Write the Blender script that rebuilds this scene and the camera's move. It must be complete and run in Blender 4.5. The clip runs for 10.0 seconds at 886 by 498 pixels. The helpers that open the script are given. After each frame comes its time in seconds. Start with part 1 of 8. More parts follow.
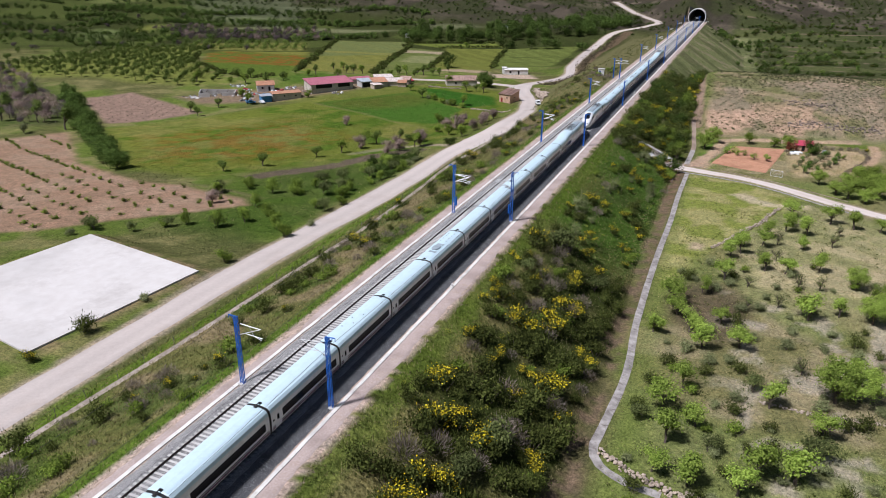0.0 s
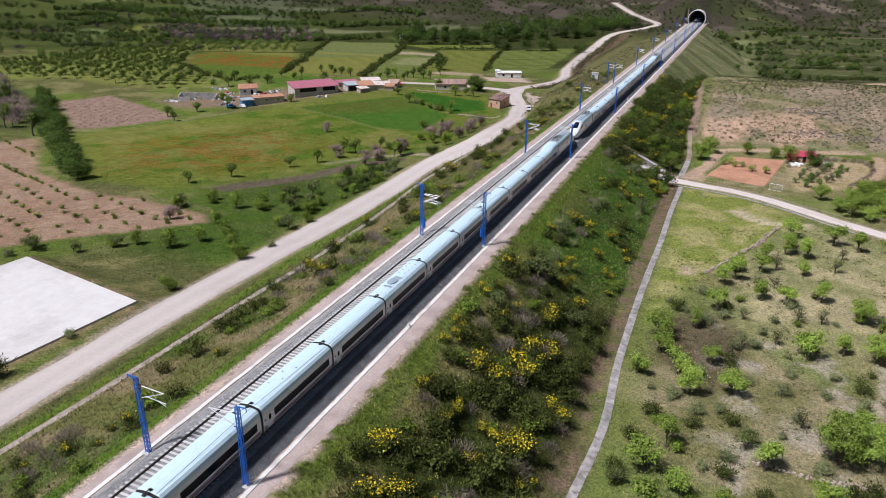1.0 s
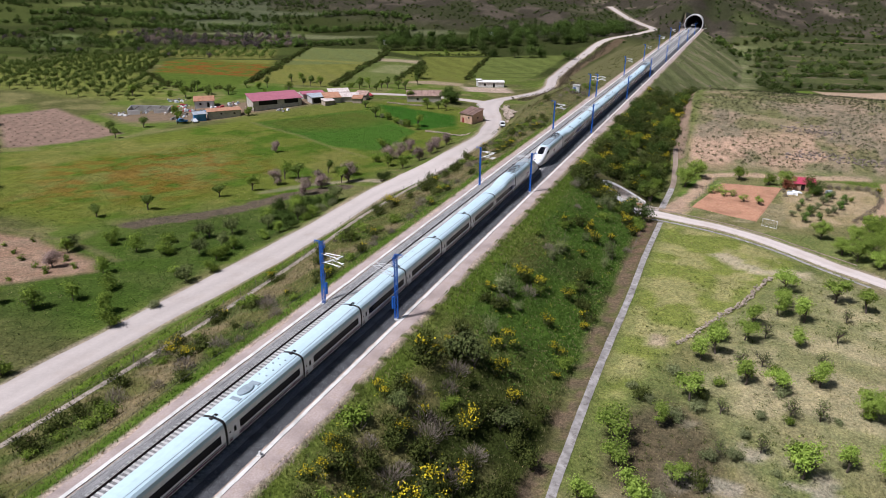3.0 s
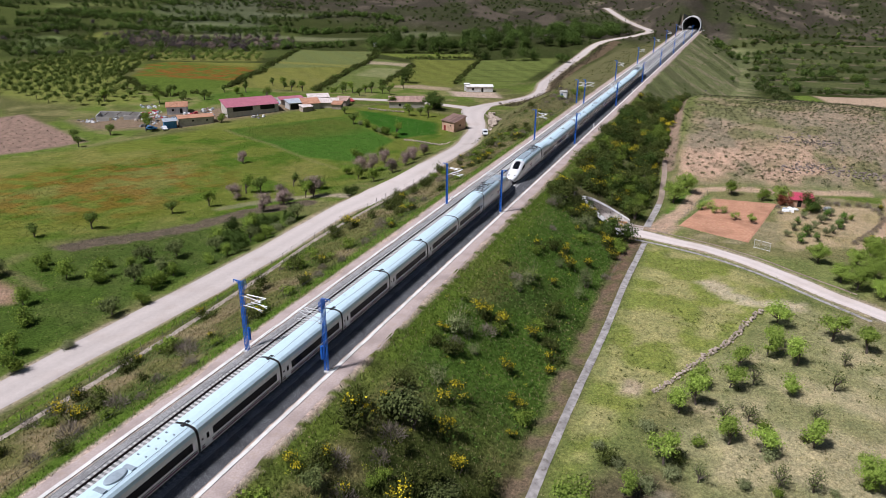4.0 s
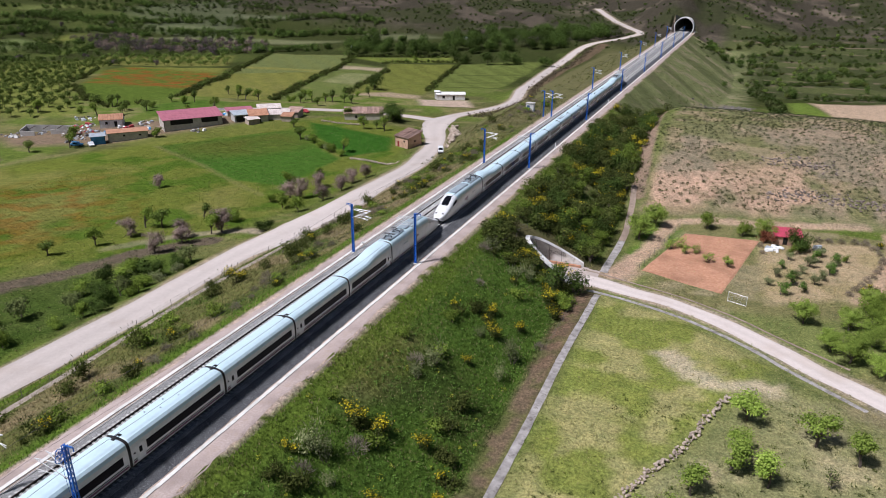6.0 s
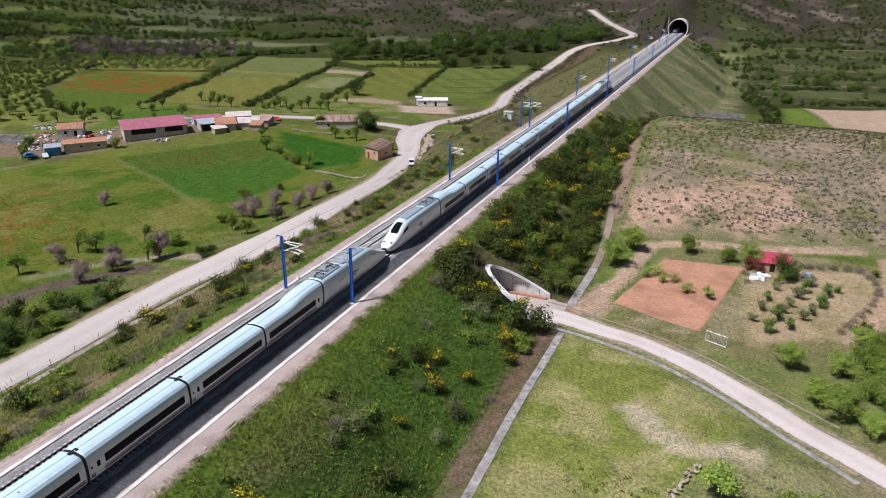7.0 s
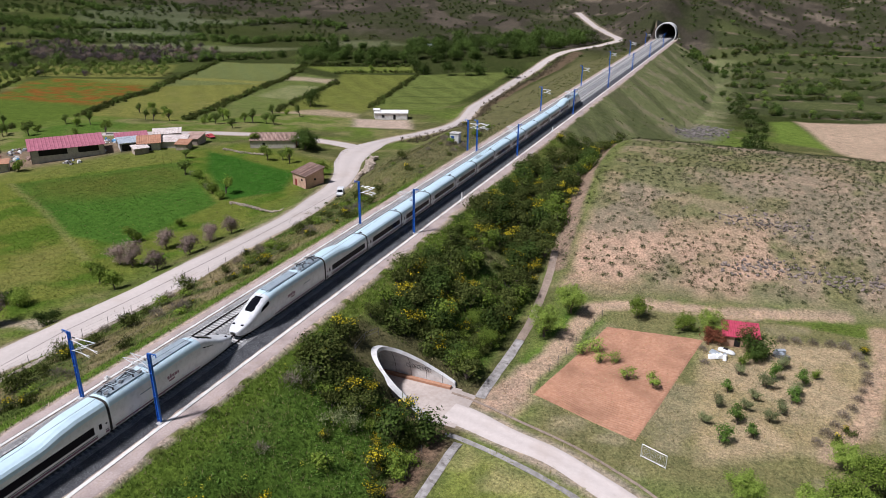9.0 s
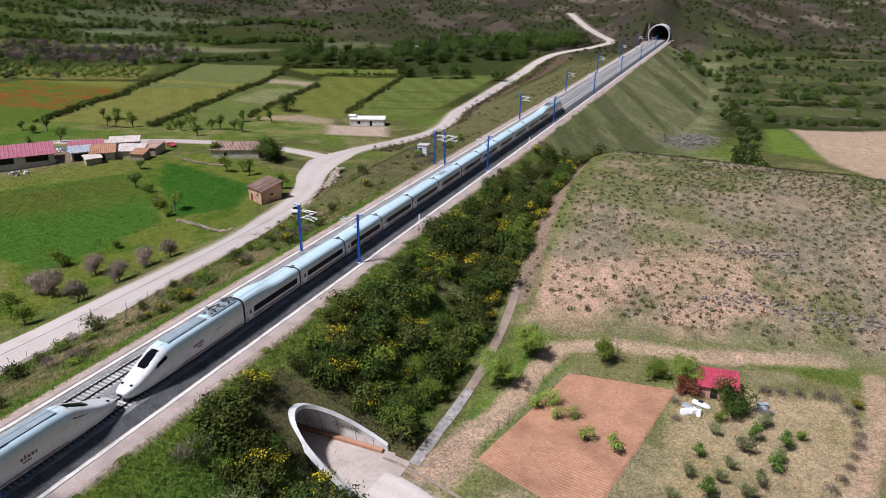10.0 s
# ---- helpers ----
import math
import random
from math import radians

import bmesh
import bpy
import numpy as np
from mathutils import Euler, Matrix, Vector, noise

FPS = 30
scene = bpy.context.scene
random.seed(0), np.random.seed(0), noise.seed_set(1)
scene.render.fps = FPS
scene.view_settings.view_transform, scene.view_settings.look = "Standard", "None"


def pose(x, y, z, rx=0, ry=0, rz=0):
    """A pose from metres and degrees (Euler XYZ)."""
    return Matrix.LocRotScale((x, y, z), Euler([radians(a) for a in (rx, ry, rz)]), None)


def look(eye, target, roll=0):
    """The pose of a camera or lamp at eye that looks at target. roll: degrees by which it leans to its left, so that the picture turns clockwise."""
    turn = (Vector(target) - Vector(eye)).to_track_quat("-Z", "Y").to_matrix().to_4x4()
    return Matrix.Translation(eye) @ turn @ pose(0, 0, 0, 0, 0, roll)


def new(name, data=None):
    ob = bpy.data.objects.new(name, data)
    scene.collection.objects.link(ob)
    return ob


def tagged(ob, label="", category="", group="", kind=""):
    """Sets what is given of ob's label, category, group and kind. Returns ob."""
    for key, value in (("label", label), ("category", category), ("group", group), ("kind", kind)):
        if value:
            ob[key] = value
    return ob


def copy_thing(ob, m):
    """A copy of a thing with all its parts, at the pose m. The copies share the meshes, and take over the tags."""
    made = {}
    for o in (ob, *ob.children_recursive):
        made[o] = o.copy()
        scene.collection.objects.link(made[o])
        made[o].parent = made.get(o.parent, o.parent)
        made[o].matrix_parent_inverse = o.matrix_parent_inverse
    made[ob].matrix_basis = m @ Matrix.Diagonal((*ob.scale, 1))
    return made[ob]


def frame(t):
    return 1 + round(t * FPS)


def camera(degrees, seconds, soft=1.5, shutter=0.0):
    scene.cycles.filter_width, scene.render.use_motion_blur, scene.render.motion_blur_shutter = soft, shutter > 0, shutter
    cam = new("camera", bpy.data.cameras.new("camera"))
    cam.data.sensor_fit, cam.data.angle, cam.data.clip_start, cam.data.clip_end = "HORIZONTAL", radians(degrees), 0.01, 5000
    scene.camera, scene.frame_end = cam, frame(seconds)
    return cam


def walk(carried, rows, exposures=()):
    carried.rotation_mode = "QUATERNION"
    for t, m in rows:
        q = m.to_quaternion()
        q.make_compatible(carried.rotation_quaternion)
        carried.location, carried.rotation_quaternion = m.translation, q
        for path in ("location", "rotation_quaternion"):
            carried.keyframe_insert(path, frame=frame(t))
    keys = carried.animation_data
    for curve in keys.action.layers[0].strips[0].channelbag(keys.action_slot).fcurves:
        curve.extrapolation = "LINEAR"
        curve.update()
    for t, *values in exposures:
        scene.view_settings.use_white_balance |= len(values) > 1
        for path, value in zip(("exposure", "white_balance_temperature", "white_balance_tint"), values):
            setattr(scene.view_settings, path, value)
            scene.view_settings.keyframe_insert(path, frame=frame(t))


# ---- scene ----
cam = camera(65.3, 10.0, soft=0.55)
PATH = [
    (0, (40.163, -12.948, 43.699), (39.457, -11.236, 42.945), 0.5),
    (0.5, (40.6, -6.309, 43.774), (39.892, -4.598, 43.018), 0.6),
    (1, (40.953, 0.509, 43.849), (40.245, 2.22, 43.094), 0.7),
    (1.5, (41.355, 7.425, 43.918), (40.646, 9.136, 43.164), 0.7),
    (2, (41.919, 14.637, 44.011), (41.208, 16.349, 43.26), 0.8),
    (2.5, (42.706, 21.829, 44.075), (41.992, 23.541, 43.325), 0.7),
    (4, (45.38, 44.248, 44.115), (44.661, 45.959, 43.368), 0.7),
    (4.5, (46.422, 51.655, 44.077), (45.702, 53.364, 43.329), 0.6),
    (5, (47.593, 59.356, 44.031), (46.871, 61.065, 43.284), 0.6),
    (5.5, (48.687, 66.997, 43.992), (47.964, 68.705, 43.245), 0.6),
    (7, (52.475, 90.469, 44.665), (51.752, 92.177, 43.918), 0.5),
    (7.5, (53.794, 98.314, 44.847), (53.07, 100.022, 44.1), 0.5),
    (8, (55.084, 106.39, 45.104), (54.361, 108.099, 44.358), 0.6),
    (8.5, (56.446, 114.424, 45.354), (55.722, 116.132, 44.607), 0.5),
    (9, (57.725, 122.524, 45.591), (57.003, 124.233, 44.844), 0.6),
    (9.5, (58.912, 130.56, 45.798), (58.19, 132.268, 45.048), 0.6),
    (10, (59.998, 138.669, 45.959), (59.28, 140.379, 45.21), 0.8),
]
walk(cam, [(t, look(eye, target, roll)) for t, eye, target, roll in PATH], exposures=[(0.0, 0.0, 5950, 15), (10.0, 0.0, 5950, 15)])

# ---- light ----
world = bpy.data.worlds.new("sky")
scene.world = world
world.use_nodes = True
wn = world.node_tree.nodes
sky = wn.new("ShaderNodeTexSky")
sky.sky_type, sky.sun_disc = "NISHITA", False
SUN_EL, SUN_AZ = 58.0, -140.0            # degrees; azimuth clockwise from +y
sky.sun_elevation, sky.sun_rotation = radians(SUN_EL), radians(SUN_AZ)
sky.air_density, sky.dust_density, sky.ozone_density = 1.2, 2.0, 1.5
wn["Background"].inputs["Strength"].default_value = 0.036
world.node_tree.links.new(sky.outputs[0], wn["Background"].inputs[0])
sun = new("sun", bpy.data.lights.new("sun", "SUN"))
sun.data.energy, sun.data.angle, sun.data.color = 5.0, radians(5.0), (1.0, 0.965, 0.93)
_d = Vector((math.sin(radians(SUN_AZ)) * math.cos(radians(SUN_EL)), math.cos(radians(SUN_AZ)) * math.cos(radians(SUN_EL)), math.sin(radians(SUN_EL))))
sun.matrix_world = look(_d * 200, (0, 0, 0))

# ---- materials ----


def nodes_of(name):
    m = bpy.data.materials.new(name)
    m.use_nodes = True
    return m, m.node_tree.nodes, m.node_tree.links, m.node_tree.nodes["Principled BSDF"]


def mix_rgb(n, l, a, b, f, mode="MIX"):
    """A colour mix node; a, b, f are sockets or values."""
    k = n.new("ShaderNodeMix")
    k.data_type, k.blend_type = "RGBA", mode
    for sock, v in ((k.inputs[6], a), (k.inputs[7], b), (k.inputs[0], f)):
        if hasattr(v, "links"):
            l.new(v, sock)
        else:
            sock.default_value = (*v, 1) if isinstance(v, tuple) else v
    return k.outputs[2]


def noise_at(n, l, scale, detail=4, vec=None, rough=0.55):
    k = n.new("ShaderNodeTexNoise")
    k.inputs["Scale"].default_value, k.inputs["Detail"].default_value, k.inputs["Roughness"].default_value = scale, detail, rough
    if vec is not None:
        l.new(vec, k.inputs["Vector"])
    return k.outputs["Fac"]


def ramp(n, l, fac, lo, hi):
    k = n.new("ShaderNodeMapRange")
    k.inputs["From Min"].default_value, k.inputs["From Max"].default_value = lo, hi
    l.new(fac, k.inputs["Value"])
    return k.outputs["Result"]


def surface(name, c1, c2, rough=0.8, metal=0.0, fine=8.0, coarse=0.7, bump=0.3, stain=None, stain_amt=0.5, per_object=0.0, spec=0.3, dist=0.02):
    """A two-scale varied surface; c1 and c2 are mixed by fine and coarse noise, stain comes in patches."""
    m, n, l, p = nodes_of(name)
    tc = n.new("ShaderNodeTexCoord").outputs["Object"]
    pos = n.new("ShaderNodeNewGeometry").outputs["Position"]
    f, c = noise_at(n, l, fine, 5, tc), noise_at(n, l, coarse, 3, pos)
    col = mix_rgb(n, l, c1, c2, ramp(n, l, f, 0.3, 0.7))
    col = mix_rgb(n, l, col, tuple(0.62 * v for v in c1), ramp(n, l, c, 0.45, 0.85))
    if stain:
        s_ = noise_at(n, l, coarse * 2.3, 6, pos, 0.7)
        r_ = ramp(n, l, s_, 0.52, 0.7)
        mul = n.new("ShaderNodeMath")
        mul.operation, mul.inputs[1].default_value = "MULTIPLY", stain_amt
        l.new(r_, mul.inputs[0])
        col = mix_rgb(n, l, col, stain, mul.outputs[0])
    if per_object:
        oi = n.new("ShaderNodeObjectInfo").outputs["Random"]
        hsv = n.new("ShaderNodeHueSaturation")
        l.new(ramp(n, l, oi, 0, 1), hsv.inputs["Value"])
        hsv.inputs["Value"].default_value = 1
        mr = n.new("ShaderNodeMapRange")
        mr.inputs["To Min"].default_value, mr.inputs["To Max"].default_value = 1 - per_object, 1 + per_object
        l.new(oi, mr.inputs["Value"])
        l.new(mr.outputs["Result"], hsv.inputs["Value"])
        l.new(col, hsv.inputs["Color"])
        col = hsv.outputs["Color"]
    l.new(col, p.inputs["Base Color"])
    p.inputs["Roughness"].default_value, p.inputs["Metallic"].default_value = rough, metal
    p.inputs["Specular IOR Level"].default_value = spec
    if bump:
        b = n.new("ShaderNodeBump")
        b.inputs["Strength"].default_value, b.inputs["Distance"].default_value = bump, dist
        l.new(f, b.inputs["Height"])
        l.new(b.outputs["Normal"], p.inputs["Normal"])
    return m


def see_through(n, l, p, col, amount=0.2):
    """Lets part of the light pass through a leaf."""
    tr, mx = n.new("ShaderNodeBsdfTranslucent"), n.new("ShaderNodeMixShader")
    mx.inputs[0].default_value = amount
    l.new(col, tr.inputs["Color"])
    l.new(p.outputs[0], mx.inputs[1])
    l.new(tr.outputs[0], mx.inputs[2])
    l.new(mx.outputs[0], n["Material Output"].inputs["Surface"])


def leaf_material(name, dark, light, yellow=0.0):
    """Leaves: each island takes its own tone between dark and light."""
    m, n, l, p = nodes_of(name)
    g = n.new("ShaderNodeNewGeometry")
    oi = n.new("ShaderNodeObjectInfo").outputs["Random"]
    col = mix_rgb(n, l, dark, light, g.outputs["Random Per Island"])
    mr = n.new("ShaderNodeMapRange")
    mr.inputs["To Min"].default_value, mr.inputs["To Max"].default_value = 0.72, 1.28
    l.new(oi, mr.inputs["Value"])
    hsv = n.new("ShaderNodeHueSaturation")
    l.new(mr.outputs["Result"], hsv.inputs["Value"])
    l.new(col, hsv.inputs["Color"])
    l.new(hsv.outputs["Color"], p.inputs["Base Color"])
    p.inputs["Roughness"].default_value = 0.85
    p.inputs["Specular IOR Level"].default_value = 0.06
    see_through(n, l, p, hsv.outputs["Color"])
    return m


M = {
    "ballast": surface("ballast", (0.12, 0.118, 0.117), (0.43, 0.425, 0.42), 0.9, fine=9.0, coarse=0.5, bump=1.0, stain=(0.16, 0.155, 0.15), dist=0.08),
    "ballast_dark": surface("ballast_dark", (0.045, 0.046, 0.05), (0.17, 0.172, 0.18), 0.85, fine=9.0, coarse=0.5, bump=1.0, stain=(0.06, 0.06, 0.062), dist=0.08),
    "kerb": surface("kerb", (0.66, 0.64, 0.60), (0.74, 0.72, 0.69), 0.85, fine=4, coarse=0.4, bump=0.15, stain=(0.42, 0.38, 0.33), stain_amt=0.6),
    "sleeper": surface("sleeper", (0.50, 0.49, 0.47), (0.60, 0.59, 0.57), 0.9, fine=6, coarse=0.6, bump=0.2, per_object=0.1),
    "rail": surface("rail", (0.045, 0.035, 0.032), (0.07, 0.05, 0.04), 0.55, 0.6, fine=5, bump=0.1),
    "blue": surface("blue_paint", (0.02, 0.12, 0.50), (0.03, 0.16, 0.58), 0.5, 0.0, fine=5, bump=0.05, stain=(0.06, 0.10, 0.25), stain_amt=0.4),
    "galv": surface("galvanised", (0.72, 0.72, 0.72), (0.82, 0.82, 0.82), 0.45, 0.4, fine=8, bump=0.05),
    "wire": surface("wire", (0.06, 0.06, 0.06), (0.09, 0.085, 0.08), 0.6, 0.5, bump=0),
    "concrete": surface("concrete", (0.46, 0.44, 0.42), (0.55, 0.53, 0.50), 0.9, fine=3, coarse=0.3, bump=0.2, stain=(0.22, 0.20, 0.18), stain_amt=0.5),
    "gravel": surface("fine_gravel", (0.36, 0.285, 0.255), (0.49, 0.40, 0.365), 0.95, fine=5.0, coarse=0.25, bump=0.4, stain=(0.36, 0.27, 0.20), stain_amt=0.5, dist=0.03),
    "road": surface("dirt_road", (0.44, 0.365, 0.32), (0.54, 0.465, 0.415), 0.95, fine=1.8, coarse=0.12, bump=0.35, stain=(0.36, 0.29, 0.24), stain_amt=0.6, dist=0.05),
}


def road_material():
    """Pale dust over stones, toned by the wear along the road."""
    m, n, l, p = nodes_of("worn_dirt_road")
    pos = n.new("ShaderNodeNewGeometry").outputs["Position"]
    at = n.new("ShaderNodeAttribute")
    at.attribute_name = "wear"
    f, g, h = noise_at(n, l, 1.6, 6, pos, 0.7), noise_at(n, l, 0.16, 4, pos, 0.6), noise_at(n, l, 7.0, 3, pos, 0.7)
    col = mix_rgb(n, l, (0.455, 0.395, 0.36), (0.515, 0.455, 0.42), ramp(n, l, f, 0.3, 0.7))
    col = mix_rgb(n, l, col, (0.42, 0.35, 0.305), ramp(n, l, g, 0.52, 0.8))
    col = mix_rgb(n, l, col, mix_rgb(n, l, (0.93, 0.93, 0.93), (1.06, 1.06, 1.06), ramp(n, l, h, 0.3, 0.7)), 1.0, "MULTIPLY")
    l.new(mix_rgb(n, l, col, at.outputs["Color"], 1.0, "MULTIPLY"), p.inputs["Base Color"])
    p.inputs["Roughness"].default_value, p.inputs["Specular IOR Level"].default_value = 0.95, 0.1
    b = n.new("ShaderNodeBump")
    b.inputs["Strength"].default_value, b.inputs["Distance"].default_value = 0.4, 0.05
    l.new(f, b.inputs["Height"])
    l.new(b.outputs["Normal"], p.inputs["Normal"])
    return m


M["dirt_road"] = road_material()

# ---- shapes ----


class Shape:
    """Collects plain pieces of one mesh."""

    def __init__(self):
        self.v, self.f, self.m = [], [], []

    def add(self, verts, faces, mi=0):
        o = len(self.v)
        self.v += [tuple(p) for p in verts]
        self.f += [tuple(o + i for i in f) for f in faces]
        self.m += [mi] * len(faces)
        return self

    def box(self, c, s, rz=0.0, mi=0, top=(1.0, 1.0)):
        """A box with its centre c and sizes s, turned by rz degrees; top scales the upper face."""
        x, y, z = (k / 2 for k in s)
        ca, sa = math.cos(radians(rz)), math.sin(radians(rz))
        pts = []
        for dz in (-z, z):
            kx, ky = top if dz > 0 else (1, 1)
            for dx, dy in ((-x, -y), (x, -y), (x, y), (-x, y)):
                dx, dy = dx * kx, dy * ky
                pts.append((c[0] + dx * ca - dy * sa, c[1] + dx * sa + dy * ca, c[2] + dz))
        return self.add(pts, [(3, 2, 1, 0), (4, 5, 6, 7), (0, 1, 5, 4), (1, 2, 6, 5), (2, 3, 7, 6), (3, 0, 4, 7)], mi)

    def tube(self, a, b, r, r2=None, n=6, mi=0):
        """A round bar from a to b."""
        a, b = Vector(a), Vector(b)
        r2 = r if r2 is None else r2
        w = (b - a).normalized()
        u = w.orthogonal().normalized()
        v = w.cross(u)
        pts = [a + (u * math.cos(t) + v * math.sin(t)) * r for t in (2 * math.pi * i / n for i in range(n))]
        pts += [b + (u * math.cos(t) + v * math.sin(t)) * r2 for t in (2 * math.pi * i / n for i in range(n))]
        fs = [(i, (i + 1) % n, n + (i + 1) % n, n + i) for i in range(n)]
        return self.add(pts, fs + [tuple(reversed(range(n))), tuple(range(n, 2 * n))], mi)

    def bar(self, a, b, w, h=None, mi=0):
        """A square bar from a to b."""
        return self.tube(a, b, w * 0.7071, n=4, mi=mi)

    def loft(self, rings, closed=True, caps=True, mi=0):
        k = len(rings[0])
        pts = [p for r in rings for p in r]
        fs = []
        for j in range(len(rings) - 1):
            for i in range(k if closed else k - 1):
                a, b = j * k + i, j * k + (i + 1) % k
                fs.append((a, b, b + k, a + k))
        if caps and closed:
            fs += [tuple(reversed(range(k))), tuple(range((len(rings) - 1) * k, len(rings) * k))]
        return self.add(pts, fs, mi)

    def data(self, name, mats, smooth=False):
        me = bpy.data.meshes.new(name)
        me.from_pydata(self.v, [], self.f)
        for m in (mats if isinstance(mats, (list, tuple)) else [mats]):
            me.materials.append(m)
        if any(self.m):
            me.polygons.foreach_set("material_index", self.m)
        if smooth:
            me.polygons.foreach_set("use_smooth", [True] * len(self.f))
        me.update()
        return me

    def make(self, name, mats, parent=None, label="", smooth=False):
        ob = new(name, self.data(name, mats, smooth))
        if parent:
            ob.parent = parent
        if label:
            ob["label"] = label
        return ob


def smooth01(a, b, t):
    t = np.clip((t - a) / (b - a), 0, 1)
    return t * t * (3 - 2 * t)


def vnoise(x, y, seed=0):
    """Smooth value noise, 0 to 1."""
    xi, yi = np.floor(x).astype(np.int64), np.floor(y).astype(np.int64)
    xf, yf = x - xi, y - yi
    u, v = xf * xf * (3 - 2 * xf), yf * yf * (3 - 2 * yf)

    def h(i, j):
        k = (i * 374761393 + j * 668265263 + seed * 69069) & 0xFFFFFFFF
        k = ((k ^ (k >> 13)) * 1274126177) & 0xFFFFFFFF
        return ((k ^ (k >> 16)) & 0xFFFF) / 65535.0
    return (h(xi, yi) * (1 - u) + h(xi + 1, yi) * u) * (1 - v) + (h(xi, yi + 1) * (1 - u) + h(xi + 1, yi + 1) * u) * v


def fbm(x, y, scale, seed=0, octaves=3):
    s, a, t = 0.0, 1.0, 0.0
    for k in range(octaves):
        s = s + a * vnoise(x * scale * 2 ** k, y * scale * 2 ** k, seed + k)
        t, a = t + a, a * 0.5
    return s / t


# ---- the lie of the land ----
LEFT_Y = [-300, 60, 100, 145, 200, 260, 310, 400, 470, 540, 620, 800, 1200, 2200]
LEFT_Z = [-5.0, -5.8, -7.5, -8.6, -9.6, -11.0, -10.5, -14.5, -15.5, -13, -3, 24, 80, 190]
RIGHT_Y = [-300, 40, 100, 130, 160, 200, 240, 300, 350, 430, 500, 570, 650, 720, 900, 1200, 2200]
RIGHT_Z = [-12, -11, -10.8, -9.4, -9.4, -10, -9.3, -9, -12, -16, -18.5, -19, -13, -5, 26, 80, 190]
PORTAL_Y = 681.0


def natural(x, y):
    yl = y + 0.3 * np.maximum(0, -200 - x)
    zl = np.interp(yl, LEFT_Y, LEFT_Z) - 0.034 * np.clip(-40 - x, 0, 130) * (1 - smooth01(200, 285, y))
    zr = np.interp(y, RIGHT_Y, RIGHT_Z) - 0.02 * np.clip(x - 50, 0, 100) * (1 - smooth01(120, 170, y))
    hill = 13.3 * smooth01(238, 286, y - 0.18 * (x - 60)) * (1 - smooth01(312, 372, y)) * smooth01(10, 34, x)
    zr = zr + hill
    k = smooth01(-14, 14, x)
    z = zl * (1 - k) + zr * k
    z = z + 26 * smooth01(640, 730, y) * np.exp(-((x - 4) / np.where(x < 4, 30.0, 60.0)) ** 2)
    # the stream's hollow goes on behind the wood
    z = z - 11 * smooth01(600, 690, y) * (1 - smooth01(780, 920, y)) * np.exp(-((x + 85) / 60.0) ** 2)
    z = z + 7 * smooth01(560, 640, y) * smooth01(-150, -230, x)
    far = smooth01(60, 400, np.hypot(x - 40, y - 60))
    z = z + (fbm(x, y, 0.02, 3) - 0.5) * 2.5 * far + (fbm(x, y, 0.11, 5) - 0.5) * 0.5 + hill * 0.1 * (fbm(x, y, 0.09, 8) - 0.5)
    return z


def formation(x, y, z):
    """Banks and cuttings of the railway."""
    out = np.where(x > 0, x - 8.4, -x - 7.9)
    ledge = 13.0 * smooth01(248, 285, y) * (1 - smooth01(360, 430, y))
    fill_r = -0.06 - 0.52 * np.maximum(out, 0)
    fill_l = -0.06 - 0.28 * np.maximum(np.minimum(out, 1e3), 0) * (1 - smooth01(0, 1, ledge / 13.0)) - 0.5 * np.maximum(out - ledge, 0) * smooth01(0, 1, ledge / 13.0)
    fill = np.where(x > 0, fill_r, fill_l)
    cut = -0.06 + 0.9 * np.maximum(out, 0) + 0.65 * np.clip(y - 660, 0, 40) * np.clip(out / 2.5, 0, 1)
    inside = y < PORTAL_Y + 2
    return np.where(inside, np.minimum(np.maximum(z, fill), cut), z)


def axis(lo, a, b, hi, step, grow):
    mid = list(np.arange(a, b + 0.01, step))
    p, d, left = a, step, []
    while p > lo:
        d *= grow
        p -= d
        left.append(p)
    p, d, right = b, step, []
    while p < hi:
        d *= grow
        p += d
        right.append(p)
    return np.array(left[::-1] + mid + right)


GX = np.concatenate([axis(-1300, -330, -329, -328, 4.4, 1.08)[:-2], axis(-328, -46, 92, 330, 0.8, 1.0125), axis(330, 331, 332, 1200, 4.0, 1.08)[1:]])
GY = np.concatenate([axis(-260, 14, 330, 720, 0.9, 1.012), axis(726, 727, 728, 2100, 4.5, 1.05)[1:]])
GX = np.unique(np.round(np.concatenate([GX, np.arange(13.2, 30, 0.4)]), 3))
GY = np.unique(np.round(np.concatenate([GY, np.arange(190.5, 204, 0.3), np.arange(668, 706, 1.5)]), 3))
XX, YY = np.meshgrid(GX, GY)
ZZ = formation(XX, YY, natural(XX, YY))


def window(x0, x1, y0, y1, reach):
    """The part of the ground's grid within reach of a box."""
    return (slice(max(0, int(np.searchsorted(GY, y0 - reach)) - 1), int(np.searchsorted(GY, y1 + reach)) + 1),
            slice(max(0, int(np.searchsorted(GX, x0 - reach)) - 1), int(np.searchsorted(GX, x1 + reach)) + 1))


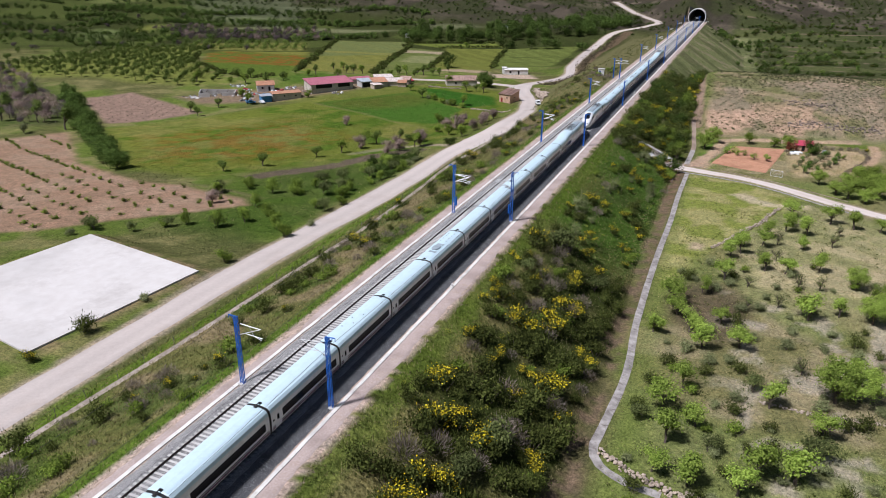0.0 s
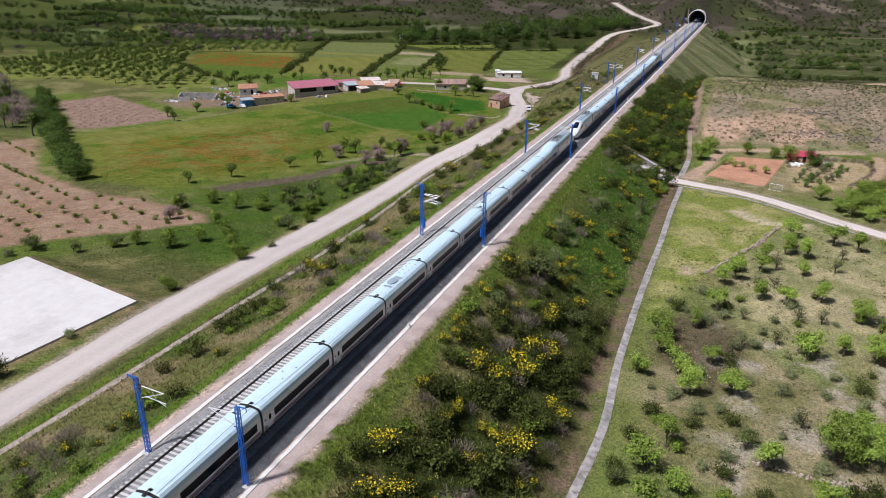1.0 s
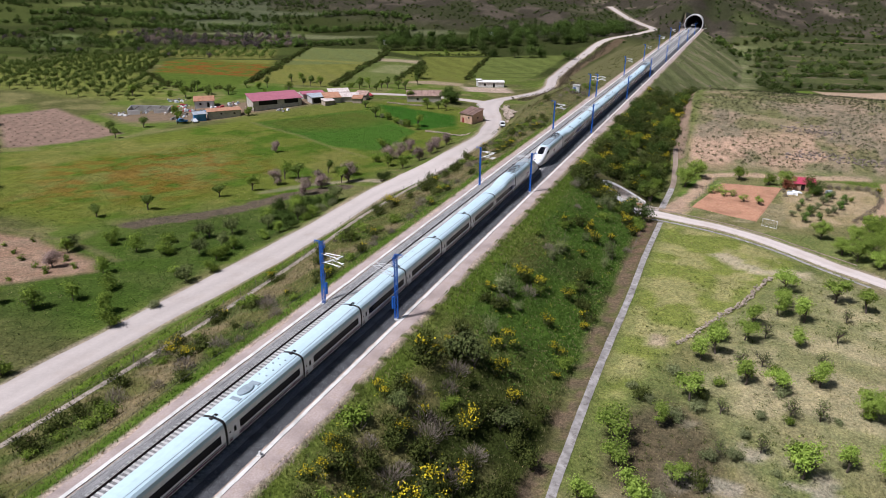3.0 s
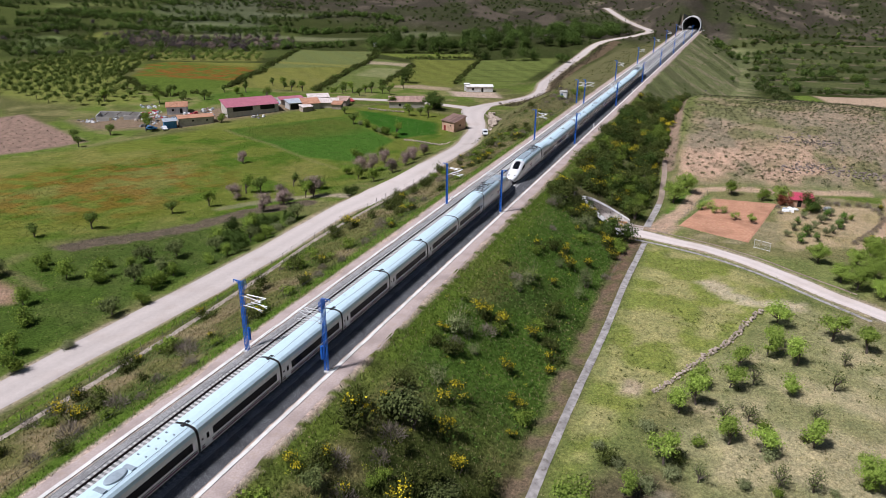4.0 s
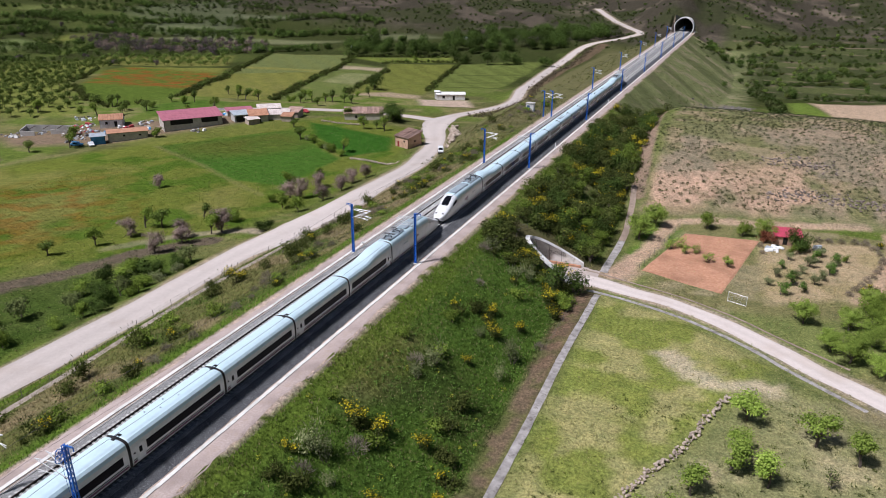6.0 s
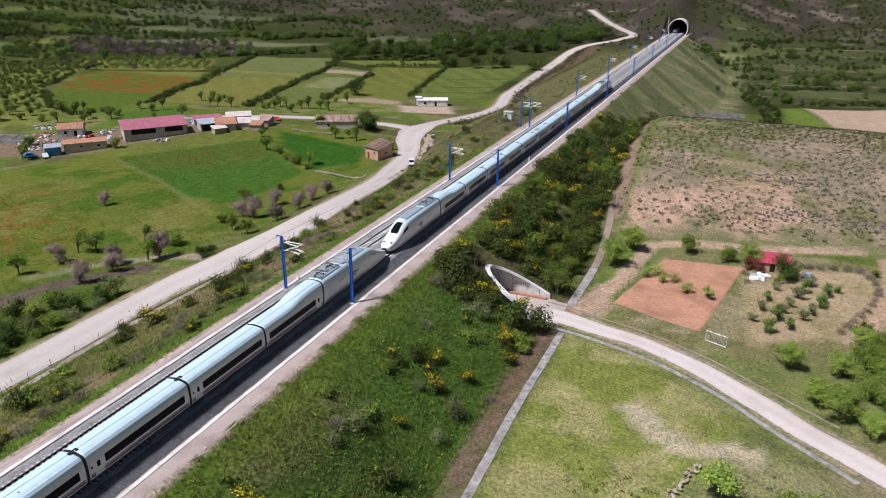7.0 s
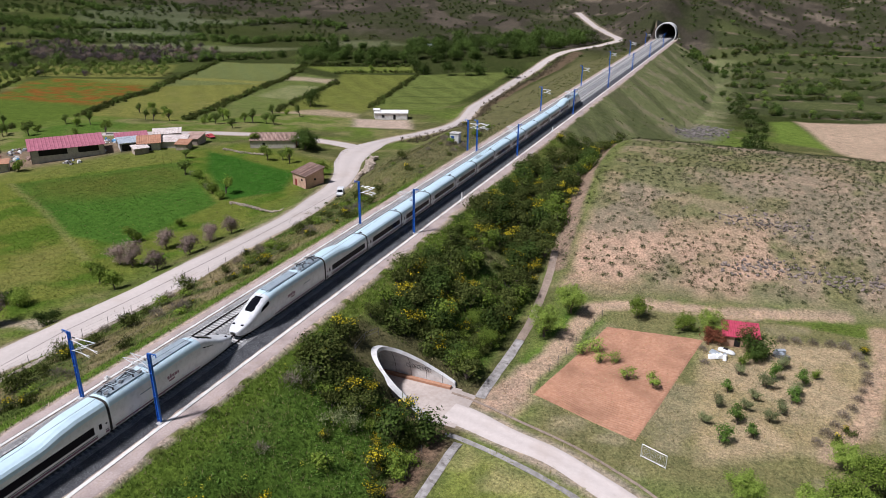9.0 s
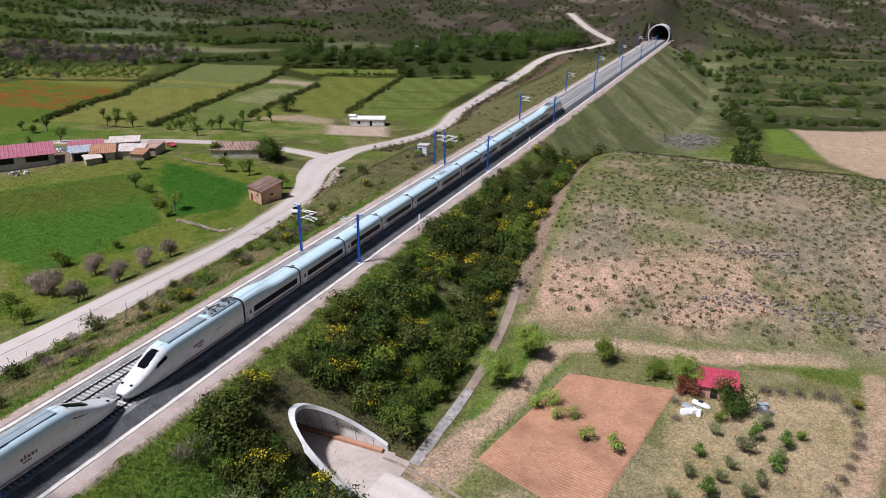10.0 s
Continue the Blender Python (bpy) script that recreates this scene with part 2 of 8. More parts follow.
def seg_dist(x, y, pts, reach=30.0):
    """Distance over the grid to a line of points, out to reach, and how far along it, in 0 to 1."""
    best, where = np.full(x.shape, 1e9), np.zeros(x.shape)
    n = len(pts) - 1
    for i in range(n):
        (ax, ay), (bx, by) = pts[i][:2], pts[i + 1][:2]
        k = window(min(ax, bx), max(ax, bx), min(ay, by), max(ay, by), reach)
        xs, ys, old = x[k], y[k], best[k]
        l2 = max((bx - ax) ** 2 + (by - ay) ** 2, 1e-9)
        t = np.clip(((xs - ax) * (bx - ax) + (ys - ay) * (by - ay)) / l2, 0, 1)
        d = np.hypot(xs - ax - t * (bx - ax), ys - ay - t * (by - ay))
        where[k] = np.where(d < old, (i + t) / n, where[k])
        best[k] = np.minimum(old, d)
    return best, where


def curve_pts(pts, step=2.0):
    """A smooth line through the points, evenly stepped."""
    p = [Vector((*q[:2], q[2] if len(q) > 2 else 0)) for q in pts]
    p = [p[0] * 2 - p[1]] + p + [p[-1] * 2 - p[-2]]
    out = []
    for i in range(1, len(p) - 2):
        n = max(2, int((p[i + 1] - p[i]).length / step))
        for k in range(n):
            t = k / n
            out.append(0.5 * ((2 * p[i]) + (p[i + 1] - p[i - 1]) * t + (2 * p[i - 1] - 5 * p[i] + 4 * p[i + 1] - p[i + 2]) * t * t + (3 * p[i] - p[i - 1] - 3 * p[i + 1] + p[i + 2]) * t ** 3))
    return out + [p[-2]]


# roads: (x, y, width)
ROAD_LEFT = curve_pts([(-33.6, -60, 6.6), (-34, 20, 6.6), (-34.3, 45, 6.8), (-35.4, 70, 6.6), (-36, 88, 7), (-36.2, 106, 7.2), (-35.4, 127, 7.8), (-35, 150, 7.4), (-35.2, 172, 6.6), (-32.6, 189, 10.5), (-31, 204, 10.5),
                       (-31.4, 218, 7.6), (-31.6, 232, 6.6), (-33.2, 249, 6.6), (-36.5, 262, 7), (-43, 286, 7), (-53, 308, 10), (-58, 325, 12), (-59, 345, 6), (-54, 368, 6), (-50, 395, 6), (-57, 435, 6), (-64, 500, 6), (-64, 550, 6), (-58, 600, 6), (-34, 648, 6), (-31, 662, 7), (-41, 681, 6), (-62, 725, 6), (-92, 790, 6)], 2.5)
ROAD_FARM = curve_pts([(-58, 326, 7), (-75, 330, 5), (-95, 331, 5), (-118, 322, 5), (-132, 312, 6), (-150, 300, 5)], 2.5)
ROAD_RIGHT = curve_pts([(-30, 201, 6), (-10, 200.5, 6), (8, 199.5, 6.5), (24, 196.5, 6.5), (30.5, 195.5, 5.6), (37.5, 193.7, 4.8), (44.3, 192, 4.7), (51, 188.9, 4.9), (56, 185.6, 5.1), (61.2, 181.6, 5.3), (66, 177.6, 5.4), (75, 171.5, 5.4), (100, 155, 5.4), (140, 123, 5)], 1.5)


def flatten(z, pts, width, level=None):
    """Levels the ground across a road."""
    line = [(p.x, p.y) for p in pts]
    d, w = seg_dist(XX, YY, line)
    zc = np.interp(w, np.linspace(0, 1, len(line)), level if level is not None else road_level(line))
    k = 1 - smooth01(width * 0.5, width * 0.5 + 3.5, d)
    return z * (1 - k) + zc * k


def sample(grid, x, y):
    """Height of the ground mesh at a place."""
    i = int(np.clip(np.searchsorted(GX, x) - 1, 0, len(GX) - 2))
    j = int(np.clip(np.searchsorted(GY, y) - 1, 0, len(GY) - 2))
    u, v = (x - GX[i]) / (GX[i + 1] - GX[i]), (y - GY[j]) / (GY[j + 1] - GY[j])
    return float((grid[j, i] * (1 - u) + grid[j, i + 1] * u) * (1 - v) + (grid[j + 1, i] * (1 - u) + grid[j + 1, i + 1] * u) * v)


def road_level(line):
    z = np.array([sample(ZZ, *p) for p in line])
    k = 9
    return np.convolve(np.pad(z, k, "edge"), np.ones(2 * k + 1) / (2 * k + 1), "valid")


ZZ = flatten(ZZ, ROAD_LEFT, 8)
ZZ = flatten(ZZ, ROAD_FARM, 5)
# the right-hand road runs under the railway; only its open part shapes the ground
OPEN_ROAD = [p for p in ROAD_RIGHT if p.x > 26]
ZZ = flatten(ZZ, OPEN_ROAD, 8.5, np.full(len(OPEN_ROAD), -10.2) + np.linspace(0, 0.0, len(OPEN_ROAD)))


def gz(x, y):
    return sample(ZZ, x, y)


def ribbon(pts, lift=0.07, across=9, scale=1.0, wobble=0.25):
    """A road surface laid on the ground."""
    s, rings = Shape(), []
    for i, p in enumerate(pts):
        q0, q1 = pts[max(i - 1, 0)], pts[min(i + 1, len(pts) - 1)]
        t = Vector((q1.x - q0.x, q1.y - q0.y, 0)).normalized()
        side = Vector((t.y, -t.x, 0))
        ring = []
        for k in range(across):
            u = k / (across - 1) - 0.5
            w = p.z * scale + (wobble * math.sin(i * 0.9 + (3 if u > 0 else 0)) + wobble * math.sin(i * 0.37 + (1 if u > 0 else 0))) * (2 * abs(u))
            a = Vector((p.x, p.y, 0)) + side * u * w
            edge = 1 if abs(u) < 0.49 else -0.6
            ring.append((a.x, a.y, gz(a.x, a.y) + lift * edge - 0.05 * math.cos(u * 12.56) * 0.3))
        rings.append(ring)
    return s.loft(rings, closed=False, caps=False)


def worn(ob, pale=1.0, across=9):
    """Paler wheel tracks and darker verges along a road, as tones of its dust."""
    n = len(ob.data.vertices)
    g = np.random.default_rng(n)
    tone = np.array([0.84, 0.97, 1.05, 1.0, 0.95, 1.0, 1.05, 0.97, 0.84])[np.arange(n) % across]
    drift = np.convolve(g.normal(size=n // across + 20), np.ones(21) / 21, "valid")[np.arange(n) // across]
    c = np.clip(tone + 0.15 * drift, 0.6, 1.2) * pale
    a = ob.data.color_attributes.new("wear", "FLOAT_COLOR", "POINT")
    a.data.foreach_set("color", np.stack([c, c, c, np.ones(n)], 1).astype(np.float32).ravel())
    return ob


# ---- land use, as tones of soil and plants, with some shade put in ----
LAND = np.zeros((*XX.shape, 3))


def blend(color, k):
    LAND[:] = LAND * (1 - k[..., None]) + np.array(color) * k[..., None]


def inside(poly, soft=1.0):
    """1 within the polygon, 0 outside, with a soft edge."""
    hit = np.zeros(XX.shape, bool)
    w = window(min(p[0] for p in poly), max(p[0] for p in poly), min(p[1] for p in poly), max(p[1] for p in poly), 1.0)
    x, y = XX[w], YY[w]
    for (ax, ay), (bx, by) in zip(poly, poly[1:] + poly[:1]):
        c = (ay > y) != (by > y)
        with np.errstate(divide="ignore", invalid="ignore"):
            hit[w] ^= c & (x < (bx - ax) * (y - ay) / ((by - ay) or 1e-9) + ax)
    d, _ = seg_dist(XX, YY, poly + poly[:1])
    return np.clip(0.5 + np.where(hit, d, -d) / (2 * soft), 0, 1)


GRASS, LUSH, DRY, STRAW = (0.105, 0.145, 0.032), (0.062, 0.125, 0.020), (0.20, 0.185, 0.085), (0.33, 0.28, 0.15)
SOIL, PINK, OLIVE, FARDARK = (0.27, 0.175, 0.115), (0.42, 0.28, 0.205), (0.10, 0.105, 0.042), (0.034, 0.040, 0.020)
n1, n2, n3 = fbm(XX, YY, 0.035, 11), fbm(XX, YY, 0.15, 12), fbm(XX, YY, 0.5, 13)
LAND[:] = GRASS
blend(OLIVE, smooth01(0.42, 0.62, n1))
blend(DRY, 0.7 * smooth01(0.5, 0.68, n2))
# the ground is levelled round the concrete pad
PAD = [(-72.3, 77.8), (-40.8, 72.2), (-43.4, 41.0), (-75.0, 46.5)]
k = np.clip(2 * inside(PAD, 6), 0, 1) * (1 - np.clip((XX + 40.0) / 3, 0, 1))
k = k * k * (3 - 2 * k)
ZZ[:] = ZZ * (1 - k) - 5.62 * k
# distance: dark scrub with paler terraces, its tones lowered for cloud shadow too
far = smooth01(400, 470, YY + 0.25 * np.maximum(0, -150 - XX))
blend((0.036, 0.045, 0.016), far * 0.95)
blend((0.068, 0.086, 0.026), far * smooth01(0.50, 0.60, fbm(XX, YY, 0.022, 30)) * (1 - smooth01(560, 620, YY)) * 0.8)
# bare stony slopes above the terraces, cloud shadow included in their dark tones
slope = smooth01(585, 650, YY + 0.06 * (XX + 300) * (XX < -100) + 14 * (n1 - 0.5))
blend((0.052, 0.046, 0.036), slope)
blend((0.098, 0.082, 0.067), slope * smooth01(0.52, 0.62, fbm(XX, YY, 0.045, 31)) * 0.8)
blend((0.040, 0.046, 0.022), slope * smooth01(0.50, 0.60, fbm(XX, YY, 0.028, 35)) * 0.85)
blend((0.22, 0.18, 0.145), slope * smooth01(0.62, 0.70, fbm(XX, YY, 0.06, 36)) * smooth01(720, 790, YY) * 0.6)
# strips between far terrace edges
for poly, c in (([(-448, 543), (-407, 565), (-364, 568), (-415, 542)], (0.135, 0.15, 0.075)), ([(-396, 515), (-344, 543), (-275, 555), (-239, 565), (-269, 545), (-330, 525)], (0.145, 0.155, 0.085)),
                ([(-468, 474), (-468, 500), (-466, 517), (-452, 494), (-454, 476)], (0.155, 0.17, 0.045)), ([(-411, 426), (-427, 479), (-416, 480), (-404, 447)], (0.11, 0.15, 0.035)),
                ([(-507, 452), (-498, 475), (-471, 474), (-451, 437), (-456, 413)], (0.12, 0.15, 0.06)), ([(-238, 583), (-195, 600), (-173, 596), (-214, 577)], (0.115, 0.125, 0.07)),
                ([(-600, 560), (-520, 590), (-510, 600), (-610, 575)], (0.12, 0.14, 0.05)), ([(-380, 590), (-310, 604), (-300, 612), (-390, 600)], (0.11, 0.12, 0.075))):
    blend(c, inside(poly, 3) * 0.9)
# valley terraces
vt = smooth01(24, 40, XX) * smooth01(495, 505, YY) * (1 - smooth01(690, 740, YY))
blend((0.052, 0.062, 0.027), vt)
edge = (YY - 0.22 * XX + 10 * (n1 - 0.5)) / 23.0
blend((0.08, 0.092, 0.038), vt * (np.floor(edge) % 2 == 0) * smooth01(0.35, 0.55, fbm(XX, YY, 0.02, 37)))
blend((0.17, 0.135, 0.10), vt * (1 - smooth01(0.03, 0.09, np.abs(edge - np.round(edge)))) * smooth01(0.4, 0.55, n2) * 0.8)
blend((0.05, 0.058, 0.03), inside([(-206, 160), (-192, 178), (-232, 214), (-320, 258), (-420, 300), (-420, 190), (-280, 150)], 4) * 0.55)
# left-hand fields
MEADOW = [(-176, 176), (-132, 262), (-97, 312), (-50, 300), (-44, 228), (-50, 178), (-90, 130), (-121, 132)]
k = inside(MEADOW, 3)
blend((0.125, 0.15, 0.030), k)
blend((0.075, 0.125, 0.018), k * smooth01(0.47, 0.64, n2))
blend((0.18, 0.175, 0.055), k * smooth01(0.52, 0.7, fbm(XX, YY, 0.045, 26)) * 0.7)
blend((0.20, 0.082, 0.020), k * smooth01(0.40, 0.64, fbm(XX, YY, 0.30, 21)) * inside([(-150, 172), (-118, 215), (-80, 190), (-84, 155), (-118, 142)], 9) * 0.5)
FIELD_A = [(-129.5, 249), (-97, 234.5), (-76.5, 224.5), (-61, 224), (-63, 257), (-91, 278), (-100, 285)]
blend((0.14, 0.155, 0.04), inside([(-171, 250), (-164, 244), (-132, 250), (-101, 287), (-111, 298), (-140, 266)], 1.5) * 0.8)
blend((0.058, 0.125, 0.020), inside(FIELD_A, 0.8))
blend((0.125, 0.095, 0.028), 0.6 * inside(FIELD_A, 0.8) * inside([(-130, 250), (-100, 286), (-80, 272), (-92, 252), (-112, 240)], 7) * (0.35 + 0.6 * n2))
d, w = seg_dist(XX, YY, [(-130, 249), (-97.4, 234.3), (-78, 224), (-60.5, 214.4)])
blend((0.20, 0.19, 0.08), (1 - smooth01(0.2, 1.2, d + 0.8 * (n3 - 0.5))) * 0.6)
blend((0.038, 0.105, 0.015), inside([(-102, 299), (-60, 288), (-53, 272), (-62, 259.5), (-86, 280)], 1.0))
d, w = seg_dist(XX, YY, [(-76.5, 137), (-68, 147), (-62, 157), (-57.5, 170), (-49, 181)])
blend((0.048, 0.088, 0.015), smooth01(-95, -60, XX) * (1 - smooth01(-44, -40, XX)) * (1 - smooth01(150, 185, YY - 0.9 * (XX + 48))) * smooth01(82, 100, YY) * 0.8)
blend((0.12, 0.098, 0.075), 1 - smooth01(2.3, 3.6, d + 3 * (n3 - 0.5) + 2 * (n2 - 0.5)))
d, w = seg_dist(XX, YY, [(-104, 124), (-92, 124), (-72, 121), (-62, 118)])
blend((0.16, 0.145, 0.075), (1 - smooth01(0.4, 1.4, d + 1.2 * (n3 - 0.5))) * 0.7)
VINEYARD = [(-200, 100), (-190, 150), (-182, 165), (-139, 132), (-107, 121.5), (-89, 121.4), (-66, 116.5), (-61, 112), (-69, 104), (-82, 92), (-88, 83), (-98, 76), (-150, 73)]
blend((0.27, 0.18, 0.13), inside(VINEYARD, 1.2))
blend((0.31, 0.225, 0.17), inside(VINEYARD, 1.2) * smooth01(0.45, 0.65, n2) * 0.6)
blend((0.25, 0.175, 0.145), inside([(-238, 221), (-226, 240), (-167, 219), (-172, 200), (-183, 183)], 1.2))
POPPY = [(-262, 330), (-310, 395), (-312, 414), (-252, 434), (-206, 352), (-190, 324), (-188, 303), (-198, 292), (-222, 301)]
k = inside(POPPY, 2)
blend((0.085, 0.125, 0.024), k)
blend((0.21, 0.072, 0.022), k * smooth01(0.34, 0.62, fbm(XX, YY, 0.22, 22)) * smooth01(338, 352, YY - 0.12 * (XX + 250)) * (1 - smooth01(404, 420, YY)) * 0.8)
blend((0.17, 0.165, 0.045), k * smooth01(408, 420, YY) * 0.8)
# terraced fields between hedges
for poly, c in (([(-190, 326), (-210, 365), (-236, 417), (-254, 459), (-271, 506), (-215, 527), (-200, 495), (-186, 442), (-166, 385), (-149, 339)], (0.165, 0.168, 0.046)),
                ([(-236, 417), (-254, 459), (-271, 506), (-215, 527), (-203, 495), (-192, 452)], (0.125, 0.148, 0.058)), ([(-246, 438), (-250, 448), (-196, 462), (-193, 452)], (0.18, 0.18, 0.055)),
                ([(-149, 339), (-166, 385), (-186, 442), (-200, 495), (-165, 486), (-148, 431), (-132, 378)], (0.115, 0.142, 0.045)), ([(-167, 411), (-177, 454), (-155, 459), (-144, 408)], (0.19, 0.20, 0.095)),
                ([(-132, 378), (-148, 431), (-161, 479), (-172, 502), (-128, 516), (-116, 461), (-102, 412), (-97, 392)], (0.138, 0.152, 0.038)), ([(-102, 412), (-116, 461), (-128, 516), (-75, 545), (-72, 420)], (0.12, 0.148, 0.042)),
                ([(-213, 520), (-145, 544), (-131, 527), (-176, 503)], (0.135, 0.165, 0.038)), ([(-183, 294), (-178, 310), (-169, 322), (-157, 320), (-145, 301), (-159, 299), (-162, 281)], (0.07, 0.125, 0.022))):
    blend(c, inside(poly, 1.5) * (0.86 + 0.14 * np.sin((XX + YY) * 0.35 + 3 * n1)))
for a, b in (((-100, 430), (-74, 440)), ((-106, 450), (-74, 462)), ((-112, 478), (-73, 492))):
    d, w = seg_dist(XX, YY, [a, b])
    blend((0.06, 0.075, 0.025), (1 - smooth01(0.6, 2.0, d)) * 0.7)
blend((0.105, 0.12, 0.075), inside([(-505, 591), (-401, 638), (-321, 534), (-403, 531)], 4) * 0.5)
ORCHARD = [(-360, 272), (-385, 353), (-395, 405), (-345, 440), (-322, 398), (-276, 338), (-226, 298), (-196, 276), (-213, 262), (-242, 258), (-274, 263), (-323, 244)]
blend((0.165, 0.185, 0.048), inside(ORCHARD, 4) * (0.6 + 0.4 * n2))
blend((0.15, 0.155, 0.045), inside([(-365, 440), (-288, 484), (-263, 446), (-321, 419), (-347, 423)], 3))
blend((0.30, 0.24, 0.17), inside([(-131, 377), (-118, 398), (-98, 392), (-94, 384)], 2))
blend((0.30, 0.25, 0.18), inside([(-196, 472), (-196, 483), (-165, 483), (-161, 470)], 2))
blend((0.20, 0.15, 0.11), inside([(-200, 240), (-160, 275), (-132, 312), (-112, 306), (-128, 280), (-150, 246), (-180, 232)], 3))
k = np.clip(2 * inside(PAD, 3), 0, 1)
blend((0.25, 0.175, 0.12), k * smooth01(0.36, 0.6, n3) * 0.8)
d, w = seg_dist(XX, YY, [(-36, 191), (-45, 189.5), (-51, 186.5), (-58, 181), (-66, 170)])
blend((0.36, 0.30, 0.24), (1 - smooth01(0.9, 2.2, d + 1.6 * (n3 - 0.5))) * (1 - 0.7 * w))
# bank beside the left-hand road
bank = smooth01(-30, -24, XX) * (1 - smooth01(-9, -7.5, XX)) * (1 - smooth01(420, 520, YY))
blend((0.125, 0.125, 0.048), bank * 0.85)
blend((0.22, 0.175, 0.11), bank * smooth01(0.52, 0.66, n2) * 0.8)
blend((0.06, 0.095, 0.02), bank * smooth01(0.50, 0.60, fbm(XX, YY, 0.11, 88)) * 0.8)
blend((0.085, 0.14, 0.022), (1 - smooth01(0.8, 2.2, np.abs(XX + 9.6 + 1.5 * (n2 - 0.5)))) * (YY < 330))
blend((0.10, 0.155, 0.022), (1 - smooth01(0.6, 1.6, np.abs(XX + 27.8 - 0.6 * n2))) * (YY < 210))
blend((0.125, 0.12, 0.06), smooth01(-50, -40, XX) * (1 - smooth01(-9, -7.5, XX)) * smooth01(255, 290, YY) * (1 - smooth01(560, 620, YY)) * 0.9)
d, w = seg_dist(XX, YY, [(-48, 395), (-48, 435), (-54, 500), (-54, 550), (-48, 600)])
blend((0.13, 0.092, 0.066), (1 - smooth01(2.5, 5.5, d + 3 * (n2 - 0.5))) * 0.85)
# bank on the valley side
rb = smooth01(8.0, 9.5, XX) * (1 - smooth01(27, 30, XX)) * (YY < 330)
blend((0.135, 0.15, 0.042), rb)
# dark green grass, with the deep shade among the shrubs put into its colour
blend((0.040, 0.056, 0.015), rb * (1 - smooth01(100, 116, YY + 6 * (n2 - 0.5))) * smooth01(11, 15, XX) * 0.85)
blend((0.23, 0.21, 0.095), rb * smooth01(0.46, 0.64, n2) * (0.9 - 0.5 * smooth01(13, 20, XX)))
blend((0.038, 0.078, 0.014), rb * smooth01(11.5, 18, XX + 3 * (n1 - 0.5)) * smooth01(104, 118, YY) * (1 - smooth01(188, 194, YY)) * 0.8)
# shade below the thicket, painted as darker ground
blend((0.035, 0.05, 0.015), rb * smooth01(192, 198, YY) * smooth01(11, 14, XX) * 0.8)
blend((0.080, 0.14, 0.024), rb * smooth01(0.45, 0.58, n1) * smooth01(104, 118, YY) * 0.9)
blend((0.13, 0.19, 0.03), rb * (1 - smooth01(1.0, 2.6, np.abs(XX - 9.9 + 1.5 * (n2 - 0.5)))) * 0.7)
blend((0.15, 0.11, 0.08), (1 - smooth01(0.7, 2.4, np.abs(XX - 29.1 + 1.6 * (n2 - 0.5)))) * (YY < 196) * (0.3 + 0.65 * smooth01(0.38, 0.6, n3)))
blend((0.105, 0.088, 0.052), (1 - smooth01(5.5, 10, np.hypot((XX - 21) * 0.7, YY - 197.5) + 4 * (n3 - 0.5))) * (XX > 11) * 0.85)
rb2 = smooth01(8.0, 9.5, XX) * (1 - smooth01(42, 60, XX)) * smooth01(318, 335, YY) * (YY < 660)
blend((0.155, 0.17, 0.08), rb2)
blend((0.21, 0.195, 0.12), rb2 * smooth01(0.5, 0.65, n2))
blend((0.085, 0.10, 0.045), rb2 * smooth01(0.52, 0.64, fbm(XX + 0.8 * YY, YY * 0.35, 0.05, 90)) * 0.7)
# flat ground below it
low = smooth01(31, 34, XX) * (YY < 240)
blend((0.175, 0.168, 0.078), low)
blend((0.28, 0.24, 0.155), low * smooth01(0.48, 0.64, n2) * 0.75)
blend((0.15, 0.185, 0.06), low * smooth01(0.46, 0.58, n1) * 0.75)
blend((0.12, 0.165, 0.035), low * (1 - smooth01(35, 40, XX + 3 * n2)) * 0.6)
blend((0.10, 0.078, 0.055), low * (1 - smooth01(4.5, 8.5, np.hypot(XX - 42, (YY - 103) * 0.6) + 5 * (n2 - 0.5))) * 0.85)
blend((0.36, 0.32, 0.265), low * smooth01(0.54, 0.64, fbm(XX, YY, 0.25, 41)) * smooth01(40, 50, XX) * (YY < 112) * 0.8)
FIELD = [(33, 108), (33, 190), (46, 186), (60, 175), (55, 163), (47, 143), (40, 128)]
blend((0.19, 0.22, 0.056), inside(FIELD, 1.5))
blend((0.35, 0.315, 0.16), inside(FIELD, 1.5) * smooth01(0.45, 0.6, n2) * 0.7)
blend((0.38, 0.31, 0.22), (1 - smooth01(1.0, 2.4, np.hypot(XX - 38, (YY - 130) * 0.8) + 1.5 * (n3 - 0.5))))
d, w = seg_dist(XX, YY, [(46, 172), (52, 166), (60, 168)])
blend((0.48, 0.41, 0.31), (1 - smooth01(0.8, 2.8, d + 3 * (n3 - 0.5))) * 0.85)
blend((0.38, 0.33, 0.21), inside([(49, 143), (56, 160), (63, 167), (92, 146), (92, 98), (46, 112)], 4) * low * (0.35 + 0.5 * smooth01(0.4, 0.6, n2)))
GARDEN = [(58, 230), (66, 233), (80, 236), (82, 226), (75, 208), (60, 198)]
blend((0.36, 0.285, 0.185), inside(GARDEN, 1.2))
blend((0.28, 0.235, 0.125), inside(GARDEN, 1.2) * smooth01(0.45, 0.6, n2) * 0.7)
blend((0.42, 0.33, 0.28), inside([(-94, 382), (-72, 391), (-62, 372), (-84, 364)], 2))
d, w = seg_dist(XX, YY, [(85, 244), (84, 232), (80, 216), (75, 206)])
blend((0.42, 0.30, 0.22), (1 - smooth01(0.8, 2.2, d + 1.2 * (n3 - 0.5))) * 0.9)
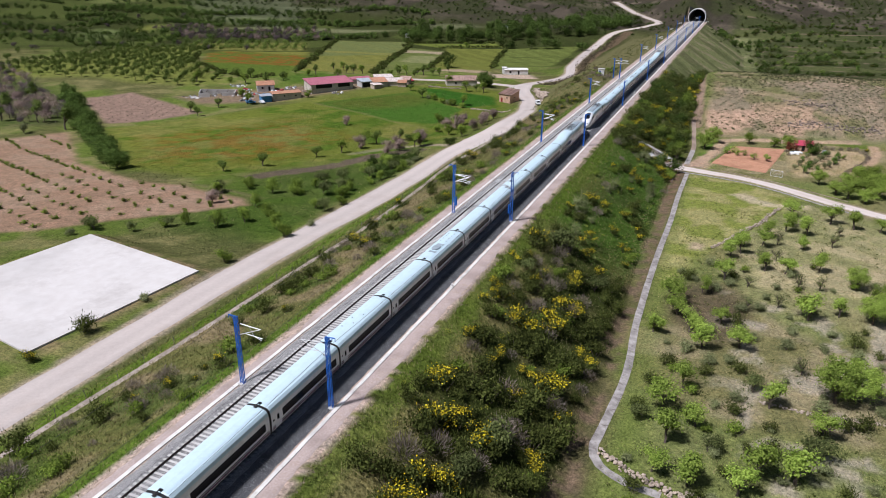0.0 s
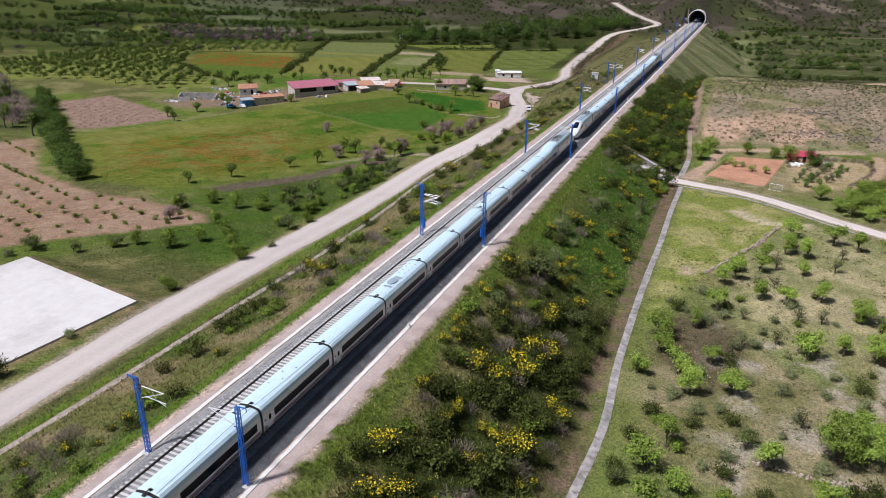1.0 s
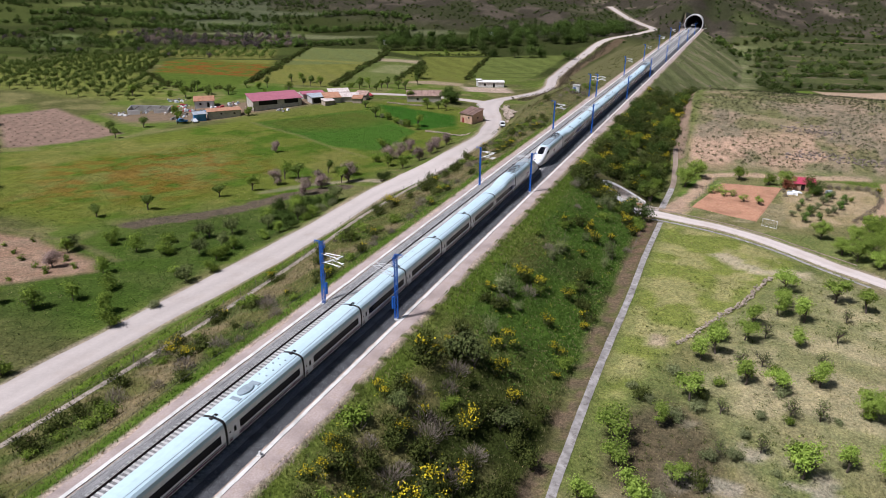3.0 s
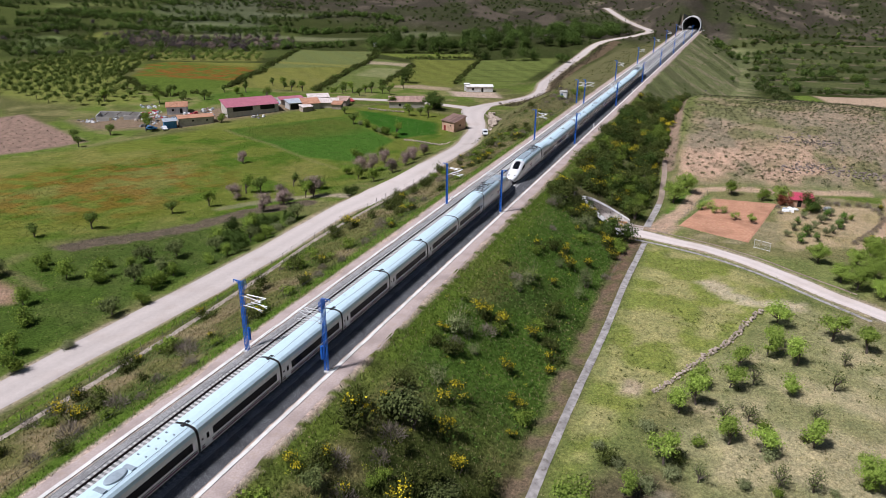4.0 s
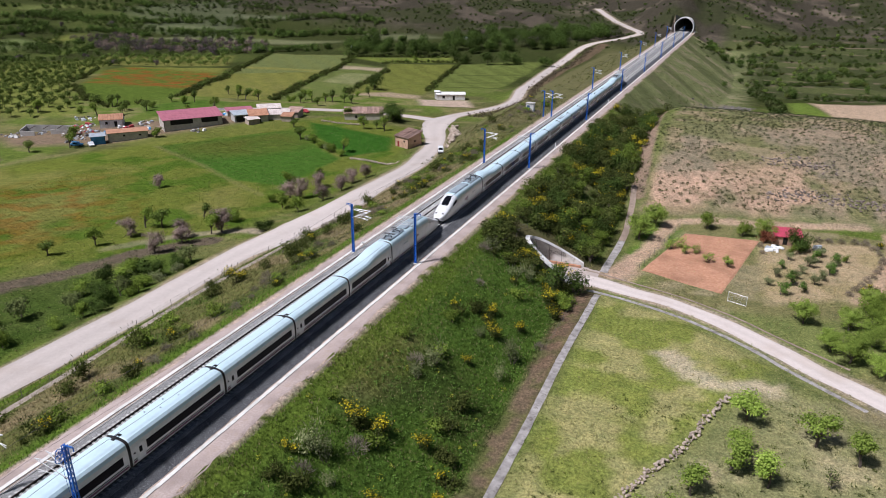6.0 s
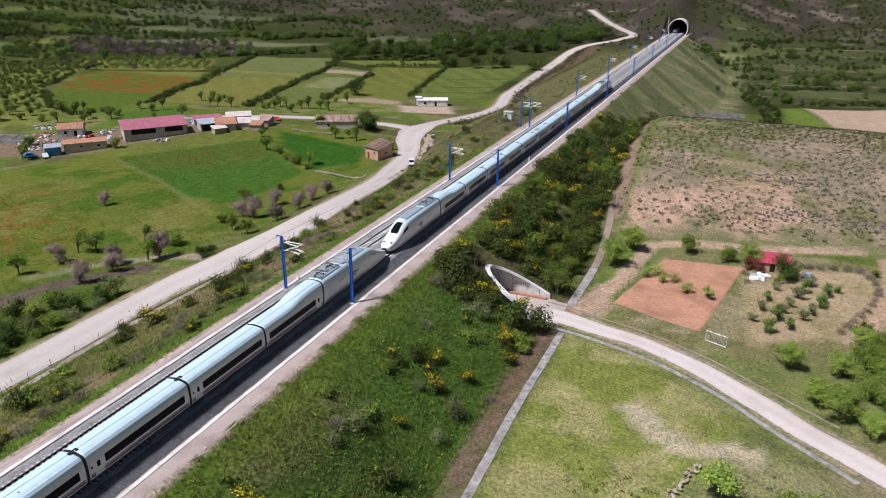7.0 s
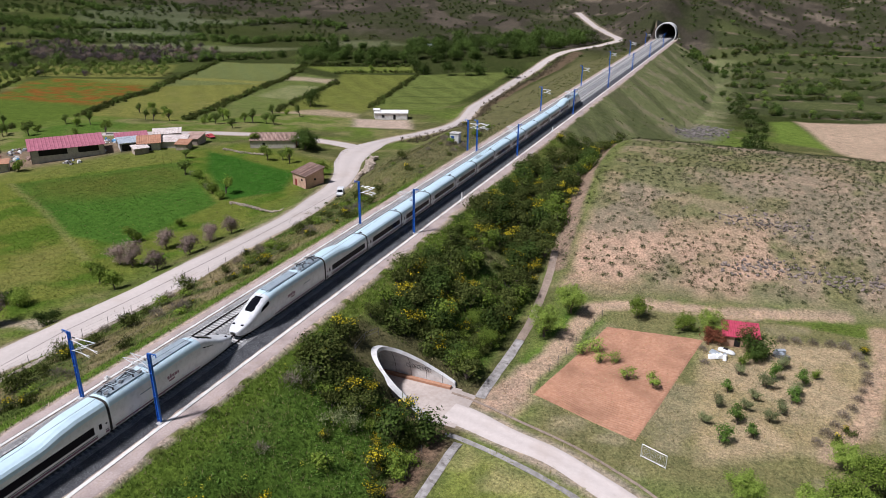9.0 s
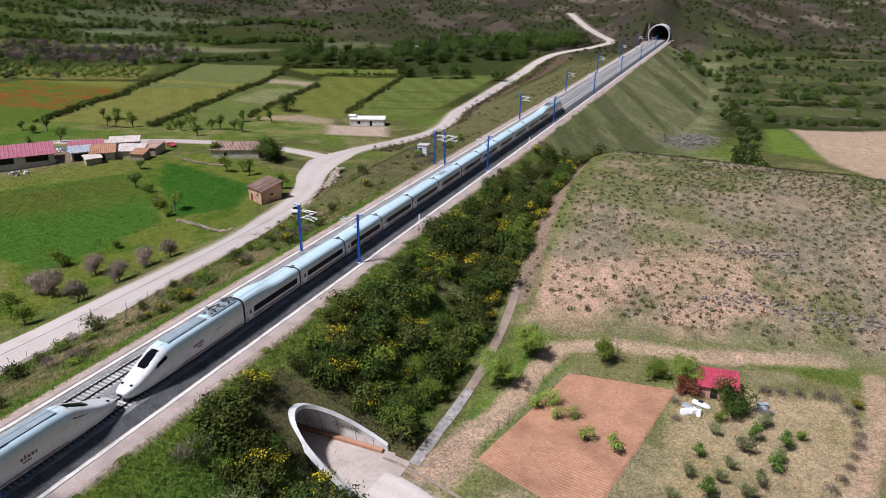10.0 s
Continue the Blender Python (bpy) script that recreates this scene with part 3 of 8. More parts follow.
blend((0.085, 0.15, 0.025), inside([(32.5, 204), (37, 205), (42.5, 229), (36, 239)], 1.2) * smooth01(0.25, 0.42, n2))
blend((0.11, 0.15, 0.04), inside([(42, 238), (60, 238), (95, 250), (95, 262), (66, 246), (44, 243)], 1.5))
d, w = seg_dist(XX, YY, [(33, 200), (37, 216), (40, 234), (48, 238.5), (60, 240), (80, 247)])
blend((0.42, 0.31, 0.23), 1 - smooth01(1.1, 2.4, d + 1.6 * (n3 - 0.5)))
blend((0.40, 0.29, 0.225), inside([(29.5, 199), (36, 197.5), (37.5, 203), (33.5, 211), (32.4, 204), (30, 201)], 1.0) * 0.9)
blend((0.15, 0.105, 0.075), inside([(26, 192), (31, 189.5), (30.4, 160), (27.8, 160), (27, 178)], 1.0) * (0.4 + 0.6 * (n3 > 0.45)))
hillk = smooth01(13, 20, XX) * smooth01(240, 250, YY - 0.18 * (XX - 60)) * (1 - smooth01(325, 345, YY))
blend((0.22, 0.185, 0.135), hillk)
blend((0.15, 0.155, 0.072), hillk * smooth01(0.42, 0.58, fbm(XX, YY, 0.05, 53)) * 0.85)
blend((0.15, 0.15, 0.065), hillk * smooth01(0.50, 0.62, n2) * 0.6)
blend((0.36, 0.265, 0.20), hillk * smooth01(0.5, 0.6, fbm(XX, YY, 0.2, 52)) * 0.4)
blend((0.40, 0.28, 0.21), hillk * smooth01(0.5, 0.62, fbm(XX, YY, 0.08, 51)) * (1 - smooth01(255, 275, YY - 0.18 * (XX - 60))))
blend((0.105, 0.135, 0.035), hillk * (1 - smooth01(31, 34, XX)) * 0.8)
d, w = seg_dist(XX, YY, [(26.5, 318), (27.5, 285), (29, 262), (30, 245)])
blend((0.23, 0.17, 0.13), 1 - smooth01(1.3, 2.3, d + 0.8 * (n3 - 0.5)))
blend((0.40, 0.30, 0.225), inside([(83, 482), (123, 500), (170, 420), (107, 382), (92, 411)], 2))
blend((0.12, 0.17, 0.035), inside([(72, 472), (81, 479), (92, 411), (74, 415)], 2))
blend((0.13, 0.122, 0.115), inside([(35, 414), (43, 447), (53, 440), (52, 412), (44, 404)], 3.5) * (0.45 + 0.55 * (n3 > 0.42)))
# gravel shoulders of the line
blend((0.43, 0.345, 0.305), ((np.abs(XX + 0.1) < 8.6 + 0.9 * (n3 - 0.5)) & (YY < 683)) * 1.0)
for road, wid in ((ROAD_LEFT, 6.2), (ROAD_FARM, 5), (OPEN_ROAD, 4.0)):
    d, w = seg_dist(XX, YY, [(p.x, p.y) for p in road])
    blend((0.36, 0.30, 0.24), 1 - smooth01(wid * 0.5, wid * 0.5 + 1.2, d + 1.0 * (n3 - 0.5)))
ON_ROAD = np.zeros(XX.shape)
for road, wid in ((ROAD_LEFT, 8.6), (ROAD_FARM, 5.5), (OPEN_ROAD, 5.6)):
    d, w = seg_dist(XX, YY, [(p.x, p.y) for p in road])
    ON_ROAD = np.maximum(ON_ROAD, d < wid * 0.46)
LAND *= (0.86 + 0.28 * n3)[..., None]


def land_material():
    m, n, l, p = nodes_of("land")
    at = n.new("ShaderNodeAttribute")
    at.attribute_name = "land"
    pos = n.new("ShaderNodeNewGeometry").outputs["Position"]
    f, g, h = noise_at(n, l, 2.6, 6, pos, 0.7), noise_at(n, l, 0.55, 4, pos, 0.6), noise_at(n, l, 9.0, 3, pos, 0.7)
    mul = mix_rgb(n, l, (0.42, 0.43, 0.42), (1.55, 1.52, 1.46), ramp(n, l, f, 0.3, 0.7))
    col = mix_rgb(n, l, at.outputs["Color"], mul, 1.0, "MULTIPLY")
    mul2 = mix_rgb(n, l, (0.8, 0.84, 0.8), (1.2, 1.14, 1.1), ramp(n, l, g, 0.32, 0.68))
    col = mix_rgb(n, l, col, mul2, 1.0, "MULTIPLY")
    mul3 = mix_rgb(n, l, (0.62, 0.63, 0.62), (1.36, 1.34, 1.32), ramp(n, l, h, 0.3, 0.7))
    col = mix_rgb(n, l, col, mul3, 1.0, "MULTIPLY")
    l.new(col, p.inputs["Base Color"])
    p.inputs["Roughness"].default_value, p.inputs["Specular IOR Level"].default_value = 1.0, 0.0
    b = n.new("ShaderNodeBump")
    b.inputs["Strength"].default_value, b.inputs["Distance"].default_value = 0.8, 0.25
    l.new(f, b.inputs["Height"])
    l.new(b.outputs["Normal"], p.inputs["Normal"])
    return m


def build_ground():
    ny, nx = XX.shape
    me = bpy.data.meshes.new("ground")
    idx = np.arange(ny * nx).reshape(ny, nx)
    faces = np.stack([idx[:-1, :-1], idx[:-1, 1:], idx[1:, 1:], idx[1:, :-1]], -1).reshape(-1, 4)
    # the tunnel bore and the underpass stay open
    cx, cy = (XX[:-1, :-1] + XX[1:, 1:]).reshape(-1) / 2, (YY[:-1, :-1] + YY[1:, 1:]).reshape(-1) / 2
    cz = ((ZZ[:-1, :-1] + ZZ[1:, 1:]) / 2).reshape(-1)
    keep = ~((np.abs(cx + 0.1) < 7.2) & (cy > PORTAL_Y + 0.5) & (cy < PORTAL_Y + 6) & (cz < 11.3))
    keep &= ~HOLE(cx, cy, cz)
    faces = faces[keep]
    me.from_pydata(np.stack([XX, YY, ZZ], -1).reshape(-1, 3).tolist(), [], faces.tolist())
    a = me.color_attributes.new("land", "FLOAT_COLOR", "POINT")
    a.data.foreach_set("color", np.concatenate([LAND.reshape(-1, 3), np.ones((ny * nx, 1))], 1).ravel())
    me.materials.append(land_material())
    me.polygons.foreach_set("use_smooth", [True] * len(me.polygons))
    return tagged(new("ground", me), "spring countryside of meadows, dry scrub and ploughed soil", "ground", kind="structure")


def HOLE(x, y, z):
    """Where the underpass mouth breaks through the bank."""
    return (((y - 197.2) / 4.5) ** 2 + ((z + 10.4) / 6.3) ** 2 < 1) & (x > 13.5) & (x < 27.6)


build_ground()
for pts, lift, scale, label in ((ROAD_LEFT, 0.07, 1.0, "pale compacted dirt road along the railway bank"), (ROAD_FARM, 0.08, 1.0, "pale dirt track to the farmyard"),
                                ([p for p in ROAD_RIGHT if p.x > 27], 0.06, 0.86, "pale dirt lane leading into the underpass")):
    tagged(worn(ribbon(pts, lift, scale=scale).make("road", M["dirt_road"], smooth=True), 1.2 if scale < 1 else 1.0), label, "road", kind="structure")

# ---- railway ----
TRACKS = (-2.75, 2.1)
RAIL_TOP, Y0, Y1 = 0.92, -30.0, 684.0


def build_line():
    # ballast bed with shoulders and a shallow dip between the tracks
    s = Shape()
    prof = [(-6.15, -0.12), (-4.75, 0.66), (-4.3, 0.70), (-1.2, 0.70), (-0.35, 0.5), (0.5, 0.70), (3.65, 0.70), (4.05, 0.66), (5.85, -0.12)]
    rings = []
    for y in np.arange(Y0, Y1 + 30, 1.2):
        rings.append([(x + 0.05 * math.sin(y * 2.1 + x * 3), y, z + 0.02 * math.sin(y * 1.7 + x * 5)) for x, z in prof])
    s.loft(rings, closed=False, caps=False)
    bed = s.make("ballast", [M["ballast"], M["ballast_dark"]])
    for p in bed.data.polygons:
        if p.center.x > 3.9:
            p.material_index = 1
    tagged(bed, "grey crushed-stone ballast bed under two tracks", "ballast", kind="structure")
    for name, x in (("trim_west", -6.45), ("trim_east", 6.2)):
        s = Shape()
        for i, y in enumerate(np.arange(Y0, Y1 - 2, 3.0)):
            s.box((x + 0.02 * math.sin(i * 2.3), y + 1.5, -0.17), (0.46, 2.97, 0.42 + 0.03 * math.sin(i * 1.7)))
        tagged(s.make(name, M["kerb"]), "whitish concrete cable trough along the ballast edge", "kerb", kind="structure")


build_line()


def build_shoulder(sgn, label):
    """A strip of fine pinkish gravel beside the trough, ragged towards the grass."""
    g = np.random.default_rng(5 if sgn > 0 else 6)
    ys = np.arange(Y0, 672, 0.8)
    wob = np.convolve(g.normal(size=len(ys) + 8), np.ones(9) / 9, "valid") * 0.8
    rings = []
    for y, w in zip(ys, wob):
        x0, x1 = (6.35, 8.35 + w) if sgn > 0 else (-6.6, -7.95 - w)
        xs = [x0 + (x1 - x0) * k for k in (0, 0.35, 0.7, 0.92, 1.0)]
        rings.append([(x, y, gz(x, y) + d) for x, d in zip(xs, (0.035, 0.04, 0.035, 0.03, -0.05))])
    if sgn < 0:
        rings = [list(reversed(r)) for r in rings]
    tagged(Shape().loft([list(reversed(r)) for r in rings], closed=False, caps=False).make("trim", M["gravel"], smooth=True), label, "gravel shoulder", kind="structure")


build_shoulder(1, "pinkish fine gravel shoulder on the valley side")
build_shoulder(-1, "pinkish fine gravel shoulder on the road side")
sl = Shape()
sl.box((0, 0, 0), (2.6, 0.29, 0.2), top=(1.0, 0.78))
sl.box((-0.75, 0, 0.115), (0.34, 0.24, 0.03)).box((0.75, 0, 0.115), (0.34, 0.24, 0.03))
SLEEPER = sl.data("sleeper", M["sleeper"])


def build_track(x, label):
    track = tagged(new("railway_track"), label, "railway track", "railway tracks")
    track.location = (x, 0, 0)
    for dx in (-0.755, 0.755):
        prof = [(-0.075, 0), (0.075, 0), (0.075, 0.02), (0.012, 0.035), (0.012, 0.125), (0.036, 0.138), (0.036, 0.172), (-0.036, 0.172), (-0.036, 0.138), (-0.012, 0.125), (-0.012, 0.035), (-0.075, 0.02)]
        s = Shape().loft([[(dx + a * 1.25, y, RAIL_TOP - 0.172 + b) for a, b in prof] for y in (Y0, Y1 + 25)])
        s.make("rail", M["rail"], track, "dark weathered steel rail")
    rest, count = Shape(), 0
    for i in range(int((Y1 + 20 - Y0) / 0.6)):
        y = Y0 + 0.6 * i
        if 104 <= y < 283:
            ob = new("sleeper", SLEEPER)
            ob.parent, ob.location = track, (0, y, 0.65)
        else:
            rest.box((0, y, 0.65), (2.6, 0.29, 0.2), top=(1.0, 0.78))
    tagged(rest.make("far_sleeper", M["sleeper"], track), kind="stuff")
    return track


build_track(TRACKS[0], "railway track of dark rails on pale concrete sleepers")
build_track(TRACKS[1], "railway track of dark rails under the white train")


def build_stones():
    """Loose stones on top of the ballast bed."""
    g = np.random.default_rng(17)
    prof = [(-6.15, -0.12), (-4.75, 0.66), (-4.3, 0.70), (-1.2, 0.70), (-0.35, 0.5), (0.5, 0.70), (3.65, 0.70), (4.05, 0.66), (5.85, -0.12)]
    n = 120000
    x, y = g.uniform(-6.1, 5.8, n), 18 + 290 * g.random(n) ** 1.3
    drop = np.zeros(n, bool)
    for tx in TRACKS:
        drop |= (np.abs(x - tx) < 1.36) & (((y - Y0 + 0.17) % 0.6) < 0.34)
        drop |= np.abs(np.abs(x - tx) - 0.755) < 0.12
    x, y = x[~drop], y[~drop]
    z = np.interp(x, [p[0] for p in prof], [p[1] for p in prof])
    m = len(x)
    r = g.uniform(0.035, 0.085, m)
    a = g.uniform(0, 6.28, m)
    c = np.stack([x, y, z], 1)
    pts = [c + np.stack([np.cos(a + k * 2.09 + g.normal(size=m) * 0.3) * r * 1.3, np.sin(a + k * 2.09) * r, np.full(m, -0.03)], 1) for k in range(3)]
    pts.append(c + np.stack([g.normal(size=m) * 0.02, g.normal(size=m) * 0.02, r * 1.1], 1))
    v = np.stack(pts, 1).reshape(-1, 3)
    i = np.arange(m)[:, None] * 4
    f = np.concatenate([i + np.array([[0, 1, 3]]), i + np.array([[1, 2, 3]]), i + np.array([[2, 0, 3]])])
    mt, nn, l, p = nodes_of("ballast_stone")
    isl = nn.new("ShaderNodeNewGeometry").outputs["Random Per Island"]
    l.new(mix_rgb(nn, l, (0.09, 0.088, 0.088), (0.46, 0.45, 0.44), isl), p.inputs["Base Color"])
    p.inputs["Roughness"].default_value = 0.9
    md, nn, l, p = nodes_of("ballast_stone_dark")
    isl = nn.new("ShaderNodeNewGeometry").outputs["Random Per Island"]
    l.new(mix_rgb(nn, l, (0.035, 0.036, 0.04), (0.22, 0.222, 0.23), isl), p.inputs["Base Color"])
    p.inputs["Roughness"].default_value = 0.85
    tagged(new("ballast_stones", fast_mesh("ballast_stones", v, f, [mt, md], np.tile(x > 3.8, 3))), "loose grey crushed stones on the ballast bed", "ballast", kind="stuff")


# ---- masts and overhead wires ----
MAST_Y = [40 + 64 * i for i in range(-1, 10)]
WIRE_Z = RAIL_TOP + 5.3


def lattice(s, h, w0, w1, d):
    """An H-section mast with zigzag lacing."""
    n = int(h / 0.5)
    for sx in (-1, 1):
        for sy in (-1, 1):
            s.bar((sx * w0 / 2, sy * d / 2, 0), (sx * w1 / 2, sy * d / 2, h), 0.07)
    for k in range(n):
        z0, z1 = h * k / n, h * (k + 1) / n
        wa, wb = w0 + (w1 - w0) * k / n, w0 + (w1 - w0) * (k + 1) / n
        sgn = 1 if k % 2 else -1
        for sy in (-1, 1):
            s.bar((-sgn * wa / 2, sy * d / 2, z0), (sgn * wb / 2, sy * d / 2, z1), 0.045)
        for sx in (-1, 1):
            s.bar((sx * wa / 2, -d / 2 * sgn, z0), (sx * wb / 2, d / 2 * sgn, z1), 0.045)
    return s


def beam(s, h):
    """A tapered H-beam mast."""
    for sx in (-1, 1):
        s.loft([[(sx * k - 0.02, -0.13, z), (sx * k + 0.02, -0.13, z), (sx * k + 0.02, 0.13, z), (sx * k - 0.02, 0.13, z)] for k, z in ((0.19, 0), (0.15, h))])
    s.loft([[(-k, -0.015, z), (k, -0.015, z), (k, 0.015, z), (-k, 0.015, z)] for k, z in ((0.19, 0), (0.15, h))])
    for i in range(9):
        z = 0.5 + (h - 1) * i / 8
        s.box((0, 0, z), (0.34, 0.25, 0.03))
    return s


def build_mast(h, label, weights=False, solid=False):
    """A mast at the origin whose arm reaches towards +x."""
    mast = tagged(new("catenary_mast"), label, "catenary mast", "catenary masts")
    Shape().box((0, 0, -0.25), (0.9, 0.9, 0.7)).make("footing", M["concrete"], mast, "concrete footing block")
    (beam(Shape(), h) if solid else lattice(Shape(), h, 0.44, 0.32, 0.26)).make("post", M["blue"], mast)
    Shape().bar((0.2, 0, h - 0.05), (-0.95, 0, h + 0.05), 0.09).bar((-0.95, 0, h + 0.05), (-0.95, 0, h - 0.35), 0.06).bar((-0.1, 0, h - 0.5), (-0.8, 0, h), 0.05).make("bracket", M["blue"], mast)
    reach = 3.2
    for dy in ((-0.5, 0.5) if weights or solid else (0.0,)):
        arm = Shape()
        zc = WIRE_Z
        arm.tube((0.2, dy * 0.4, zc + 1.55), (reach, dy, zc + 1.35), 0.045)
        arm.tube((0.2, dy * 0.4, zc + 0.1), (reach - 0.15, dy, zc + 1.3), 0.045)
        arm.tube((0.9, dy, zc + 0.45), (reach + 0.1, dy, zc + 0.28), 0.035)
        arm.tube((reach - 1.0, dy, zc + 0.36), (reach, dy, zc + 0.02), 0.025)
        arm.tube((reach - 1.5, dy, zc + 1.42), (reach - 1.0, dy, zc + 0.35), 0.02)
        a = arm.make("cantilever_arm", M["galv"], mast, "pale galvanised tube arm")
        for z in (zc + 1.55, zc + 0.12):
            rings = [[(0.22 + 0.045 * k, dy * 0.4 + r * math.cos(t), z + r * math.sin(t)) for t in (2 * math.pi * i / 8 for i in range(8))] for k, r in enumerate((0.04, 0.09, 0.04, 0.09, 0.04, 0.09, 0.04, 0.09, 0.04))]
            Shape().loft(rings).make("insulator", M["wire"], a, "dark ribbed insulator")
    if weights:
        # two tension wheels and a stack of weights
        for z, r in ((h - 0.35, 0.30), (h - 0.9, 0.42)):
            s = Shape()
            for q in range(16):
                t0, t1 = 2 * math.pi * q / 16, 2 * math.pi * (q + 1) / 16
                s.tube((0.05, 0.55 + r * math.cos(t0), z + r * math.sin(t0)), (0.05, 0.55 + r * math.cos(t1), z + r * math.sin(t1)), 0.035, n=5)
            for q in range(3):
                t0 = math.pi * q / 3
                s.bar((0.05, 0.55 - r * math.cos(t0), z - r * math.sin(t0)), (0.05, 0.55 + r * math.cos(t0), z + r * math.sin(t0)), 0.03)
            s.bar((0, 0.1, z), (0.05, 0.55, z), 0.06)
            s.make("tension_wheel", M["blue"], mast)
        s = Shape()
        for q in range(9):
            s.tube((0.45, 0.1, 1.6 + 0.19 * q), (0.45, 0.1, 1.77 + 0.19 * q), 0.2, n=10)
        s.tube((0.45, 0.1, 3.2), (0.1, 0.5, h - 1.0), 0.015)
        s.make("counterweight", M["blue"], mast)
    return mast


def put_masts():
    plain = build_mast(8.55, "blue lattice steel mast with pale cantilever arms beside the track")
    tens = build_mast(9.5, "taller blue lattice mast with tension wheels and counterweights", True)
    solid = build_mast(8.55, "blue steel beam mast with pale cantilever arms beside the track", solid=True)
    first = {id(plain): True, id(tens): True, id(solid): True}
    for y in MAST_Y:
        for x, turn in ((-5.93, 0), (5.55, 180)):
            src = tens if y == 104 else plain if y < 104 else solid
            m = pose(x, y, 0.0, 0, 0, turn)
            if first[id(src)]:
                src.matrix_basis, first[id(src)] = m, False
            else:
                copy_thing(src, m)
    copy_thing(solid, pose(-8.6, 296, -0.2, 0, 0, 0))


put_masts()


def build_wires():
    for x in (TRACKS[0], TRACKS[1]):
        wire = tagged(new("overhead_line"), "thin dark contact wire hung from a sagging carrier wire", "overhead line", "overhead lines")
        s = Shape()
        s.tube((x, -30, WIRE_Z), (x, 690, WIRE_Z), 0.018, n=4)
        s.make("contact_wire", M["wire"], wire)
        line = []
        for a, b in zip(MAST_Y, MAST_Y[1:] + [MAST_Y[-1] + 64]):
            for k in range(8):
                def z(t):
                    return WIRE_Z + 1.35 - 0.75 * 4 * t * (1 - t)
                t0 = k / 8
                y, h = a + (b - a) * t0, z(t0)
                line.append([(x - 0.013, y, h), (x, y, h - 0.013), (x + 0.013, y, h), (x, y, h + 0.013)])
                if k:
                    Shape().tube((x, y, h), (x, y, WIRE_Z), 0.006, n=3).make("dropper", M["wire"], wire)
        Shape().loft(line).make("carrier_wire", M["wire"], wire)
    for x in (-6.9, 6.5):
        wire = tagged(new("feeder_wire"), "thin dark feeder wire sagging from mast to mast", "wire", "feeder wires")
        for a, b in zip(MAST_Y, MAST_Y[1:]):
            ring = []
            for k in range(9):
                t, y, r = k / 8, a + 64 * k / 8, 0.02
                z = 8.25 - 2.4 * t * (1 - t)
                ring.append([(x - r, y, z), (x, y, z - r), (x + r, y, z), (x, y, z + r)])
            Shape().loft(ring).make("span", M["wire"], wire)


build_wires()

# ---- train ----


def paint(name, col, rough=0.3, coat=0.3, dirt=0.12, spec=0.5):
    m, n, l, p = nodes_of(name)
    pos = n.new("ShaderNodeNewGeometry").outputs["Position"]
    f = noise_at(n, l, 1.3, 5, pos, 0.65)
    c = mix_rgb(n, l, col, tuple(v * (1 - dirt * 2.2) for v in col), ramp(n, l, f, 0.45, 0.8))
    l.new(c, p.inputs["Base Color"])
    p.inputs["Roughness"].default_value, p.inputs["Coat Weight"].default_value = rough, coat
    p.inputs["Specular IOR Level"].default_value = spec
    return m


M.update({
    "white": paint("train_white", (0.72, 0.725, 0.73)),
    "roof": paint("train_roof", (0.57, 0.72, 0.78), 0.45, 0.1, 0.06),
    "rgrey": paint("roof_grey", (0.32, 0.38, 0.42), 0.5, 0.1, 0.2),
    "glass": paint("dark_glass", (0.006, 0.007, 0.010), 0.15, 0.0, 0.0, 0.03),
    "mauve": paint("mauve_stripe", (0.16, 0.05, 0.10), 0.4, 0.3),
    "black": surface("rubber", (0.018, 0.018, 0.02), (0.03, 0.03, 0.03), 0.7, bump=0),
    "under": surface("underframe", (0.05, 0.048, 0.045), (0.09, 0.08, 0.07), 0.8, 0.2, bump=0.2),
    "steel": surface("steel", (0.35, 0.35, 0.36), (0.5, 0.5, 0.5), 0.4, 0.7, bump=0),
})
CAR = 13.14


def section(y, hw, top, low=0.28, base=0.0, kx=1.0):
    """Outline of a coach at y: half width hw, roof top, skirt low, all above the rail."""
    half = [(0.86, 0.0), (0.97, 0.085), (1.0, 0.29), (0.99, 0.62), (0.965, 0.76), (0.90, 0.875), (0.74, 0.95), (0.38, 0.985), (0.0, 1.0)]
    pts = [(hw * a, y, low + (top - low) * b) for a, b in half]
    return pts + [(-x, yy, z) for x, yy, z in reversed(pts[:-1])]


def car_mesh(s, rings):
    k = len(rings[0])
    pts = [p for r in rings for p in r]
    faces, mi = [], []
    for j in range(len(rings) - 1):
        for i in range(k - 1):
            a = j * k + i
            faces.append((a, a + k, a + k + 1, a + 1))
            mi.append(1 if 4 <= i <= 11 else 0)
        faces.append((j * k + k - 1, j * k + 2 * k - 1, j * k + k, j * k))
        mi.append(2)
    faces += [tuple(range(k)), tuple(reversed(range((len(rings) - 1) * k, len(rings) * k)))]
    mi += [2, 2]
    o = len(s.v)
    s.v += pts
    s.f += [tuple(o + i for i in f) for f in faces]
    s.m += mi
    return s


def soften(ob, w=0.03):
    b = ob.modifiers.new("bevel", "BEVEL")
    b.width, b.segments, b.limit_method = w, 2, "ANGLE"
    return ob


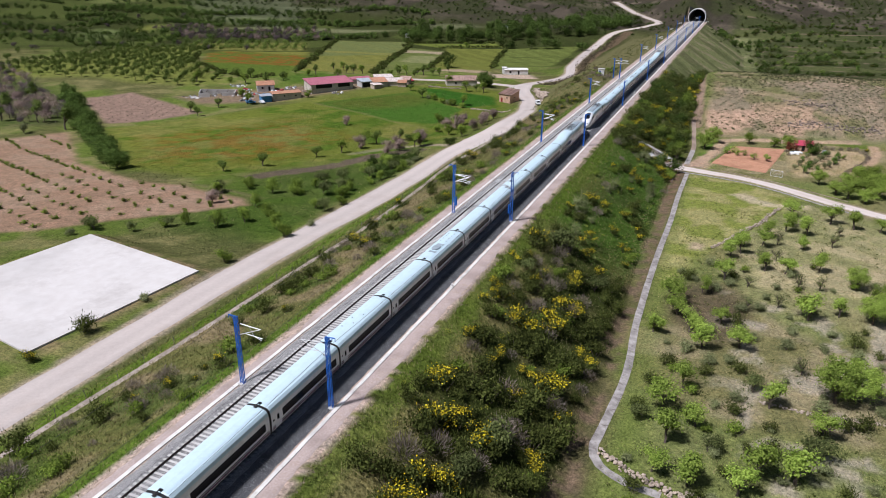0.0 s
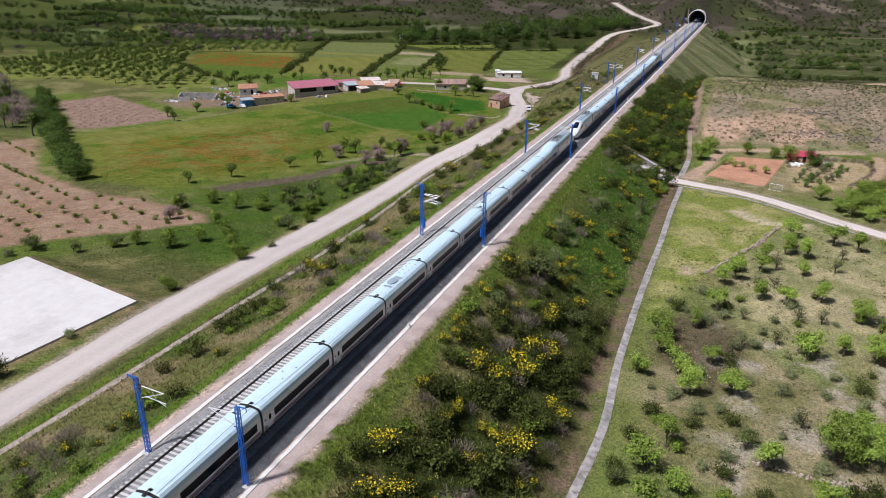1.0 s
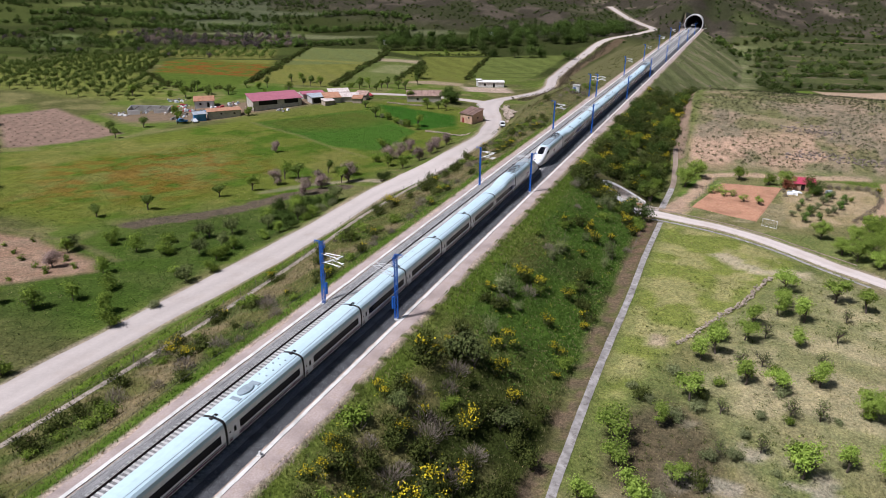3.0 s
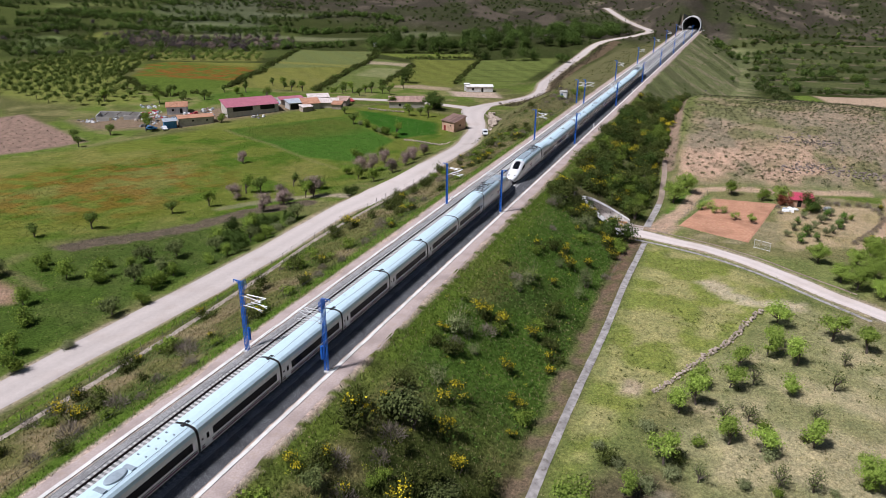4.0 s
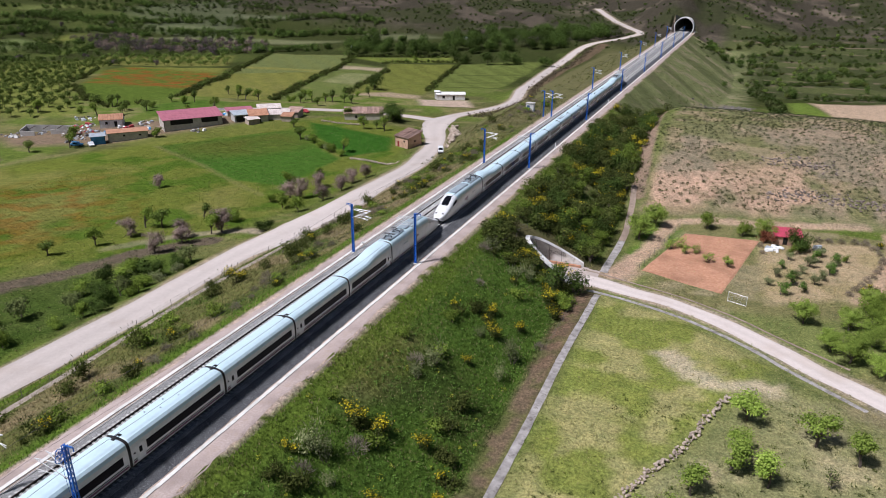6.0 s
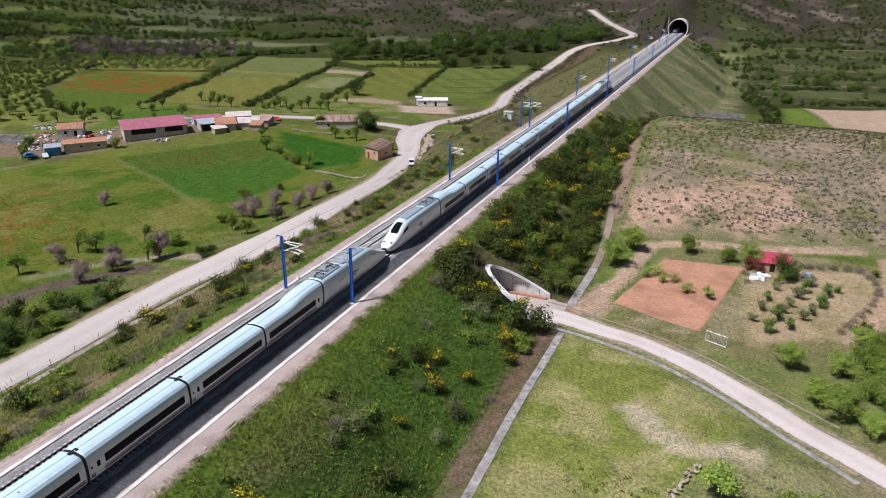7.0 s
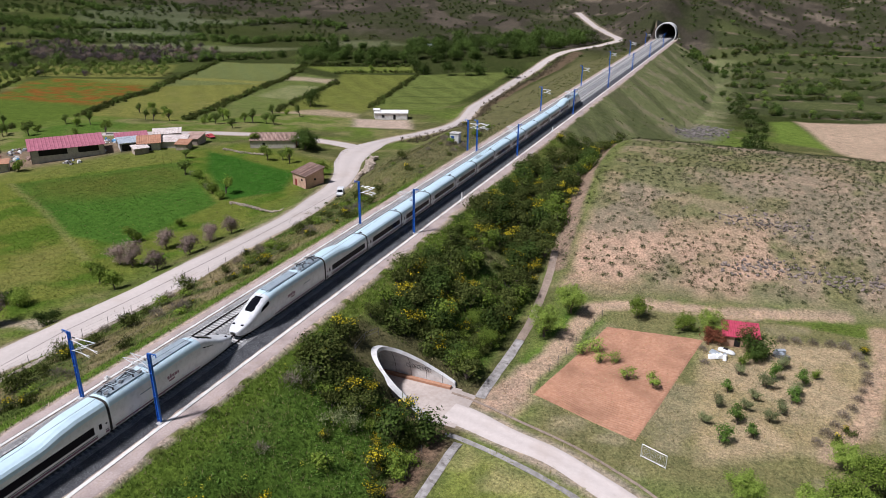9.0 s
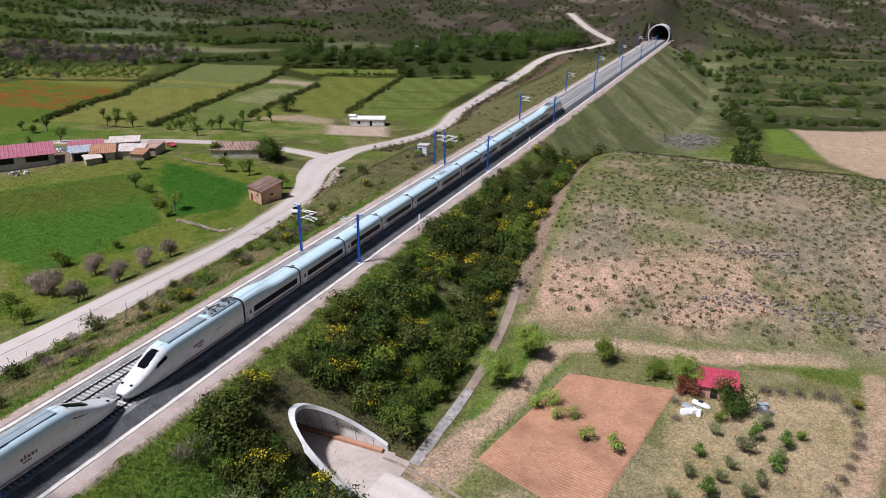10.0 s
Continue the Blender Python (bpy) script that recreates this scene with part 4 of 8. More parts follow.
def side_panel(y0, y1, z0, z1, sgn, hw=1.47, out=0.006, thick=0.02):
    """A thin panel on the car's side between heights above the rail; it leans with the wall above 2.1 m."""
    def x(z):
        return sgn * (hw * (1.0 if z < 2.15 else 1.0 - 0.11 * (z - 2.15)) + out)
    pts = []
    for xo in (0, -sgn * thick):
        pts += [(x(z0) + xo, y0, z0), (x(z0) + xo, y1, z0), (x(z1) + xo, y1, z1), (x(z1) + xo, y0, z1)]
    s = Shape()
    fs = [(0, 1, 2, 3), (7, 6, 5, 4), (0, 4, 5, 1), (1, 5, 6, 2), (2, 6, 7, 3), (3, 7, 4, 0)]
    return s.add(pts, fs if sgn > 0 else [tuple(reversed(f)) for f in fs])


def build_coach(label, kind=""):
    """A coach from y = 0 to CAR, at rail height."""
    car = tagged(new("passenger_coach"), label, "train coach", "coaches of the train")
    rings = [section(y, 1.47, t) for y, t in ((0.16, 3.3), (0.3, 3.36), (CAR - 0.3, 3.36), (CAR - 0.16, 3.3))]
    if kind == "fairing":
        rings = [section(y, 1.47, t) for y, t in ((0.16, 3.98), (0.4, 4.0), (3.6, 3.98), (5.6, 3.75), (6.9, 3.45), (7.6, 3.36), (CAR - 0.3, 3.36), (CAR - 0.16, 3.3))]
    body = car_mesh(Shape(), rings).make("body", [M["white"], M["roof"], M["under"]], car)
    for sgn in (1, -1):
        side_panel(2.0, CAR - 0.8, 1.24, 2.12, sgn).make("window_band", M["glass"], car, "long dark tinted window band")
        side_panel(0.3, CAR - 0.3, 0.62, 0.80, sgn).make("stripe", M["mauve"], car, "thin mauve stripe")
        side_panel(0.3, CAR - 0.3, 0.90, 0.97, sgn).make("stripe", M["black"], car, "fine dark line")
        door = side_panel(0.75, 1.75, 0.55, 2.25, sgn, out=0.012, thick=0.03).make("door", M["white"], car)
        side_panel(1.08, 1.42, 1.35, 1.95, sgn, out=0.02).make("door_window", M["glass"], door, "small dark door window")
        side_panel(0.40, 0.62, 1.55, 1.72, sgn, out=0.012).make("display", M["glass"], car, "small dark destination display")
    g = Shape()
    g.loft([section(y, 1.40, 3.26) for y in (-0.17, 0.17)])
    g.make("gangway", M["black"], car, "black rubber gangway hoop")
    s, dx = Shape(), 0.12
    path = ((-0.5, 3.32), (-0.26, 3.52), (0.26, 3.52), (0.5, 3.32))
    s.loft([[(dx + 0.07 * math.cos(t), y, z + 0.05 * math.sin(t)) for t in (2 * math.pi * i / 6 for i in range(6))] for y, z in path])
    s.box((dx, -0.36, 3.36), (0.34, 0.22, 0.14)).box((dx, 0.36, 3.36), (0.34, 0.22, 0.14))
    s.make("roof_hoop", M["black"], car, "dark roof cable hoop")
    u = Shape().box((0, CAR / 2, 0.2), (2.3, CAR - 0.6, 0.3))
    u.make("underframe", M["under"], car)
    w = Shape()
    for sx in (-0.75, 0.75):
        w.tube((sx - 0.06, 0.0, -0.02 + 0.40), (sx + 0.06, 0.0, -0.02 + 0.40), 0.40, n=14)
    w.tube((-0.8, 0, 0.4), (0.8, 0, 0.4), 0.09)
    w.make("wheelset", M["under"], car)
    if kind == "bar":
        s = Shape()
        s.loft([[(0.62 * math.cos(t) * q, 5.0 + 1.15 * math.sin(t) * q, z) for t in (2 * math.pi * i / 20 for i in range(20))] for q, z in ((1.0, 3.28), (0.97, 3.46), (0.85, 3.5))])
        s.make("roof_unit", M["rgrey"], car, "oval grey air-conditioning cover")
        for y0 in (3.3, 6.4):
            Shape().box((0.1, y0, 3.37), (1.1, 0.5, 0.05)).make("grille", M["rgrey"], car)
        for yy in (8.0, 9.2, 10.4, 11.4):
            for xx in (-0.55, 0.35):
                Shape().tube((xx, yy, 3.3), (xx, yy, 3.42), 0.09, n=8).make("roof_vent", M["rgrey"], car)
    if kind == "vents":
        for xx, yy in ((-0.5, 4.0), (0.35, 5.2), (-0.5, 6.4), (0.4, 7.6)):
            Shape().tube((xx, yy, 3.28), (xx, yy, 3.41), 0.08, n=8).make("roof_vent", M["rgrey"], car)
    return car


def build_power_car(label):
    """A driving car with its long beak towards -y, from y = 0 to 20."""
    car = tagged(new("power_car"), label, "train locomotive", "power cars of the train")
    prof = ((0.0, 0.42, 1.02, 0.62), (0.25, 0.78, 1.25, 0.48), (0.8, 1.06, 1.50, 0.34), (1.6, 1.24, 1.80, 0.28), (2.6, 1.36, 2.16, 0.26), (3.6, 1.42, 2.62, 0.26), (4.6, 1.45, 3.16, 0.26),
            (5.4, 1.47, 3.56, 0.26), (6.3, 1.48, 3.84, 0.26), (7.4, 1.48, 3.96, 0.26), (8.5, 1.48, 4.0, 0.26), (19.6, 1.48, 4.0, 0.26), (19.84, 1.46, 3.94, 0.28))

    def at(y):
        ys = [p[0] for p in prof]
        return [float(np.interp(y, ys, [p[k] for p in prof])) for k in (1, 2, 3)]
    ys = sorted(set([p[0] for p in prof] + [2.1, 3.1, 4.1, 5.0, 5.8, 6.8]))
    rings = []
    for y in ys:
        hw, top, low = at(y)
        rings.append(section(y, hw, top, low))
    body = car_mesh(Shape(), rings).make("body", [M["white"], M["roof"], M["under"]], car, smooth=True)
    # the beak is white above too
    k = len(rings[0])
    for p in body.data.polygons:
        if p.material_index == 1 and p.center.y < 6.2:
            p.material_index = 0
    # windscreen lying on the slope
    s, rr = Shape(), []
    for y, w in ((3.35, 0.52), (3.8, 0.72), (4.6, 0.82), (5.3, 0.80), (5.75, 0.66)):
        hw, top, low = at(y)
        rr.append([(w * u, y, low + (top - low) * float(np.interp(abs(w * u) / hw, [0, 0.38, 0.70, 0.865], [1.0, 0.983, 0.93, 0.85])) + 0.03) for u in (-1, -0.6, -0.2, 0.2, 0.6, 1)])
    s.loft(rr, closed=False, caps=False)
    ws = s.make("windscreen", M["glass"], car, "raked dark windscreen", smooth=True)
    t = ws.modifiers.new("thick", "SOLIDIFY")
    t.thickness = 0.05
    for sgn in (1, -1):
        a = []
        for y, z0, z1 in ((4.3, 0.70, 0.76), (4.8, 0.69, 0.84), (5.5, 0.68, 0.85), (6.0, 0.69, 0.80)):
            hw, top, low = at(y)
            row = []
            for zr in (z0, (z0 + z1) / 2, z1):
                xr = float(np.interp(zr, [0.62, 0.74, 0.85, 0.93], [0.99, 0.955, 0.865, 0.70]))
                row.append((sgn * (hw * xr + 0.02), y, low + (top - low) * zr))
            a.append(row)
        sw = Shape().loft(a, closed=False, caps=False).make("side_window", M["glass"], car, "dark cab side window", smooth=True)
        sw.modifiers.new("thick", "SOLIDIFY").thickness = 0.04
        Shape().box((sgn * 0.62, 1.35, 1.60), (0.34, 0.6, 0.10), rz=sgn * 12).make("headlight", M["glass"], car, "dark slanted headlight")
        side_panel(7.0, 19.5, 0.62, 0.76, sgn, hw=1.48, out=0.008).make("stripe", M["mauve"], car, "thin mauve stripe")
        side_panel(7.2, 8.0, 0.75, 2.5, sgn, hw=1.48, out=0.010).make("door", M["white"], car)
        side_panel(14.3, 15.9, 2.15, 2.75, sgn, hw=1.48, out=0.010).make("grille", M["rgrey"], car, "grey side ventilation grille")
        # plain mark in place of lettering
        x0 = 10.2
        for i, (w, h) in enumerate(((0.22, 0.32), (0.30, 0.36), (0.32, 0.34), (0.24, 0.52), (0.30, 0.36))):
            side_panel(x0, x0 + w, 1.75, 1.75 + h, sgn, hw=1.48, out=0.008).make("emblem", M["mauve"], car, "dark mauve mark")
            x0 += w + 0.1
        side_panel(10.9, 11.8, 1.42, 1.62, sgn, hw=1.48, out=0.008).make("emblem", M["mauve"], car, "dark mauve mark")
    Shape().box((0, 11.0, 0.2), (2.3, 15, 0.34)).make("underframe", M["under"], car)
    for yb in (6.6, 9.2, 14.0, 16.6):
        w = Shape()
        for sx in (-0.75, 0.75):
            w.tube((sx - 0.07, yb, 0.48), (sx + 0.07, yb, 0.48), 0.48, n=16)
        w.tube((-0.8, yb, 0.48), (0.8, yb, 0.48), 0.1)
        w.make("wheelset", M["under"], car)
    # roof deck: grilles, well and folded pantograph
    for y0, y1, x0 in ((9.0, 9.9, 0.45), (12.3, 13.6, 0.45), (12.3, 13.6, -0.5)):
        Shape().box((x0, (y0 + y1) / 2, 3.985), (0.62, y1 - y0, 0.09)).make("roof_grille", M["black"], car, "dark roof grille")
    Shape().box((0, 10.4, 4.0), (1.5, 6.6, 0.07)).make("roof_panel", M["rgrey"], car, "blue-grey roof walkway panel")
    Shape().box((0, 17.0, 3.98), (1.75, 5.0, 0.12)).make("roof_well", M["rgrey"], car)
    for yb in (15.6, 18.3):
        pan = Shape()
        for dx in (-0.55, 0.55):
            pan.tube((dx, yb, 4.02), (dx, yb, 4.28), 0.09, n=8)
        pan.bar((-0.6, yb, 4.3), (0.6, yb, 4.3), 0.06)
        pan.bar((-0.45, yb, 4.34), (0.0, yb + 1.5, 4.44), 0.05).bar((0.45, yb, 4.34), (0.0, yb + 1.5, 4.44), 0.05)
        pan.bar((0, yb + 1.5, 4.44), (0, yb - 0.3, 4.52), 0.05)
        pan.bar((-0.85, yb - 0.3, 4.56), (0.85, yb - 0.3, 4.56), 0.05).bar((-0.85, yb - 0.05, 4.56), (0.85, yb - 0.05, 4.56), 0.05)
        pan.make("pantograph", M["black"], car, "folded dark pantograph")
    eq = Shape()
    for i, (xx, yy) in enumerate(((-0.5, 14.7), (0.4, 14.9), (-0.2, 17.0), (0.5, 17.2), (-0.6, 19.2), (0.3, 19.3))):
        eq.box((xx, yy, 4.12), (0.35, 0.45, 0.25), rz=10 * i)
    eq.make("roof_gear", M["steel"], car)
    return car


def build_train(y_tail):
    x, z = TRACKS[1], RAIL_TOP
    coach = build_coach("white train coach with a pale blue roof and dark window band")
    bar = build_coach("white buffet coach with oval cooling cover on its pale roof", "bar")
    vents = build_coach("white train coach with small vents on its pale blue roof", "vents")
    fair = build_coach("white train coach whose roof rises towards the power car", "fairing")
    power = build_power_car("white high-speed power car with a long beak nose")
    used = set()

    def put(src, y, turn):
        m = pose(x, y, z, 0, 0, turn)
        if src.name in used:
            return copy_thing(src, m)
        used.add(src.name)
        src.matrix_basis = m
        return src
    for unit in range(2):
        y0 = y_tail + unit * 198.6
        put(power, y0, 0)
        y = y0 + 20.0
        for i in range(12):
            src = fair if i in (0, 11) else bar if i == 5 else vents if i in (3, 8) else coach
            if i == 11:
                put(src, y + CAR, 180)
            else:
                put(src, y, 0)
            y += CAR
        put(power, y + 20.0, 180)


build_train(-14.0)

# ---- plants ----
M.update({
    "bark": surface("bark", (0.09, 0.07, 0.055), (0.15, 0.12, 0.10), 0.95, fine=9, bump=0.6),
    "leaf_bright": leaf_material("leaf_bright", (0.145, 0.22, 0.03), (0.34, 0.44, 0.085)),
    "leaf_mid": leaf_material("leaf_mid", (0.075, 0.125, 0.016), (0.23, 0.30, 0.048)),
    "leaf_dark": leaf_material("leaf_dark", (0.028, 0.05, 0.010), (0.085, 0.125, 0.026)),
    "leaf_orchard": leaf_material("leaf_orchard", (0.06, 0.095, 0.018), (0.19, 0.25, 0.055)),
    "leaf_wood": leaf_material("leaf_wood", (0.036, 0.066, 0.013), (0.145, 0.215, 0.045)),
    "leaf_lime": leaf_material("leaf_lime", (0.26, 0.30, 0.03), (0.52, 0.52, 0.06)),
    "leaf_thicket": leaf_material("leaf_thicket", (0.036, 0.052, 0.011), (0.12, 0.15, 0.034)),
    "leaf_herb": leaf_material("leaf_herb", (0.045, 0.09, 0.016), (0.15, 0.25, 0.045)),
    "leaf_heath": leaf_material("leaf_heath", (0.032, 0.042, 0.018), (0.115, 0.125, 0.055)),
    "leaf_olive": leaf_material("leaf_olive", (0.06, 0.08, 0.024), (0.17, 0.195, 0.066)),
    "leaf_broom": leaf_material("leaf_broom", (0.026, 0.038, 0.008), (0.12, 0.138, 0.034)),
    "leaf_pink": leaf_material("leaf_pink", (0.19, 0.135, 0.115), (0.40, 0.30, 0.26)),
    "leaf_mauve": leaf_material("leaf_mauve", (0.07, 0.054, 0.054), (0.19, 0.15, 0.15)),
    "leaf_sage": leaf_material("leaf_sage", (0.12, 0.14, 0.058), (0.27, 0.29, 0.135)),
    "leaf_rust": leaf_material("leaf_rust", (0.12, 0.04, 0.02), (0.24, 0.09, 0.05)),
    "leaf_rustbrown": leaf_material("leaf_rustbrown", (0.055, 0.045, 0.03), (0.15, 0.12, 0.075)),
    "twig_dry": leaf_material("twig_dry", (0.14, 0.11, 0.085), (0.32, 0.27, 0.22)),
    "bloom": leaf_material("bloom", (0.60, 0.47, 0.012), (0.85, 0.70, 0.04)),
})


def fast_mesh(name, verts, faces, mats, mat_index=None, colors=None):
    """A mesh from arrays of corners and equal-sided faces."""
    me = bpy.data.meshes.new(name)
    nv, (nf, k) = len(verts), faces.shape
    me.vertices.add(nv)
    me.vertices.foreach_set("co", np.asarray(verts, np.float32).ravel())
    me.loops.add(nf * k)
    me.loops.foreach_set("vertex_index", faces.astype(np.int32).ravel())
    me.polygons.add(nf)
    me.polygons.foreach_set("loop_start", np.arange(0, nf * k, k, dtype=np.int32))
    me.polygons.foreach_set("loop_total", np.full(nf, k, np.int32))
    for m in (mats if isinstance(mats, (list, tuple)) else [mats]):
        me.materials.append(m)
    if mat_index is not None:
        me.polygons.foreach_set("material_index", mat_index.astype(np.int32))
    me.update(calc_edges=True)
    if colors is not None:
        a = me.color_attributes.new("land", "FLOAT_COLOR", "POINT")
        a.data.foreach_set("color", np.concatenate([colors, np.ones((nv, 1))], 1).astype(np.float32).ravel())
    me.validate()
    return me


def leaf_quads(rng, centers, direction, length, width, facing=None):
    """Pointed leaf quads; direction gives the long axis of each, facing the way its blade turns."""
    n = len(centers)
    d = direction / np.maximum(np.linalg.norm(direction, axis=1, keepdims=True), 1e-6)
    r = rng.normal(size=(n, 3))
    if facing is not None:
        f = facing / np.maximum(np.linalg.norm(facing, axis=1, keepdims=True), 1e-6) + r * 0.33
        f /= np.maximum(np.linalg.norm(f, axis=1, keepdims=True), 1e-6)
        d = np.cross(f, d)
        d /= np.maximum(np.linalg.norm(d, axis=1, keepdims=True), 1e-6)
        r = f
    s = np.cross(d, r)
    s /= np.maximum(np.linalg.norm(s, axis=1, keepdims=True), 1e-6)
    L, W = (length * rng.uniform(0.6, 1.4, n))[:, None], (width * rng.uniform(0.6, 1.4, n))[:, None]
    v = np.stack([centers - d * L * 0.5, centers + s * W * 0.5 + d * L * 0.05, centers + d * L * 0.5, centers - s * W * 0.5 + d * L * 0.05], 1).reshape(-1, 3)
    return v, np.arange(4 * n).reshape(n, 4)


def crown_cloud(rng, clumps, per, radius, height, base, clump_r, leaf, flat=1.0, hollow=0.45):
    """Leaves in clumps that fill an uneven ellipsoid."""
    u = rng.normal(size=(clumps, 3))
    u /= np.linalg.norm(u, axis=1, keepdims=True)
    rr = rng.uniform(hollow, 1.0, clumps)[:, None] * (0.8 + 0.35 * rng.random((clumps, 1)))
    # the clumps gather round a few boughs, which makes the outline uneven
    nb = max(4, clumps // 7)
    bough = rng.normal(size=(nb, 3)) + np.array([0, 0, 0.25])
    bough /= np.linalg.norm(bough, axis=1, keepdims=True)
    bough *= rng.uniform(0.35, 0.85, (nb, 1))
    q = bough[rng.integers(nb, size=clumps)] + u * rr * rng.uniform(0.3, 0.62, (clumps, 1))
    c = q * np.array([radius, radius, height / 2]) + np.array([0, 0, base + height / 2])
    c[:, 2] = np.maximum(c[:, 2], base * 0.9)
    cc = np.repeat(c, per, 0)
    off = rng.normal(size=cc.shape) * clump_r * np.array([1, 1, 0.75]) * np.repeat(rng.uniform(0.6, 1.25, clumps), per)[:, None]
    p = cc + off
    mid = np.array([0, 0, base + height * 0.4])
    out = off / max(clump_r, 1e-3) * 0.7 + (p - mid) / radius * 0.6 + np.array([0, 0, 0.75])
    return c, *leaf_quads(rng, p, rng.normal(size=p.shape), leaf * 1.5, leaf, out)


def limb(s, rng, a, b, r0, r1, steps=3, wob=0.12):
    p = Vector(a)
    for k in range(steps):
        t = (k + 1) / steps
        q = Vector(a).lerp(Vector(b), t) + Vector(rng.normal(size=3)) * wob * (1 if k < steps - 1 else 0)
        s.tube(p, q, r0 + (r1 - r0) * k / steps, r0 + (r1 - r0) * t, n=4)
        p = q


def build_tree(name, label, category, mat_leaf, seed, radius=1.8, height=3.0, base=1.0, clumps=38, per=42, leaf=0.17, clump_r=0.42, group="", trunk_r=0.13, bare=False):
    """A tree at the origin: tapered trunk with limbs, and a crown of many small leaves."""
    rng = np.random.default_rng(seed)
    tree = tagged(new(name), label, category, group)
    c, v, f = crown_cloud(rng, clumps, per, radius, height, base, clump_r, leaf)
    s = Shape()
    top = Vector((rng.normal() * 0.15, rng.normal() * 0.15, base * 0.95))
    limb(s, rng, (0, 0, -0.35), top, trunk_r * 1.25, trunk_r, 3, 0.06)
    order = np.argsort(-np.linalg.norm(c[:, :2], axis=1))[:: max(1, clumps // (14 if bare else 8))]
    for i in order[:16 if bare else 9]:
        limb(s, rng, top, c[i], trunk_r * 0.6, trunk_r * 0.14, 2, 0.14)
        if bare:
            for q in range(4):
                e = Vector(c[i]) + Vector(rng.normal(size=3)) * radius * 0.3
                s.tube(Vector(c[i]).lerp(top, 0.3), e, trunk_r * 0.16, trunk_r * 0.05, n=4)
    s.make("trunk", M["bark"], tree)
    crown = new("crown", fast_mesh("crown", v, f, M[mat_leaf]))
    crown.parent = tree
    return tree


def build_shrub(name, label, kind, seed, radius=1.2, height=1.6, clumps=20, per=26):
    """A bank shrub in uneven clumps; kind 'bloom' carries yellow flowers, 'dry' is bare twigs."""
    rng = np.random.default_rng(seed)
    shrub = tagged(new(name), label, "shrub", "shrubs on the banks")
    c, v, f = crown_cloud(rng, clumps, per, radius, height, 0.05, radius * 0.25, 0.135, hollow=0.35)
    if kind == "dry":
        n = 360
        az, el = rng.uniform(0, 2 * math.pi, n), np.arccos(rng.uniform(0.05, 1, n))
        d = np.stack([np.cos(az) * np.sin(el), np.sin(az) * np.sin(el), np.cos(el)], 1)
        p = d * (rng.uniform(0.3, 1.0, n) ** 0.6)[:, None] * np.array([radius, radius, height])
        v, f = leaf_quads(rng, p, d + np.array([0, 0, 0.4]) + rng.normal(size=p.shape) * 0.35, 0.5, 0.035)
    elif kind != "green":
        # thin upright sprigs round the clumps
        n = 150
        k = rng.integers(len(c), size=n)
        off = rng.normal(size=(n, 3)) * radius * 0.3
        off[:, 2] = np.abs(off[:, 2])
        v2, f2 = leaf_quads(rng, c[k] + off, off + np.array([0, 0, 0.6]), 0.42, 0.06)
        v, f = np.concatenate([v, v2]), np.concatenate([f, f2 + len(v)])
    tuft = new("foliage", fast_mesh("foliage", v, f, M[{"dry": "twig_dry", "green": "leaf_mid", "pale": "leaf_sage"}.get(kind, "leaf_broom")]))
    tuft.parent = shrub
    s = Shape()
    for q in range(4):
        a = q * 1.6 + seed
        s.tube((0, 0, -0.25), (math.cos(a) * radius * 0.55, math.sin(a) * radius * 0.55, height * 0.6), 0.04, 0.012, n=4)
    s.make("woody_base", M["bark"], shrub)
    if kind == "bloom":
        top = c[c[:, 2] > height * 0.45]
        top = top[: max(5, int(len(top) * 0.75))]
        b = np.repeat(top, 24, 0)
        off = rng.normal(size=b.shape) * radius * 0.23
        off[:, 2] = np.abs(off[:, 2]) * 0.9 + 0.08
        v, f = leaf_quads(rng, b + off, rng.normal(size=b.shape), 0.14, 0.11)
        bl = new("blossom", fast_mesh("blossom", v, f, M["bloom"]))
        bl.parent, bl["label"] = shrub, "bright yellow blossom"
    return shrub


def plant(variants, places, rng, scale=(0.85, 1.15), sink=0.0):
    """Copies of the variants at the places, each turned and sized by chance."""
    for i, (x, y) in enumerate(places):
        src = variants[int(rng.integers(len(variants)))]
        k = rng.uniform(*scale)
        m = pose(x, y, gz(x, y) - sink, 0, 0, rng.uniform(0, 360)) @ Matrix.Diagonal((k, k, k * rng.uniform(0.9, 1.1), 1))
        if src.get("placed") is None:
            src["placed"] = 1
            src.matrix_basis = m
        else:
            ob = copy_thing(src, m)
            ob.matrix_basis = m


rng = np.random.default_rng(7)
ALMOND = [build_tree("almond_tree", "small almond tree with bright spring leaves on dry ground", "tree", "leaf_bright", 20 + i, 1.7 + 0.2 * (i % 3), 2.7, 1.1, 34, 44, 0.17, 0.38, "almond orchard") for i in range(4)]
plant(ALMOND, [(38, 70.5), (42, 68), (39, 63), (38, 57), (42, 56), (41.5, 89.5), (47, 92), (51, 76), (57, 71.5), (40.5, 109), (37, 99.5), (34, 91.5), (57.5, 105.5), (62.5, 109), (51, 123), (54.5, 123),
               (60.5, 126.5), (44, 116), (50.5, 136), (58.5, 138), (47, 134), (44.5, 127), (55.5, 148), (65, 156.5), (69.5, 154.5), (74.5, 155), (47.5, 56.5), (57, 159), (56.5, 152), (51.5, 141.5), (59.5, 146.5), (46.5, 129.5), (36, 104), (39.5, 94), (44, 98.5), (63, 88), (66, 74), (53.5, 61), (49, 60), (40, 76)], rng, (0.8, 1.35))
